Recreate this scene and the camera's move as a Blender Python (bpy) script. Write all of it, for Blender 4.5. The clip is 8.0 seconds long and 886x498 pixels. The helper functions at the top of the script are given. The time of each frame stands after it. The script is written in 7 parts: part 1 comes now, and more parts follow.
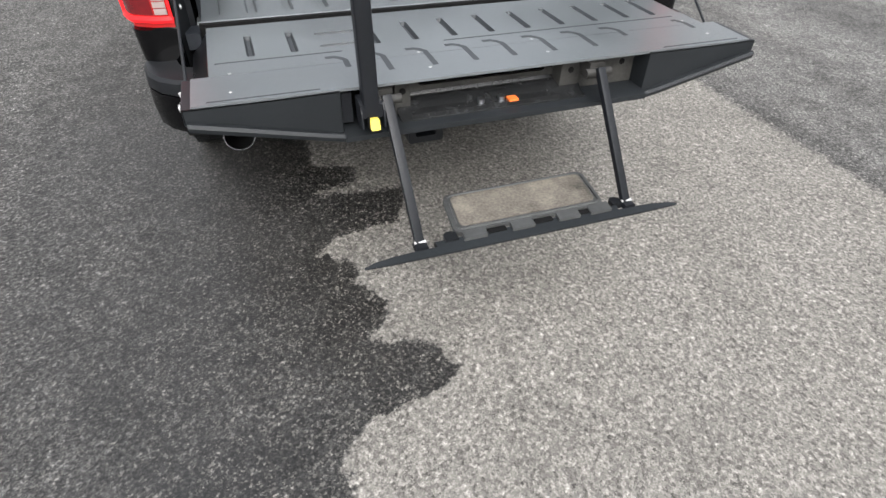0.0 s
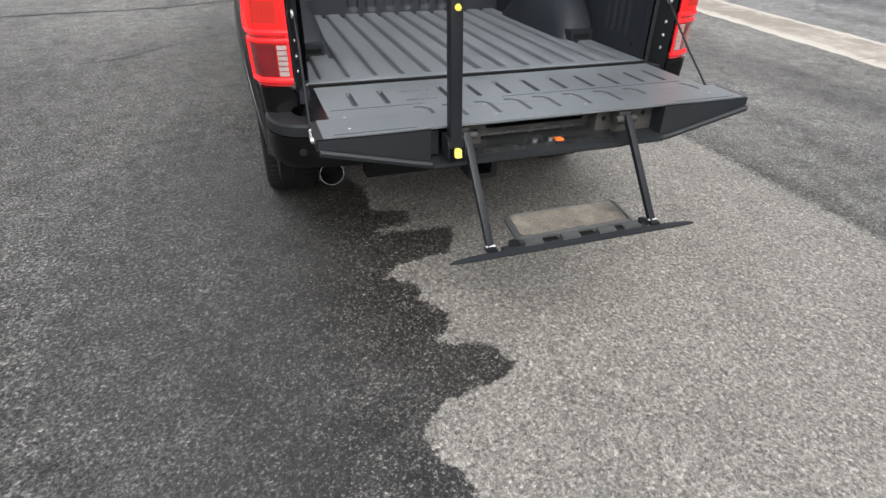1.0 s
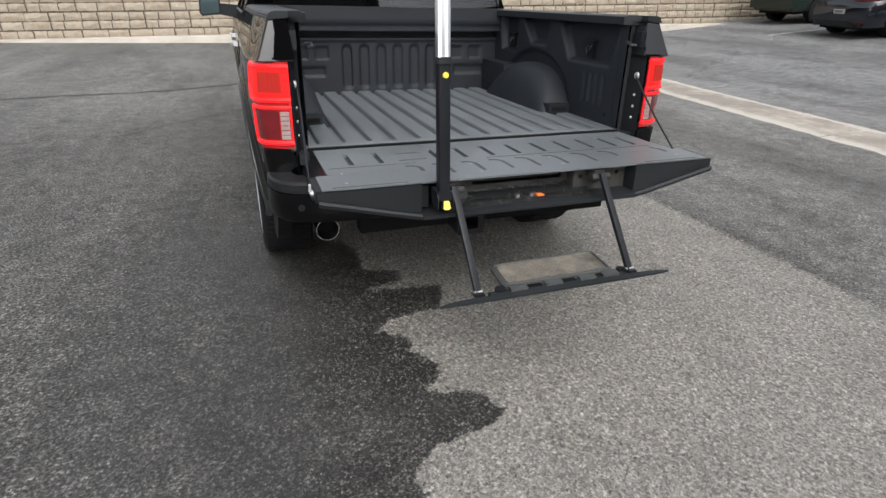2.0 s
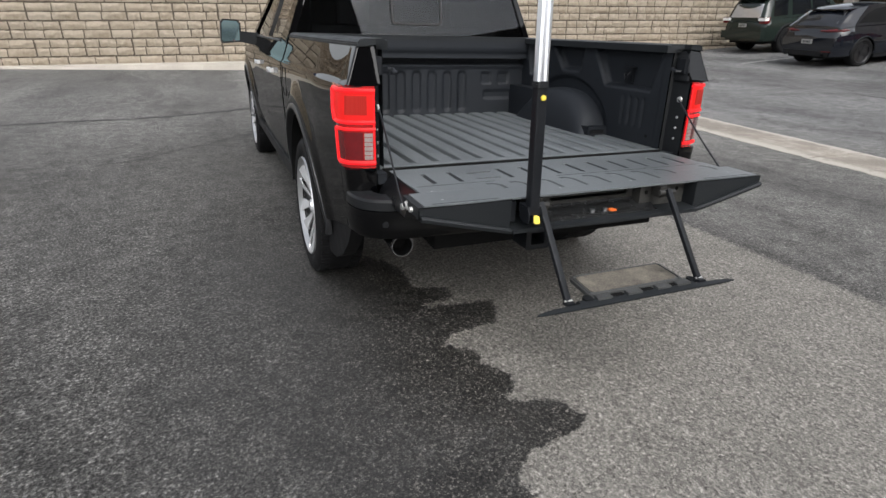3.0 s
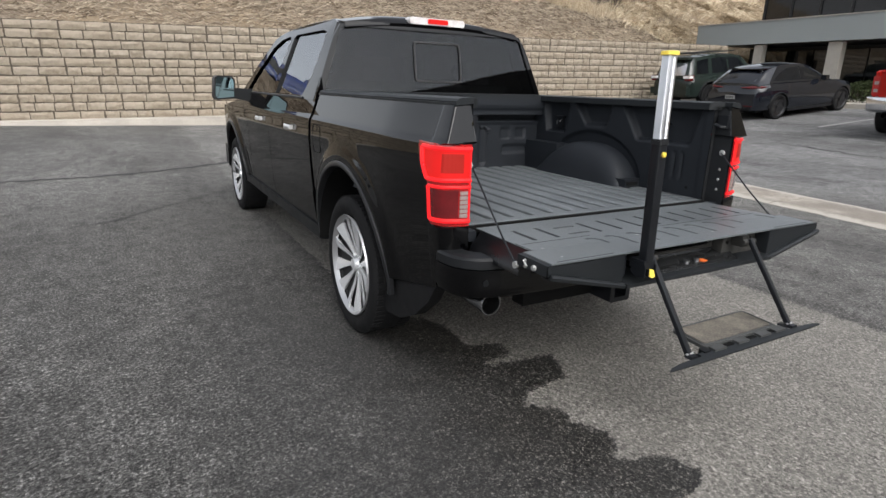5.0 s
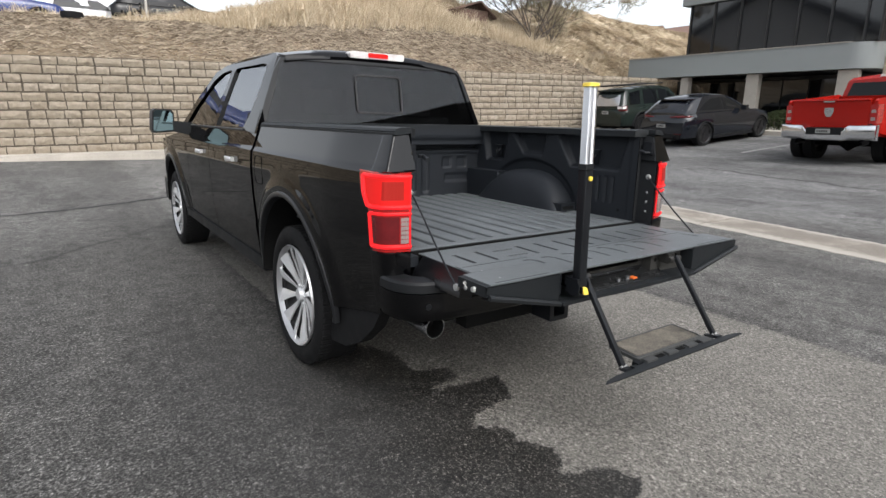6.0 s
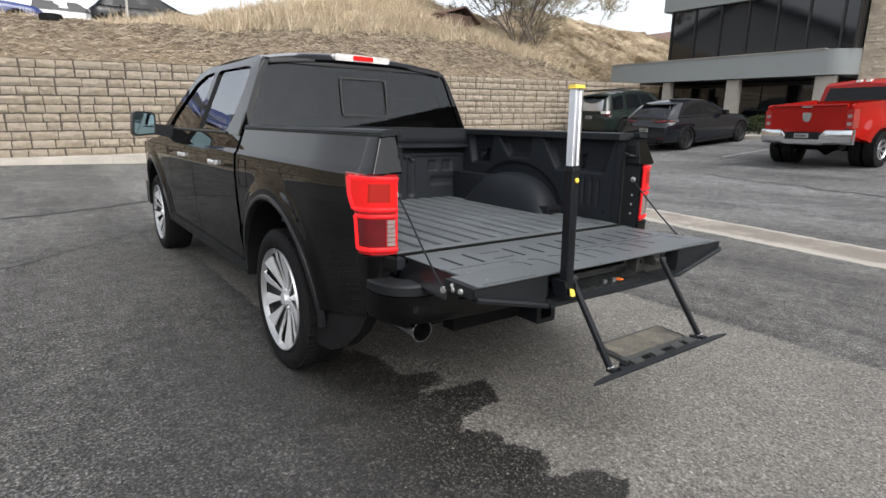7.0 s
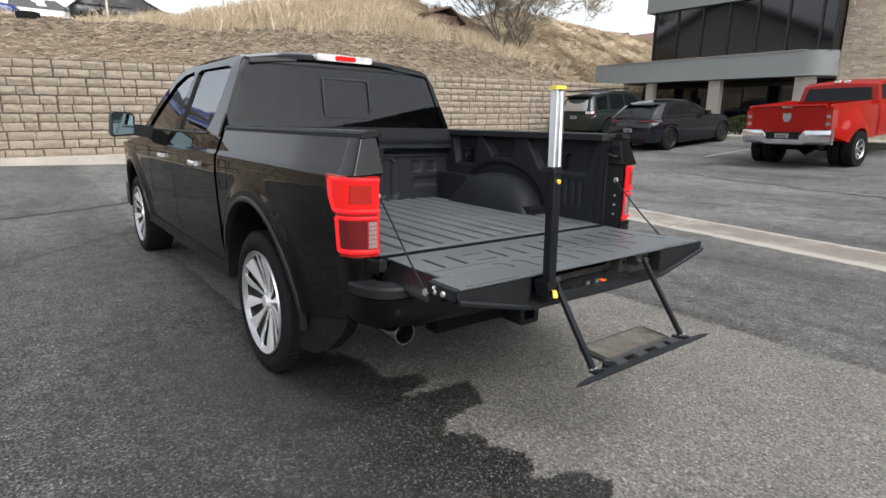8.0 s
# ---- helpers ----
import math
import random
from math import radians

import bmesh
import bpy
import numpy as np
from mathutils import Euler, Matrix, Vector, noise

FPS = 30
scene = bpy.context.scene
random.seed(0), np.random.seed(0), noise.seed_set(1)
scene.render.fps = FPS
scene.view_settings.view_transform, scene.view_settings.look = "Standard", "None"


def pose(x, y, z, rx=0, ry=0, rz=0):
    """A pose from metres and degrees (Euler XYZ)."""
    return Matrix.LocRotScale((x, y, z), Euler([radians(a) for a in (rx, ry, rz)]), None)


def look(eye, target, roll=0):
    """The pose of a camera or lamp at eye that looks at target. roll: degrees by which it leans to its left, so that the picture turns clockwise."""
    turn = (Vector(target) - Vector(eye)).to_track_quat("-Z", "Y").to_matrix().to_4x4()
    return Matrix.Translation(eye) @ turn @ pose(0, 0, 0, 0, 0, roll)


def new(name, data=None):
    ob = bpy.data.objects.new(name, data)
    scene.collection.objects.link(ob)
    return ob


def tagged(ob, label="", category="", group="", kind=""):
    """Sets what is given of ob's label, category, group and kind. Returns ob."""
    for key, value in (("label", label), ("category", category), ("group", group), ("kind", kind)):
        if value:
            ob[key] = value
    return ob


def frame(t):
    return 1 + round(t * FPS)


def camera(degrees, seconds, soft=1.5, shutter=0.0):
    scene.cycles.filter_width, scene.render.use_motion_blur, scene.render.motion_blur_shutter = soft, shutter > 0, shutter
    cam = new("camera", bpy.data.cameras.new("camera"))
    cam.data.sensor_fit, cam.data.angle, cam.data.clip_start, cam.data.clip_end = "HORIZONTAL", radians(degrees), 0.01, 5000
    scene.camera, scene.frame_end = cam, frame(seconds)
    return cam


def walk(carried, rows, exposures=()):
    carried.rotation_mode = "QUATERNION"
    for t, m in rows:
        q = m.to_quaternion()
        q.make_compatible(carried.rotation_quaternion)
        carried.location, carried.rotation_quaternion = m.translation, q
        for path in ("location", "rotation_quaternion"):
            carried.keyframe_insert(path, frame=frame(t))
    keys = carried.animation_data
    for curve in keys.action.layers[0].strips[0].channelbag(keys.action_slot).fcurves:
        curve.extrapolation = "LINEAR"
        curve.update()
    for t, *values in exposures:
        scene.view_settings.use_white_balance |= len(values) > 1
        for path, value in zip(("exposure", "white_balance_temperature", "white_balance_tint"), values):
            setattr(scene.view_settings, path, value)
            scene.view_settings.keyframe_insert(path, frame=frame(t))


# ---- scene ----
cam = camera(77.2, 8.0)
PATH = [
    (0, (-0.648, -1.247, 1.418), (-0.126, 0.189, 0.127), 1.4),
    (0.5, (-0.841, -1.487, 1.453), (-0.305, 0.036, 0.272), 1.2),
    (1, (-0.974, -1.583, 1.452), (-0.42, 0.017, 0.388), 1.1),
    (1.2, (-0.986, -1.6, 1.46), (-0.415, 0.03, 0.451), 1.1),
    (2.3, (-1.079, -1.755, 1.403), (-0.436, -0.033, 0.616), 1.3),
    (2.5, (-1.163, -1.762, 1.407), (-0.509, -0.042, 0.625), 1.3),
    (3, (-1.451, -1.673, 1.405), (-0.73, 0.042, 0.671), 1.5),
    (3.5, (-1.611, -1.378, 1.381), (-0.798, 0.328, 0.727), 1.5),
    (4, (-1.763, -1.197, 1.383), (-0.841, 0.48, 0.804), 1.7),
    (4.2, (-1.851, -1.174, 1.387), (-0.929, 0.505, 0.814), 1.6),
    (5.3, (-2.019, -1.388, 1.405), (-1.036, 0.268, 0.866), 1.6),
    (5.5, (-2.017, -1.399, 1.399), (-0.992, 0.241, 0.89), 1.5),
    (6, (-2.012, -1.396, 1.399), (-0.903, 0.206, 0.947), 1.1),
    (6.5, (-2.014, -1.393, 1.397), (-0.876, 0.192, 0.956), 1.1),
    (7, (-2.011, -1.385, 1.389), (-0.857, 0.19, 0.953), 1.2),
    (7.5, (-1.994, -1.383, 1.389), (-0.827, 0.181, 0.952), 1.1),
    (8, (-1.986, -1.38, 1.393), (-0.793, 0.166, 0.958), 1.2),
]

# ---- camera and walk ----
LEVEL = pose(0, 0, 0, -0.37, 0.95, 0)
EXPOSURES = [(0.0, 0.52), (0.5, 0.43), (1.0, 0.31), (2.5, -0.08), (3.5, -0.18), (5.5, -0.14), (8.0, -0.12)]
walk(cam, [(t, LEVEL @ look(eye, target, roll)) for t, eye, target, roll in PATH], EXPOSURES)

# ---- world and sun ----
SUN_ELEV, SUN_ROT = 45.0, 184.0
world = bpy.data.worlds.new("overcast_sky")
scene.world = world
world.use_nodes = True
wn, wl = world.node_tree.nodes, world.node_tree.links
wn.clear()
w_out = wn.new("ShaderNodeOutputWorld")
w_bg = wn.new("ShaderNodeBackground")
w_sky = wn.new("ShaderNodeTexSky")
w_sky.sky_type = "NISHITA"
w_sky.sun_disc = False
w_sky.sun_elevation = radians(SUN_ELEV)
w_sky.sun_rotation = radians(SUN_ROT)
w_sky.air_density, w_sky.dust_density, w_sky.ozone_density = 1.0, 4.0, 1.0
w_hs = wn.new("ShaderNodeHueSaturation")
w_hs.inputs["Saturation"].default_value = 0.22
w_tc = wn.new("ShaderNodeTexCoord")
w_no = wn.new("ShaderNodeTexNoise")
w_no.inputs["Scale"].default_value = 3.0
w_no.inputs["Detail"].default_value = 6.0
w_cr = wn.new("ShaderNodeValToRGB")
w_cr.color_ramp.elements[0].position, w_cr.color_ramp.elements[0].color = 0.25, (0.72, 0.74, 0.77, 1)
w_cr.color_ramp.elements[1].position, w_cr.color_ramp.elements[1].color = 0.75, (1.0, 1.0, 1.0, 1)
w_mx = wn.new("ShaderNodeMix")
w_mx.data_type, w_mx.blend_type = "RGBA", "MULTIPLY"
w_mx.inputs["Factor"].default_value = 1.0
wl.new(w_tc.outputs["Generated"], w_no.inputs["Vector"])
wl.new(w_no.outputs["Fac"], w_cr.inputs["Fac"])
wl.new(w_sky.outputs["Color"], w_hs.inputs["Color"])
wl.new(w_hs.outputs["Color"], w_mx.inputs[6])
wl.new(w_cr.outputs["Color"], w_mx.inputs[7])
# thin bright cloud down to the horizon
w_sep = wn.new("ShaderNodeSeparateXYZ")
wl.new(w_tc.outputs["Generated"], w_sep.inputs[0])
w_gr = wn.new("ShaderNodeValToRGB")
w_gr.color_ramp.elements[0].position, w_gr.color_ramp.elements[0].color = 0.0, (0.85, 0.85, 0.85, 1)
w_gr.color_ramp.elements[1].position, w_gr.color_ramp.elements[1].color = 0.9, (0.88, 0.88, 0.88, 1)
wl.new(w_sep.outputs[2], w_gr.inputs["Fac"])
w_m2 = wn.new("ShaderNodeMix")
w_m2.data_type, w_m2.blend_type = "RGBA", "MULTIPLY"
w_m2.inputs["Factor"].default_value = 1.0
wl.new(w_mx.outputs[2], w_m2.inputs[6])
wl.new(w_gr.outputs["Color"], w_m2.inputs[7])
wl.new(w_m2.outputs[2], w_bg.inputs["Color"])
w_bg.inputs["Strength"].default_value = 0.47
wl.new(w_bg.outputs["Background"], w_out.inputs["Surface"])
sun_data = bpy.data.lights.new("sun", "SUN")
sun_data.energy, sun_data.angle, sun_data.color = 1.0, radians(60), (1.0, 0.97, 0.93)
sun = new("sun", sun_data)
sun.matrix_world = look((0, 0, 30), (0 - 30 * math.sin(radians(SUN_ROT)) / math.tan(radians(SUN_ELEV)), 0 - 30 * math.cos(radians(SUN_ROT)) / math.tan(radians(SUN_ELEV)), 0))


# ---- materials ----
class Nodes:
    """Short hands for building a node tree."""

    def __init__(self, name):
        self.m = bpy.data.materials.new(name)
        self.m.use_nodes = True
        self.t = self.m.node_tree
        self.b = self.t.nodes["Principled BSDF"]

    def n(self, kind, **inputs):
        node = self.t.nodes.new("ShaderNode" + kind)
        for key, value in inputs.items():
            node.inputs[key.replace("_", " ")].default_value = value
        return node

    def link(self, a, b):
        self.t.links.new(a, b)

    def coord(self, kind="Object"):
        return self.n("TexCoord").outputs[kind]

    def place(self):
        return self.n("NewGeometry").outputs["Position"]

    def noise(self, vec, scale, detail=4.0, rough=0.55):
        node = self.n("TexNoise", Scale=scale, Detail=detail, Roughness=rough)
        self.link(vec, node.inputs["Vector"])
        return node.outputs["Fac"]

    def ramp(self, fac, *stops):
        node = self.n("ValToRGB")
        ramp = node.color_ramp
        ramp.elements.remove(ramp.elements[1])
        for i, (p, c) in enumerate(stops):
            e = ramp.elements[0] if i == 0 else ramp.elements.new(p)
            e.position = p
            e.color = (c, c, c, 1) if isinstance(c, (int, float)) else (*c, 1)
        self.link(fac, node.inputs["Fac"])
        return node.outputs["Color"]

    def math(self, op, a, b=0.0, clamp=False):
        node = self.n("Math")
        node.operation, node.use_clamp = op, clamp
        for i, v in enumerate((a, b)):
            if isinstance(v, (int, float)):
                node.inputs[i].default_value = v
            else:
                self.link(v, node.inputs[i])
        return node.outputs[0]

    def mix(self, fac, a, b, blend="MIX"):
        node = self.n("Mix")
        node.data_type, node.blend_type = "RGBA", blend
        for i, v in ((0, fac), (6, a), (7, b)):
            if isinstance(v, (int, float)):
                node.inputs[i].default_value = v if i == 0 else (v, v, v, 1)
            elif isinstance(v, tuple):
                node.inputs[i].default_value = (*v, 1)
            else:
                self.link(v, node.inputs[i])
        return node.outputs[2]

    def bump(self, height, strength=0.3, distance=0.01, after=None):
        node = self.n("Bump", Strength=strength, Distance=distance)
        self.link(height, node.inputs["Height"])
        if after is not None:
            self.link(after, node.inputs["Normal"])
        self.link(node.outputs["Normal"], self.b.inputs["Normal"])
        return node.outputs["Normal"]

    def set(self, **values):
        for key, value in values.items():
            socket = self.b.inputs[key.replace("_", " ")]
            if hasattr(value, "is_output"):
                self.link(value, socket)
            else:
                socket.default_value = (*value, 1) if isinstance(value, tuple) and len(value) == 3 else value
        return self


def shade(c, k):
    return tuple(min(1.0, v * k) for v in c)


def plain(name, color, rough=0.5, metal=0.0, var=0.15, scale=6.0, fine=60.0, bump=0.0, dist=0.003, coat=0.0, spec=0.5, where="Object"):
    """A painted, moulded or cast surface: colour varied at two scales, roughness varied, fine relief."""
    k = Nodes(name)
    vec = k.coord("Object") if where == "Object" else k.place()
    big, small = k.noise(vec, scale, 5), k.noise(vec, fine, 3)
    col = k.ramp(big, (0.3, shade(color, 1 - var)), (0.7, shade(color, 1 + var)))
    col = k.mix(0.35, col, k.ramp(small, (0.3, shade(color, 1 - var)), (0.7, shade(color, 1 + var))))
    k.set(Base_Color=col, Metallic=metal, Coat_Weight=coat, Specular_IOR_Level=spec, Coat_Roughness=0.04)
    k.set(Roughness=k.ramp(big, (0.25, max(0.02, rough * 0.85)), (0.75, min(1.0, rough * 1.15))))
    if bump:
        k.bump(small, bump, dist)
    return k.m


def glowing(name, color, strength, base=None):
    k = Nodes(name)
    k.set(Base_Color=base or color, Roughness=0.4, Specular_IOR_Level=0.12, Emission_Color=color, Emission_Strength=strength)
    return k.m


def pane(name, tint, rough=0.0, ior=1.55):
    """Tinted glass: dark see-through film with a mirror-like coat."""
    k = Nodes(name)
    t = k.t
    tr, gl, mx, fr = k.n("BsdfTransparent"), k.n("BsdfGlossy", Roughness=rough), k.n("MixShader"), k.n("Fresnel", IOR=ior)
    tr.inputs["Color"].default_value = (*tint, 1)
    gl.inputs["Color"].default_value = (0.95, 0.97, 1.0, 1)
    k.link(fr.outputs[0], mx.inputs[0])
    k.link(tr.outputs[0], mx.inputs[1])
    k.link(gl.outputs[0], mx.inputs[2])
    k.link(mx.outputs[0], t.nodes["Material Output"].inputs["Surface"])
    return k.m


def car_paint(name, color, dust=0.008, coat=1.0):
    k = Nodes(name)
    vec = k.coord()
    film = k.noise(vec, 3.0, 6, 0.65)
    k.set(Base_Color=k.mix(k.ramp(film, (0.45, 0.0), (0.85, dust)), color, (0.25, 0.23, 0.2)))
    k.set(Roughness=k.ramp(film, (0.3, 0.12), (0.8, 0.28)), Coat_Weight=coat, Coat_Roughness=0.02, Coat_IOR=1.55, Specular_IOR_Level=0.0)
    return k.m


def asphalt():
    k = Nodes("asphalt")
    pos = k.place()
    sep = k.n("SeparateXYZ")
    k.link(pos, sep.inputs[0])
    x, y = sep.outputs[0], sep.outputs[1]
    # aggregate: two sizes of stone
    vor = k.n("TexVoronoi", Scale=95.0)
    k.link(pos, vor.inputs["Vector"])
    vor2 = k.n("TexVoronoi", Scale=210.0)
    k.link(pos, vor2.inputs["Vector"])
    bw = k.n("RGBToBW")
    k.link(vor.outputs["Color"], bw.inputs[0])
    bw2 = k.n("RGBToBW")
    k.link(vor2.outputs["Color"], bw2.inputs[0])
    stone = k.math("ADD", k.math("MULTIPLY", bw.outputs[0], 0.55), k.math("MULTIPLY", bw2.outputs[0], 0.45))
    # ragged coordinates for the edges of the patches
    nx = k.math("MULTIPLY", k.math("SUBTRACT", k.noise(pos, 9.0, 5, 0.65), 0.5), 0.09)
    nf = k.math("MULTIPLY", k.math("SUBTRACT", k.noise(pos, 24.0, 6, 0.75), 0.5), 0.15)
    xr = k.math("ADD", k.math("ADD", x, nx), nf)
    yr = k.math("ADD", y, k.math("ADD", nx, nf))
    # edge of the damp stain across the lot
    low_edge = ((-1.9, -0.47), (-0.9, -0.50), (-0.55, -0.58), (-0.45, -0.63), (-0.40, -0.60), (-0.36, -0.55), (-0.335, -0.52), (-0.315, -0.42), (-0.295, -0.33), (-0.27, -0.255), (-0.235, -0.20), (-0.18, -0.24),
                (-0.116, -0.276), (-0.07, -0.32), (-0.045, -0.44), (-0.015, -0.46), (0.015, -0.39), (0.08, -0.36), (0.13, -0.35), (0.155, -0.40), (0.21, -0.42), (0.265, -0.443), (0.30, -0.41), (0.37, -0.425), (0.42, -0.48))
    top_edge = ((0.42, -0.48), (0.445, -0.55), (0.485, -0.50), (0.54, -0.45), (0.56, -0.20), (0.60, -0.18), (0.70, -0.13), (0.795, -0.105), (0.82, -0.26), (0.84, -0.47), (0.875, -0.51),
                (0.90, -0.31), (0.98, -0.275), (1.05, -0.31), (1.075, -0.40), (1.09, -0.48), (1.2, -0.46), (1.4, -0.44), (1.9, -0.75))
    lines = [k.ramp(k.math("DIVIDE", k.math("SUBTRACT", yr, e[0][0]), e[-1][0] - e[0][0]), *[((a - e[0][0]) / (e[-1][0] - e[0][0]), b + 1.0) for a, b in e]) for e in (low_edge, top_edge)]
    line = k.mix(k.math("GREATER_THAN", yr, 0.42), *lines)
    side = k.math("SUBTRACT", k.math("SUBTRACT", line, 1.0), xr)  # above 0: on the damp side
    damp_edge = k.math("DIVIDE", side, 0.016, True)
    fade = k.math("SUBTRACT", 1.0, k.math("DIVIDE", k.math("SUBTRACT", side, 0.28), 1.3, True))
    fade = k.math("MULTIPLY", fade, k.ramp(k.noise(pos, 2.2, 6, 0.65), (0.3, 0.62), (0.6, 1.0)))
    ends = k.math("MULTIPLY", k.math("DIVIDE", k.math("ADD", y, 2.6), 1.2, True), k.math("DIVIDE", k.math("SUBTRACT", 2.6, y), 1.2, True))
    damp = k.math("MULTIPLY", k.math("MULTIPLY", damp_edge, fade), ends)
    # dry, worn strip
    right = k.math("DIVIDE", k.math("SUBTRACT", 2.02, xr), 0.06, True)
    front = k.math("DIVIDE", k.math("SUBTRACT", 5.2, yr), 1.5, True)
    dry = k.math("MULTIPLY", k.math("MULTIPLY", k.math("SUBTRACT", 1.0, damp_edge), right), front)
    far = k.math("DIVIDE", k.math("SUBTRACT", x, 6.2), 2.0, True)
    patch = k.noise(pos, 0.35, 5, 0.6)
    mid = k.noise(pos, 2.4, 5, 0.6)
    base = k.mix(k.ramp(patch, (0.35, 0.0), (0.65, 1.0)), (0.062, 0.0605, 0.0575), (0.088, 0.086, 0.082))
    # beyond the gutter: paler base also carries painted sky sheen
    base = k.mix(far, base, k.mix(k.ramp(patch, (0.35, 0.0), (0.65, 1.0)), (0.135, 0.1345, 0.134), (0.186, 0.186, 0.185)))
    # base raised past the worn strip and with distance ahead
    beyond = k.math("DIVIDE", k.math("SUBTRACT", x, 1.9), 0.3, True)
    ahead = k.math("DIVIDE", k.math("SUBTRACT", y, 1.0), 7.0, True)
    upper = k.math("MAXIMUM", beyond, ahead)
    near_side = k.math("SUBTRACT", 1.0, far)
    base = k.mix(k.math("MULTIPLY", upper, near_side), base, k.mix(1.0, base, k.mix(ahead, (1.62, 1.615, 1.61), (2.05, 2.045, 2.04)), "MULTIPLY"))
    worn = k.mix(k.ramp(mid, (0.3, 0.0), (0.7, 1.0)), (0.143, 0.135, 0.121), (0.206, 0.194, 0.175))
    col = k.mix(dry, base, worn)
    col = k.mix(k.ramp(mid, (0.55, 0.0), (0.8, 0.25)), col, (0.10, 0.097, 0.094))
    col = k.mix(damp, col, (0.0095, 0.0092, 0.0088))
    grain = k.ramp(stone, (0.14, 0.22), (0.42, 0.72), (0.66, 1.18), (0.86, 2.3))
    fine_grain = k.ramp(stone, (0.14, 0.34), (0.42, 0.80), (0.66, 1.15), (0.86, 1.9))
    col = k.mix(1.0, col, k.mix(dry, grain, fine_grain), "MULTIPLY")
    speck = k.math("MULTIPLY", k.ramp(bw2.outputs[0], (0.70, 0.0), (0.78, 1.0)), k.mix(damp_edge, 1.0, 0.35))
    col = k.mix(k.math("MULTIPLY", speck, k.ramp(k.noise(pos, 3.0, 3), (0.3, 0.22), (0.7, 0.55))), col, (0.25, 0.238, 0.215))
    # damp-looking streaks and pale scuffs, drawn out along the lanes
    mp = k.n("Mapping")
    mp.inputs["Scale"].default_value = (1.0, 0.28, 1.0)
    mp.inputs["Rotation"].default_value = (0, 0, radians(-62))
    k.link(pos, mp.inputs["Vector"])
    streak = k.noise(mp.outputs[0], 1.1, 7, 0.7)
    off_dry = k.math("SUBTRACT", 1.0, dry)
    col = k.mix(k.math("MULTIPLY", off_dry, k.ramp(streak, (0.50, 0.0), (0.62, 0.72))), col, k.mix(1.0, col, 0.5, "MULTIPLY"))
    col = k.mix(k.math("MULTIPLY", off_dry, k.ramp(streak, (0.30, 0.40), (0.44, 0.0))), col, k.mix(1.0, col, 1.5, "MULTIPLY"))
    warp = k.n("VectorMath")
    warp.operation = "MULTIPLY_ADD"
    wn_ = k.n("TexNoise", Scale=90.0, Detail=2.0)
    k.link(pos, wn_.inputs["Vector"])
    k.link(wn_.outputs["Color"], warp.inputs[0])
    warp.inputs[1].default_value = (0.012, 0.012, 0.012)
    k.link(pos, warp.inputs[2])
    vor3 = k.n("TexVoronoi", Scale=165.0)
    k.link(warp.outputs[0], vor3.inputs["Vector"])
    bw3 = k.n("RGBToBW")
    k.link(vor3.outputs["Color"], bw3.inputs[0])
    flecks = k.ramp(bw3.outputs[0], (0.60, 0.0), (0.72, 0.3), (0.88, 1.0))
    pits = k.ramp(k.noise(pos, 110.0, 3, 0.6), (0.36, 0.85), (0.50, 0.0))
    col = k.mix(k.math("MULTIPLY", damp_edge, pits), col, (0.006, 0.006, 0.0057))
    col = k.mix(k.math("MULTIPLY", k.math("MULTIPLY", damp_edge, flecks), k.math("ADD", 0.3, k.math("MULTIPLY", fade, 0.7))), col, k.mix(damp, (0.140, 0.132, 0.118), (0.165, 0.156, 0.139)))
    mottle = k.ramp(k.noise(pos, 6.5, 7, 0.72), (0.34, 0.66), (0.52, 1.0), (0.68, 1.3))
    col = k.mix(off_dry, col, k.mix(1.0, col, mottle, "MULTIPLY"))
    curl = k.ramp(k.noise(warp.outputs[0], 66.0, 2, 0.5), (0.32, 0.34), (0.47, 0.86), (0.58, 1.18), (0.70, 2.5))
    col = k.mix(k.mix(k.math("MAXIMUM", dry, upper), 0.95, 0.42), col, k.mix(1.0, col, curl, "MULTIPLY"))
    # tyre tracks
    lane = k.n("TexWave", Scale=0.12, Distortion=2.0, Detail=2.0)
    k.link(pos, lane.inputs["Vector"])
    col = k.mix(k.math("MULTIPLY", k.math("SUBTRACT", 1.0, dry), k.ramp(lane.outputs["Fac"], (0.4, 0.0), (0.9, 0.22))), col, (0.03, 0.03, 0.03))
    k.set(Base_Color=col, Roughness=k.mix(damp, k.ramp(mid, (0.3, 0.82), (0.7, 0.95)), 0.45), Specular_IOR_Level=k.mix(damp, 0.26, 0.42))
    height = k.math("ADD", stone, k.math("MULTIPLY", k.noise(pos, 30.0, 4), 0.6))
    k.bump(height, 0.55, 0.006)
    return k.m


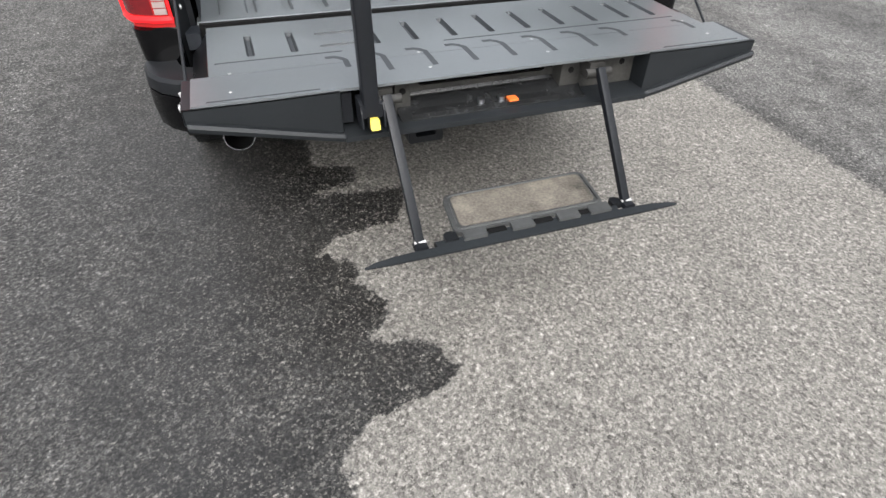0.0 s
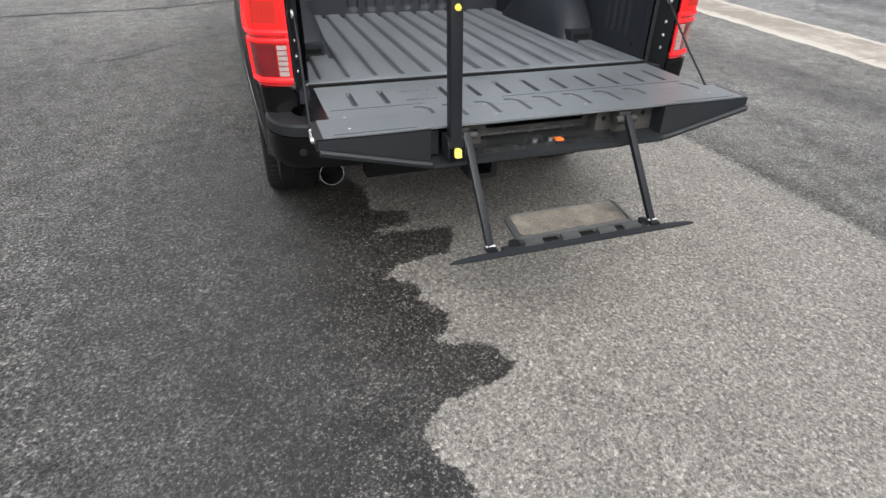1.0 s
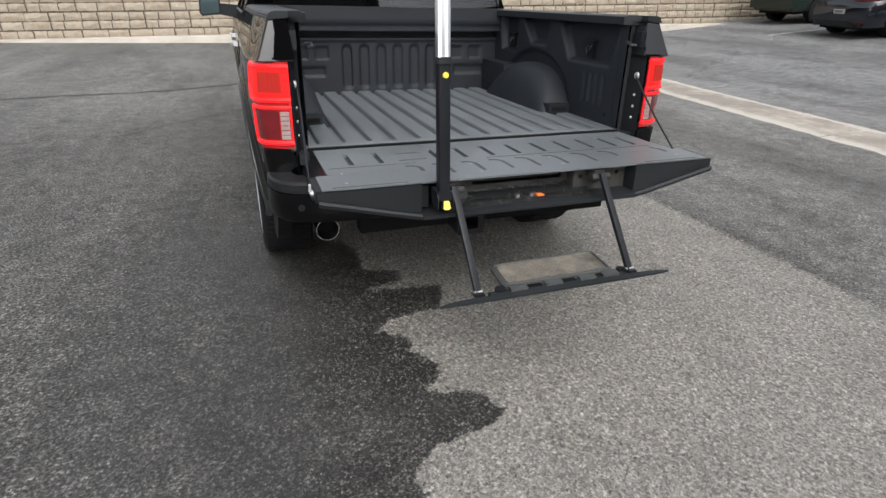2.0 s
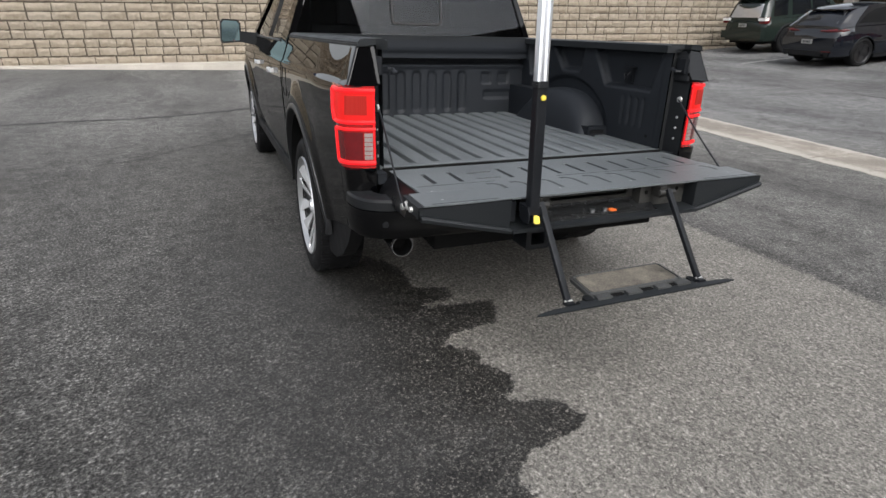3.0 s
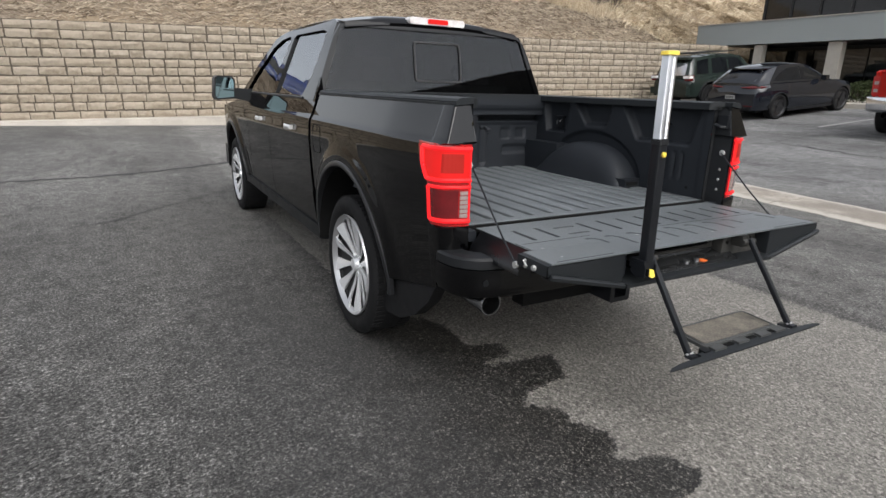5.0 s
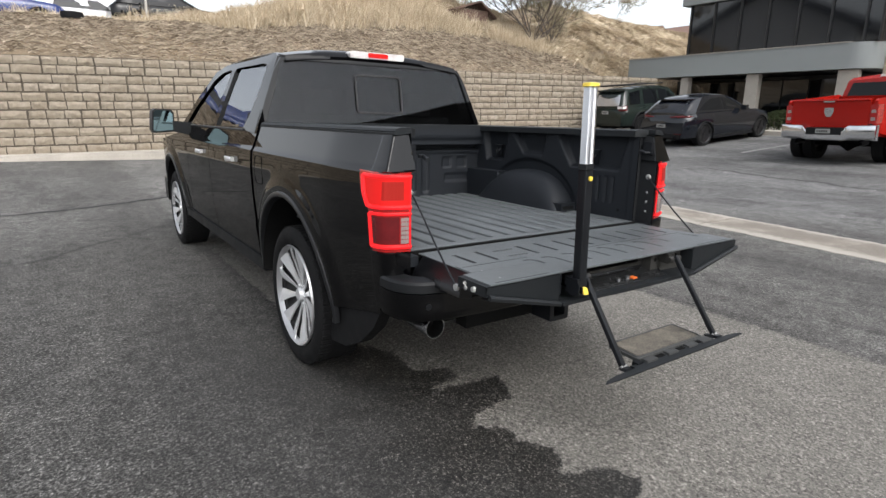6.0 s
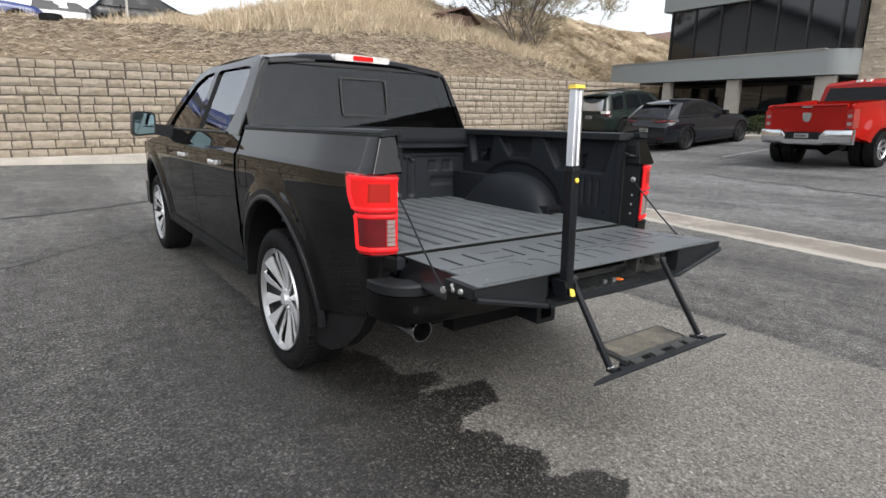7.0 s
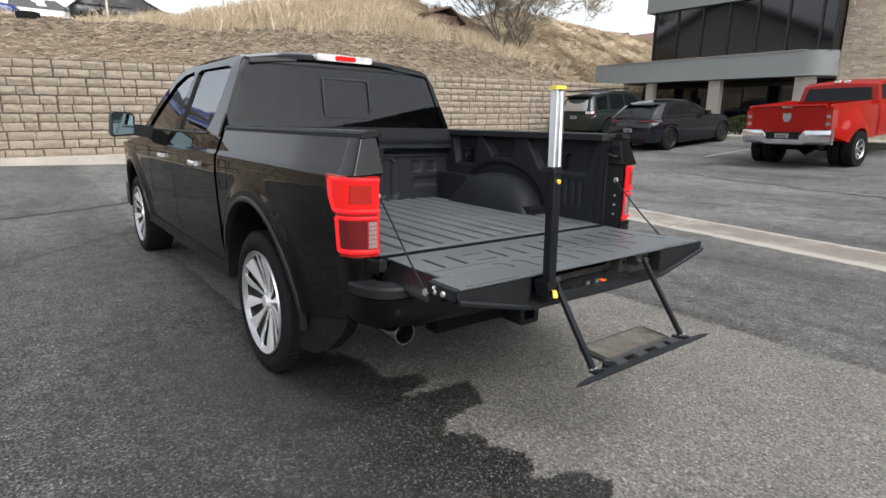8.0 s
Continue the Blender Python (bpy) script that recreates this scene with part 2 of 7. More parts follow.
def stained_concrete():
    k = Nodes("stained_pale_concrete")
    pos = k.place()
    big, mid, fine = k.noise(pos, 0.9, 5, 0.65), k.noise(pos, 5.0, 6, 0.7), k.noise(pos, 60.0, 4)
    col = k.ramp(mid, (0.3, (0.175, 0.148, 0.115)), (0.5, (0.28, 0.245, 0.20)), (0.68, (0.40, 0.365, 0.31)))
    col = k.mix(k.ramp(big, (0.40, 0.0), (0.56, 0.85)), col, (0.165, 0.140, 0.110))
    # scoured pale edges beside a dirty middle
    sep = k.n("SeparateXYZ")
    k.link(pos, sep.inputs[0])
    u = k.math("DIVIDE", k.math("SUBTRACT", k.math("SUBTRACT", sep.outputs[0], 5.05), k.math("MULTIPLY", sep.outputs[1], 0.15)), 1.1)
    rim = k.math("ABSOLUTE", k.math("SUBTRACT", k.math("ADD", u, k.math("MULTIPLY", k.math("SUBTRACT", mid, 0.5), 0.5)), 0.5))
    col = k.mix(k.ramp(rim, (0.28, 0.0), (0.40, 0.8)), col, (0.43, 0.395, 0.34))
    col = k.mix(0.2, col, k.ramp(fine, (0.3, 0.1), (0.7, 0.42)))
    k.set(Base_Color=col, Roughness=0.92, Specular_IOR_Level=0.3)
    k.bump(k.math("ADD", mid, k.math("MULTIPLY", fine, 0.4)), 0.4, 0.006)
    return k.m


ASPHALT = asphalt()
BLACK_PAINT = car_paint("black_car_paint", (0.0011, 0.0011, 0.0014), 0.0003, 0.66)
RED_PAINT = car_paint("red_car_paint", (0.29, 0.009, 0.0055), 0.006, 0.55)
GREEN_PAINT = car_paint("dark_green_car_paint", (0.013, 0.019, 0.0165), 0.008, 0.7)
GREY_PAINT = car_paint("dark_grey_car_paint", (0.007, 0.0083, 0.0118), 0.004, 1.0)
# floor and gate: lighter copy of the wall liner, light put into colour
LINER_FLOOR = plain("lit_bed_liner", (0.090, 0.099, 0.104), 0.42, spec=1.0, var=0.28, scale=4.0, fine=240.0, bump=0.4, dist=0.002)
# walls and housings: darker copy of the same liner, shade put into colour
LINER = plain("shaded_bed_liner", (0.0084, 0.0104, 0.0138), 0.6, spec=0.32, var=0.22, scale=3.0, fine=260.0, bump=0.35, dist=0.002)
PLASTIC = plain("black_trim_plastic", (0.0075, 0.0083, 0.0095), 0.5, spec=0.22, var=0.2, fine=200.0, bump=0.15, dist=0.001)
GREY_PLASTIC = plain("grey_trim_plastic", (0.0120, 0.0138, 0.0155), 0.5, spec=0.26, var=0.18, scale=4, fine=180.0, bump=0.12, dist=0.001)
CHEEK = plain("satin_black_paint", (0.004, 0.0042, 0.005), 0.3, spec=0.35, var=0.2)
RIM_RING = plain("machined_rim_edge", (0.42, 0.42, 0.43), 0.3, 0.7, var=0.08)
LIP = plain("satin_arch_lip", (0.009, 0.0095, 0.011), 0.35, var=0.15)
STEEL = plain("dark_coated_steel", (0.008, 0.009, 0.011), 0.42, spec=0.26, var=0.3, fine=120.0, bump=0.1, dist=0.001)
DIRTY = plain("dusty_black_steel", (0.027, 0.026, 0.024), 0.65, spec=0.3, var=0.5, scale=14, fine=90.0, bump=0.2, dist=0.002)
CHROME = plain("chrome", (0.66, 0.67, 0.69), 0.14, 1.0, var=0.08)
SILVER = plain("brushed_aluminium", (0.62, 0.63, 0.65), 0.32, 1.0, var=0.08)
RIM_METAL = plain("polished_wheel_alloy", (0.84, 0.85, 0.86), 0.24, 0.55, var=0.06)
RIM_DARK = plain("dark_wheel_pocket", (0.018, 0.018, 0.019), 0.5, 0.3, var=0.2)
RUBBER = plain("tyre_rubber", (0.0075, 0.0075, 0.008), 0.8, spec=0.18, var=0.3, scale=12, fine=150.0, bump=0.2, dist=0.002)
YELLOW = plain("yellow_plastic", (0.74, 0.56, 0.07), 0.45, var=0.08)
ORANGE = plain("orange_plastic", (0.75, 0.16, 0.03), 0.5, var=0.1)
UNDER = plain("underbody_and_recess_black", (0.007, 0.007, 0.007), 0.9, var=0.3, spec=0.1)
ZINC = plain("zinc_plated_steel", (0.40, 0.40, 0.39), 0.4, 0.5, var=0.2)
HANDLE = plain("bright_satin_chrome", (0.74, 0.74, 0.75), 0.28, 0.7, var=0.04)
TIP = plain("smoked_chrome", (0.42, 0.43, 0.45), 0.18, 1.0, var=0.1)
REVERSE = plain("frosted_reverse_lens", (0.25, 0.195, 0.185), 0.35, var=0.15, scale=40)
GLASS = pane("privacy_glass", (0.28, 0.295, 0.31), ior=1.40)
GLASS_SIDE = pane("tinted_glass", (0.80, 0.84, 0.84))
MIRROR = plain("mirror_glass", (0.16, 0.23, 0.25), 0.03, 1.0, var=0.02)
RED_LENS = plain("red_lamp_lens", (0.33, 0.008, 0.008), 0.12, var=0.15, scale=20, coat=1.0)
RED_DARK = plain("dark_red_lens", (0.11, 0.005, 0.007), 0.12, var=0.2, scale=20, coat=1.0)
RED_LED = glowing("lit_red_lamp", (1.0, 0.022, 0.030), 0.85, (0.4, 0.008, 0.008))
RED_SOFT = glowing("glowing_red_lens", (1.0, 0.026, 0.022), 0.58, (0.30, 0.006, 0.006))
RED_DIM = glowing("dim_red_lens", (1.0, 0.030, 0.022), 0.17, (0.24, 0.014, 0.010))
DULL_RED = plain("dull_red_lens", (0.09, 0.008, 0.010), 0.2, var=0.2)
BRAKE_CLEAR = plain("clear_brake_lens", (0.62, 0.58, 0.575), 0.22, var=0.25, scale=14, coat=0.6)
CLEAR_LENS = plain("clear_lamp_lens", (0.78, 0.77, 0.76), 0.2, var=0.1, scale=30, coat=1.0)
SEAT = plain("dark_leather", (0.03, 0.028, 0.027), 0.6, var=0.2, bump=0.1)
CONCRETE = stained_concrete()
KERB = plain("kerb_concrete", (0.38, 0.35, 0.305), 0.9, var=0.3, scale=1.2, fine=40.0, bump=0.3, dist=0.004, where="World")
FASCIA = plain("blue_grey_stucco", (0.228, 0.246, 0.248), 0.85, var=0.06, scale=0.8, fine=40.0, bump=0.2, dist=0.004, where="World")
COLUMN = plain("cream_stone_column", (0.31, 0.29, 0.26), 0.9, var=0.15, scale=3, fine=30.0, bump=0.4, dist=0.01, where="World")
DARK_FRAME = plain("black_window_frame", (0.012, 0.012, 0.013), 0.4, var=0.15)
LINE_PAINT = plain("worn_white_line", (0.30, 0.30, 0.285), 0.85, var=0.45, scale=9, where="World")
LINE_GREY = plain("pale_label", (0.35, 0.35, 0.34), 0.6, var=0.2)
GROOVE_SHADE = plain("groove_shade", (0.030, 0.034, 0.037), 0.6, var=0.2)
TREAD = plain("dusty_grey_plastic", (0.045, 0.0465, 0.046), 0.6, var=0.3, scale=12)
DUSTY = plain("dusty_grey_steel", (0.027, 0.026, 0.0235), 0.65, var=0.8, scale=16, fine=90.0, bump=0.2, dist=0.002)
PAN = plain("shiny_black_pan", (0.013, 0.0135, 0.014), 0.25, var=0.6, scale=25)
MAT_PAD = plain("dusty_step_mat", (0.098, 0.087, 0.071), 0.8, var=0.95, scale=11, fine=150.0, bump=0.3, dist=0.002)


# ---- mesh helpers ----
def part(name, bm, material, parent=None, label="", smooth=40, bevel=0.0, shadow=True):
    """Links a bmesh as one mesh object, under a thing or part."""
    if bevel:
        sharp = [e for e in bm.edges if len(e.link_faces) == 2 and e.calc_face_angle(0) > radians(35)]
        bmesh.ops.bevel(bm, geom=sharp, offset=bevel, segments=2, affect="EDGES", profile=0.6, clamp_overlap=True)
    bmesh.ops.recalc_face_normals(bm, faces=bm.faces[:])
    me = bpy.data.meshes.new(name)
    bm.to_mesh(me)
    bm.free()
    me.materials.append(material)
    if smooth:
        me.polygons.foreach_set("use_smooth", [True] * len(me.polygons))
        me.set_sharp_from_angle(angle=radians(smooth))
    ob = new(name, me)
    if parent is not None:
        ob.parent = parent
    if label:
        ob["label"] = label
    if not shadow:
        ob.visible_shadow = False
    return ob


def thing(name, m, label, category, group="", kind=""):
    ob = new(name)
    ob.matrix_world = m
    ob.empty_display_size = 0.2
    return tagged(ob, label, category, group, kind)


def box(bm, x0, x1, y0, y1, z0, z1, m=None):
    vs = [bm.verts.new((x, y, z)) for x in (x0, x1) for y in (y0, y1) for z in (z0, z1)]
    for f in ((0, 1, 3, 2), (4, 6, 7, 5), (0, 4, 5, 1), (2, 3, 7, 6), (0, 2, 6, 4), (1, 5, 7, 3)):
        bm.faces.new([vs[i] for i in f])
    if m is not None:
        bmesh.ops.transform(bm, matrix=m, verts=vs)
    return vs


def B(*a, m=None):
    bm = bmesh.new()
    box(bm, *a, m=m)
    return bm


def prism(bm, pts, a, b, axis="x"):
    """A closed outline of (u, v) pulled from a to b along an axis. x: (y, z); y: (x, z); z: (x, y)."""
    def at(u, v, w):
        return {"x": (w, u, v), "y": (u, w, v), "z": (u, v, w)}[axis]
    lo = [bm.verts.new(at(u, v, a)) for u, v in pts]
    hi = [bm.verts.new(at(u, v, b)) for u, v in pts]
    n = len(pts)
    bm.faces.new(lo)
    bm.faces.new(hi)
    for i in range(n):
        bm.faces.new((lo[i], lo[(i + 1) % n], hi[(i + 1) % n], hi[i]))
    return lo + hi


def Pr(pts, a, b, axis="x"):
    bm = bmesh.new()
    prism(bm, pts, a, b, axis)
    return bm


def grid(bm, rows, close=False):
    """Faces over rows of points."""
    vs = [[bm.verts.new(p) for p in row] for row in rows]
    for a, b in zip(vs, vs[1:]):
        n = len(a)
        for i in range(n if close else n - 1):
            bm.faces.new((a[i], a[(i + 1) % n], b[(i + 1) % n], b[i]))
    return vs


def thicken(bm, shift):
    """Gives an open sheet a second face, moved by a vector, and closes the rim."""
    faces, rim = bm.faces[:], [e for e in bm.edges if len(e.link_faces) == 1]
    twin = {v: bm.verts.new(v.co + Vector(shift)) for v in bm.verts[:]}
    for f in faces:
        bm.faces.new([twin[v] for v in reversed(f.verts)])
    for e in rim:
        p, q = e.verts
        bm.faces.new((p, q, twin[q], twin[p]))


def tube(bm, pts, r, sides=8, caps=True):
    pts = [Vector(p) for p in pts]
    rings = []
    for i, p in enumerate(pts):
        d = (pts[min(i + 1, len(pts) - 1)] - pts[max(i - 1, 0)]).normalized()
        u = d.cross(Vector((0, 0, 1)) if abs(d.z) < 0.9 else Vector((1, 0, 0))).normalized()
        v = d.cross(u)
        rr = r[i] if isinstance(r, (list, tuple)) else r
        rings.append([p + rr * (math.cos(2 * math.pi * k / sides) * u + math.sin(2 * math.pi * k / sides) * v) for k in range(sides)])
    vs = grid(bm, rings, True)
    if caps:
        bm.faces.new(vs[0])
        bm.faces.new(vs[-1])


def Tu(pts, r, sides=8):
    bm = bmesh.new()
    tube(bm, pts, r, sides)
    return bm


def lathe(bm, profile, axis="x", centre=(0, 0, 0), steps=48):
    """A profile of (along, radius) turned about an axis."""
    c = Vector(centre)
    rings = []
    for k in range(steps):
        a = 2 * math.pi * k / steps
        ring = []
        for s, r in profile:
            q = {"x": (s, r * math.cos(a), r * math.sin(a)), "y": (r * math.cos(a), s, r * math.sin(a)), "z": (r * math.cos(a), r * math.sin(a), s)}[axis]
            ring.append(c + Vector(q))
        rings.append(ring)
    rings.append(rings[0])
    grid(bm, rings)
    bmesh.ops.remove_doubles(bm, verts=bm.verts[:], dist=1e-5)


def La(profile, axis="x", centre=(0, 0, 0), steps=48):
    bm = bmesh.new()
    lathe(bm, profile, axis, centre, steps)
    return bm


def sheet(outline, holes, at, depth):
    """A plate with holes from outlines in (u, v), placed by at(u, v, w) with w running from 0 to depth."""
    bm = bmesh.new()
    for loop in [outline] + list(holes):
        vs = [bm.verts.new((u, v, 0)) for u, v in loop]
        for i in range(len(vs)):
            bm.edges.new((vs[i], vs[(i + 1) % len(vs)]))
    bmesh.ops.triangle_fill(bm, edges=bm.edges[:], use_beauty=True, use_dissolve=False)
    thicken(bm, (0, 0, depth))
    for v in bm.verts:
        v.co = Vector(at(v.co.x, v.co.y, v.co.z))
    return bm


def lerp(table, s):
    """Straight lines through (s, value) rows."""
    if s <= table[0][0]:
        return table[0][1]
    for (a, p), (b, q) in zip(table, table[1:]):
        if s <= b:
            return p + (q - p) * (s - a) / (b - a)
    return table[-1][1]


def smooth01(s):
    s = min(1.0, max(0.0, s))
    return s * s * (3 - 2 * s)


def rounded(x0, x1, y0, y1, r, n=4):
    """A rectangle with rounded corners as (u, v) points."""
    pts = []
    for cx, cy, a0 in ((x1 - r, y1 - r, 0), (x0 + r, y1 - r, 90), (x0 + r, y0 + r, 180), (x1 - r, y0 + r, 270)):
        for k in range(n + 1):
            a = radians(a0 + 90 * k / n)
            pts.append((cx + r * math.cos(a), cy + r * math.sin(a)))
    return pts

# ---- ground ----
PLANE = LEVEL.to_3x3() @ Vector((0, 0, 1))


def gutter_x(y):
    return 5.05 + 0.15 * y


def ground_z(x, y):
    """Height of the lot: the plane on which the truck stands, a valley gutter, and a rise beyond it."""
    yy, xx = max(-25.0, min(y, 30.0)), max(-25.0, min(x, 45.0))
    z = -(PLANE.x * xx + PLANE.y * yy) / PLANE.z
    z += 0.20 * smooth01((y - 6) / 10)
    u = x - (gutter_x(max(-20, min(y, 17))) + 1.6)
    if u > 0:
        z += (0.10 - 0.011 * smooth01((7.5 - y) / 3)) * min(u, 11.0) + 0.012 * min(max(0, u - 11), 20)
    return z


def steps(lo, hi, near, n, far):
    core = np.linspace(lo, hi, n).tolist()
    out = near * (far / near) ** np.linspace(0, 1, 14)
    return [lo - v for v in out[::-1]] + core + [hi + v for v in out]


bm = bmesh.new()
gx, gy = steps(-9, 27, 1.0, 73, 1500), steps(-6, 18, 1.0, 49, 1500)
grid(bm, [[(x, y, ground_z(x, y)) for x in gx] for y in gy])
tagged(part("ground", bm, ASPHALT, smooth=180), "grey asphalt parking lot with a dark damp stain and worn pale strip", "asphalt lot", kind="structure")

# valley gutter of pale concrete slabs
gutter = thing("gutter", Matrix(), "pale concrete valley gutter with worn slabs across the asphalt", "gutter", kind="structure")
for i in range(-4, 6):
    bm = bmesh.new()
    y0, y1 = i * 3.0 + 0.014, (i + 1) * 3.0 - 0.014
    rows = []
    for j in range(41):
        y = y0 + (y1 - y0) * j / 40
        row = []
        for k in range(7):
            rag = (0.05 * noise.noise((y * 2.3, k, 1)) + 0.035 * noise.noise((y * 9, k, 5))) if k in (0, 6) else 0.0
            x = gutter_x(y) + 1.1 * k / 6 + rag
            row.append((x, y, ground_z(x, y) + (0.006 if k in (0, 6) else 0.020 - 0.008 * (1 - abs(k - 3) / 3))))
        rows.append(row)
    grid(bm, rows)
    thicken(bm, (0, 0, -0.05))
    part("slab", bm, CONCRETE, gutter, smooth=30)

# ---- retaining wall ----
WALL_A, WALL_B = Vector((-2.6, 16.78, 0.30)), Vector((19.1, 15.24, 0.83))
WALL_DIR = (WALL_B - WALL_A).normalized()
UNIT_L, UNIT_H, COURSES = 1.17, 0.452, 6
wall_m = Matrix.Translation(WALL_A) @ Matrix((WALL_DIR, Vector((0, 0, 1)).cross(WALL_DIR).normalized(), Vector((0, 0, 1)))).transposed().to_4x4()


def wall_stone():
    k = Nodes("split_face_block")
    vec = k.coord()
    info = k.n("ObjectInfo")
    isl = k.n("NewGeometry").outputs["Random Per Island"]
    big, fine = k.noise(vec, 5.0, 5, 0.65), k.noise(vec, 38.0, 5, 0.7)
    col = k.ramp(big, (0.25, (0.185, 0.152, 0.112)), (0.5, (0.285, 0.242, 0.187)), (0.75, (0.37, 0.323, 0.26)))
    col = k.mix(k.math("MULTIPLY", isl, 0.4), col, (0.42, 0.37, 0.305))
    col = k.mix(k.math("MULTIPLY", info.outputs["Random"], 0.22), col, (0.34, 0.28, 0.21))
    col = k.mix(k.ramp(fine, (0.5, 0.0), (0.8, 0.3)), col, (0.28, 0.23, 0.17))
    k.set(Base_Color=col, Roughness=0.95, Specular_IOR_Level=0.2)
    k.bump(k.math("ADD", k.noise(vec, 9.0, 6, 0.75), k.math("MULTIPLY", fine, 0.5)), 1.0, 0.05)
    return k.m


WALL_STONE = wall_stone()
WALL_JOINT = plain("dark_wall_joint", (0.075, 0.061, 0.046), 0.95, var=0.3, scale=4, fine=30, bump=0.4, dist=0.01, where="World")


def block_mesh(seed):
    """One cast wall unit whose face imitates two rows of split stones."""
    rnd = random.Random(seed)
    bm = bmesh.new()
    for r in range(2):
        z0, z1 = r * UNIT_H / 2 + (0.020 if r == 0 else 0.013), (r + 1) * UNIT_H / 2 - (0.020 if r else 0.013)
        cuts = [0.0]
        for c in range(rnd.choice((2, 3, 3))):
            cuts.append(cuts[-1] + rnd.uniform(0.75, 1.3))
        cuts = [v / cuts[-1] * UNIT_L for v in cuts]
        for a, b in zip(cuts, cuts[1:]):
            a, b = a + (0.022 if a == 0 else 0.013), b - (0.022 if b > UNIT_L - 0.01 else 0.013)
            nx, nz = 5, 3
            rows = []
            for j in range(nz + 1):
                row = []
                for i in range(nx + 1):
                    e = 0.0 if i in (0, nx) or j in (0, nz) else 1.0
                    row.append((a + (b - a) * i / nx + rnd.uniform(-1, 1) * 0.009, -e * (0.026 + rnd.uniform(-0.018, 0.022)) - 0.010 - rnd.uniform(0, 0.012), z0 + (z1 - z0) * j / nz + rnd.uniform(-1, 1) * 0.008))
                rows.append(row)
            vs = grid(bm, rows)
            rim = vs[0] + [r[-1] for r in vs[1:]] + vs[-1][-2::-1] + [r[0] for r in vs[-2:0:-1]]
            back = [bm.verts.new((v.co.x, 0.05, v.co.z)) for v in rim]
            for i in range(len(rim)):
                bm.faces.new((rim[i], rim[(i + 1) % len(rim)], back[(i + 1) % len(rim)], back[i]))
    bmesh.ops.recalc_face_normals(bm, faces=bm.faces[:])
    me = bpy.data.meshes.new("block")
    bm.to_mesh(me)
    bm.free()
    me.materials.append(WALL_STONE)
    me.polygons.foreach_set("use_smooth", [True] * len(me.polygons))
    me.set_sharp_from_angle(angle=radians(22))
    return me


wall = thing("retaining_wall", wall_m, "tan split-face block retaining wall holding back the slope", "retaining wall", kind="structure")
N0, N1 = -13, 20
bm = bmesh.new()
box(bm, N0 * UNIT_L, N1 * UNIT_L, 0.0, 0.6, -0.6, COURSES * UNIT_H - 0.27)
part("core", bm, WALL_JOINT, wall)

# kerb along the wall's foot
bm = bmesh.new()
for i in range(N0, N1):
    box(bm, i * UNIT_L, (i + 1) * UNIT_L - 0.004, -0.75, 0.0, -0.35, -0.02)
kerb = part("kerb", bm, KERB, None, bevel=0.02)
kerb.matrix_world = wall_m
tagged(kerb, "low pale concrete kerb along the foot of the wall", "kerb", kind="structure")

# ---- hillside ----
def hill_z(s, d):
    """Height above the wall's top, by the distance along it and behind it."""
    crest = lerp(((-14, 1.75), (3, 1.8), (6.5, 2.05), (9, 2.8), (14, 4.0), (16.5, 4.3), (18.5, 3.7), (21, 3.8), (26, 5.0), (32, 4.4), (45, 3.6)), s)
    run = lerp(((-14, 6.0), (5, 6.5), (12, 7.2), (20, 8.5)), s)
    bend = lerp(((7, 1.6), (16, 1.08)), s)
    d = d - 2.4 * smooth01((s - 20.6) / 0.8)
    z = crest * (1 - (1 - min(1, max(0, d) / run)) ** bend) + min(0, d) * 0.8
    return z + 0.12 * noise.noise((s * 0.5, d * 0.6, 0)) + 0.05 * noise.noise((s * 1.7, d * 1.7, 3)) - 0.02 * max(0, d - run)


def hill_soil():
    k = Nodes("dry_slope")
    pos = k.place()
    mp = k.n("Mapping")
    mp.inputs["Scale"].default_value = (1.0, 2.2, 2.6)
    k.link(pos, mp.inputs["Vector"])
    a, b, c = k.noise(mp.outputs[0], 2.2, 6, 0.7), k.noise(mp.outputs[0], 14.0, 5, 0.7), k.noise(pos, 0.5, 3)
    col = k.ramp(b, (0.3, (0.105, 0.080, 0.058)), (0.5, (0.225, 0.182, 0.138)), (0.72, (0.38, 0.322, 0.255)))
    col = k.mix(k.ramp(a, (0.4, 0.0), (0.65, 0.45)), col, (0.26, 0.21, 0.155))
    col = k.mix(k.ramp(c, (0.4, 0.0), (0.7, 0.35)), col, (0.36, 0.26, 0.15))
    k.set(Base_Color=col, Roughness=1.0, Specular_IOR_Level=0.1)
    k.bump(b, 1.0, 0.08)
    return k.m


HILL = hill_soil()
TOP_H = COURSES * UNIT_H - 0.27
bm = bmesh.new()
ss = np.linspace(-15, 45, 121).tolist()
dd = [0.0, 0.15, 0.35, 0.6, 0.9, 1.2, 1.6, 2.0, 2.5, 3.0, 3.5, 4, 4.5, 5, 5.5, 6, 6.5, 7, 8, 9, 10, 12, 15, 20, 30, 60]
rows = [[(s, d + 0.25, TOP_H - 0.05 + hill_z(s, d)) for s in ss] for d in dd]
grid(bm, rows)
hill = part("hillside", bm, HILL, None, smooth=180)
hill.matrix_world = wall_m
tagged(hill, "dry brown weedy slope above the retaining wall", "hillside", kind="structure")

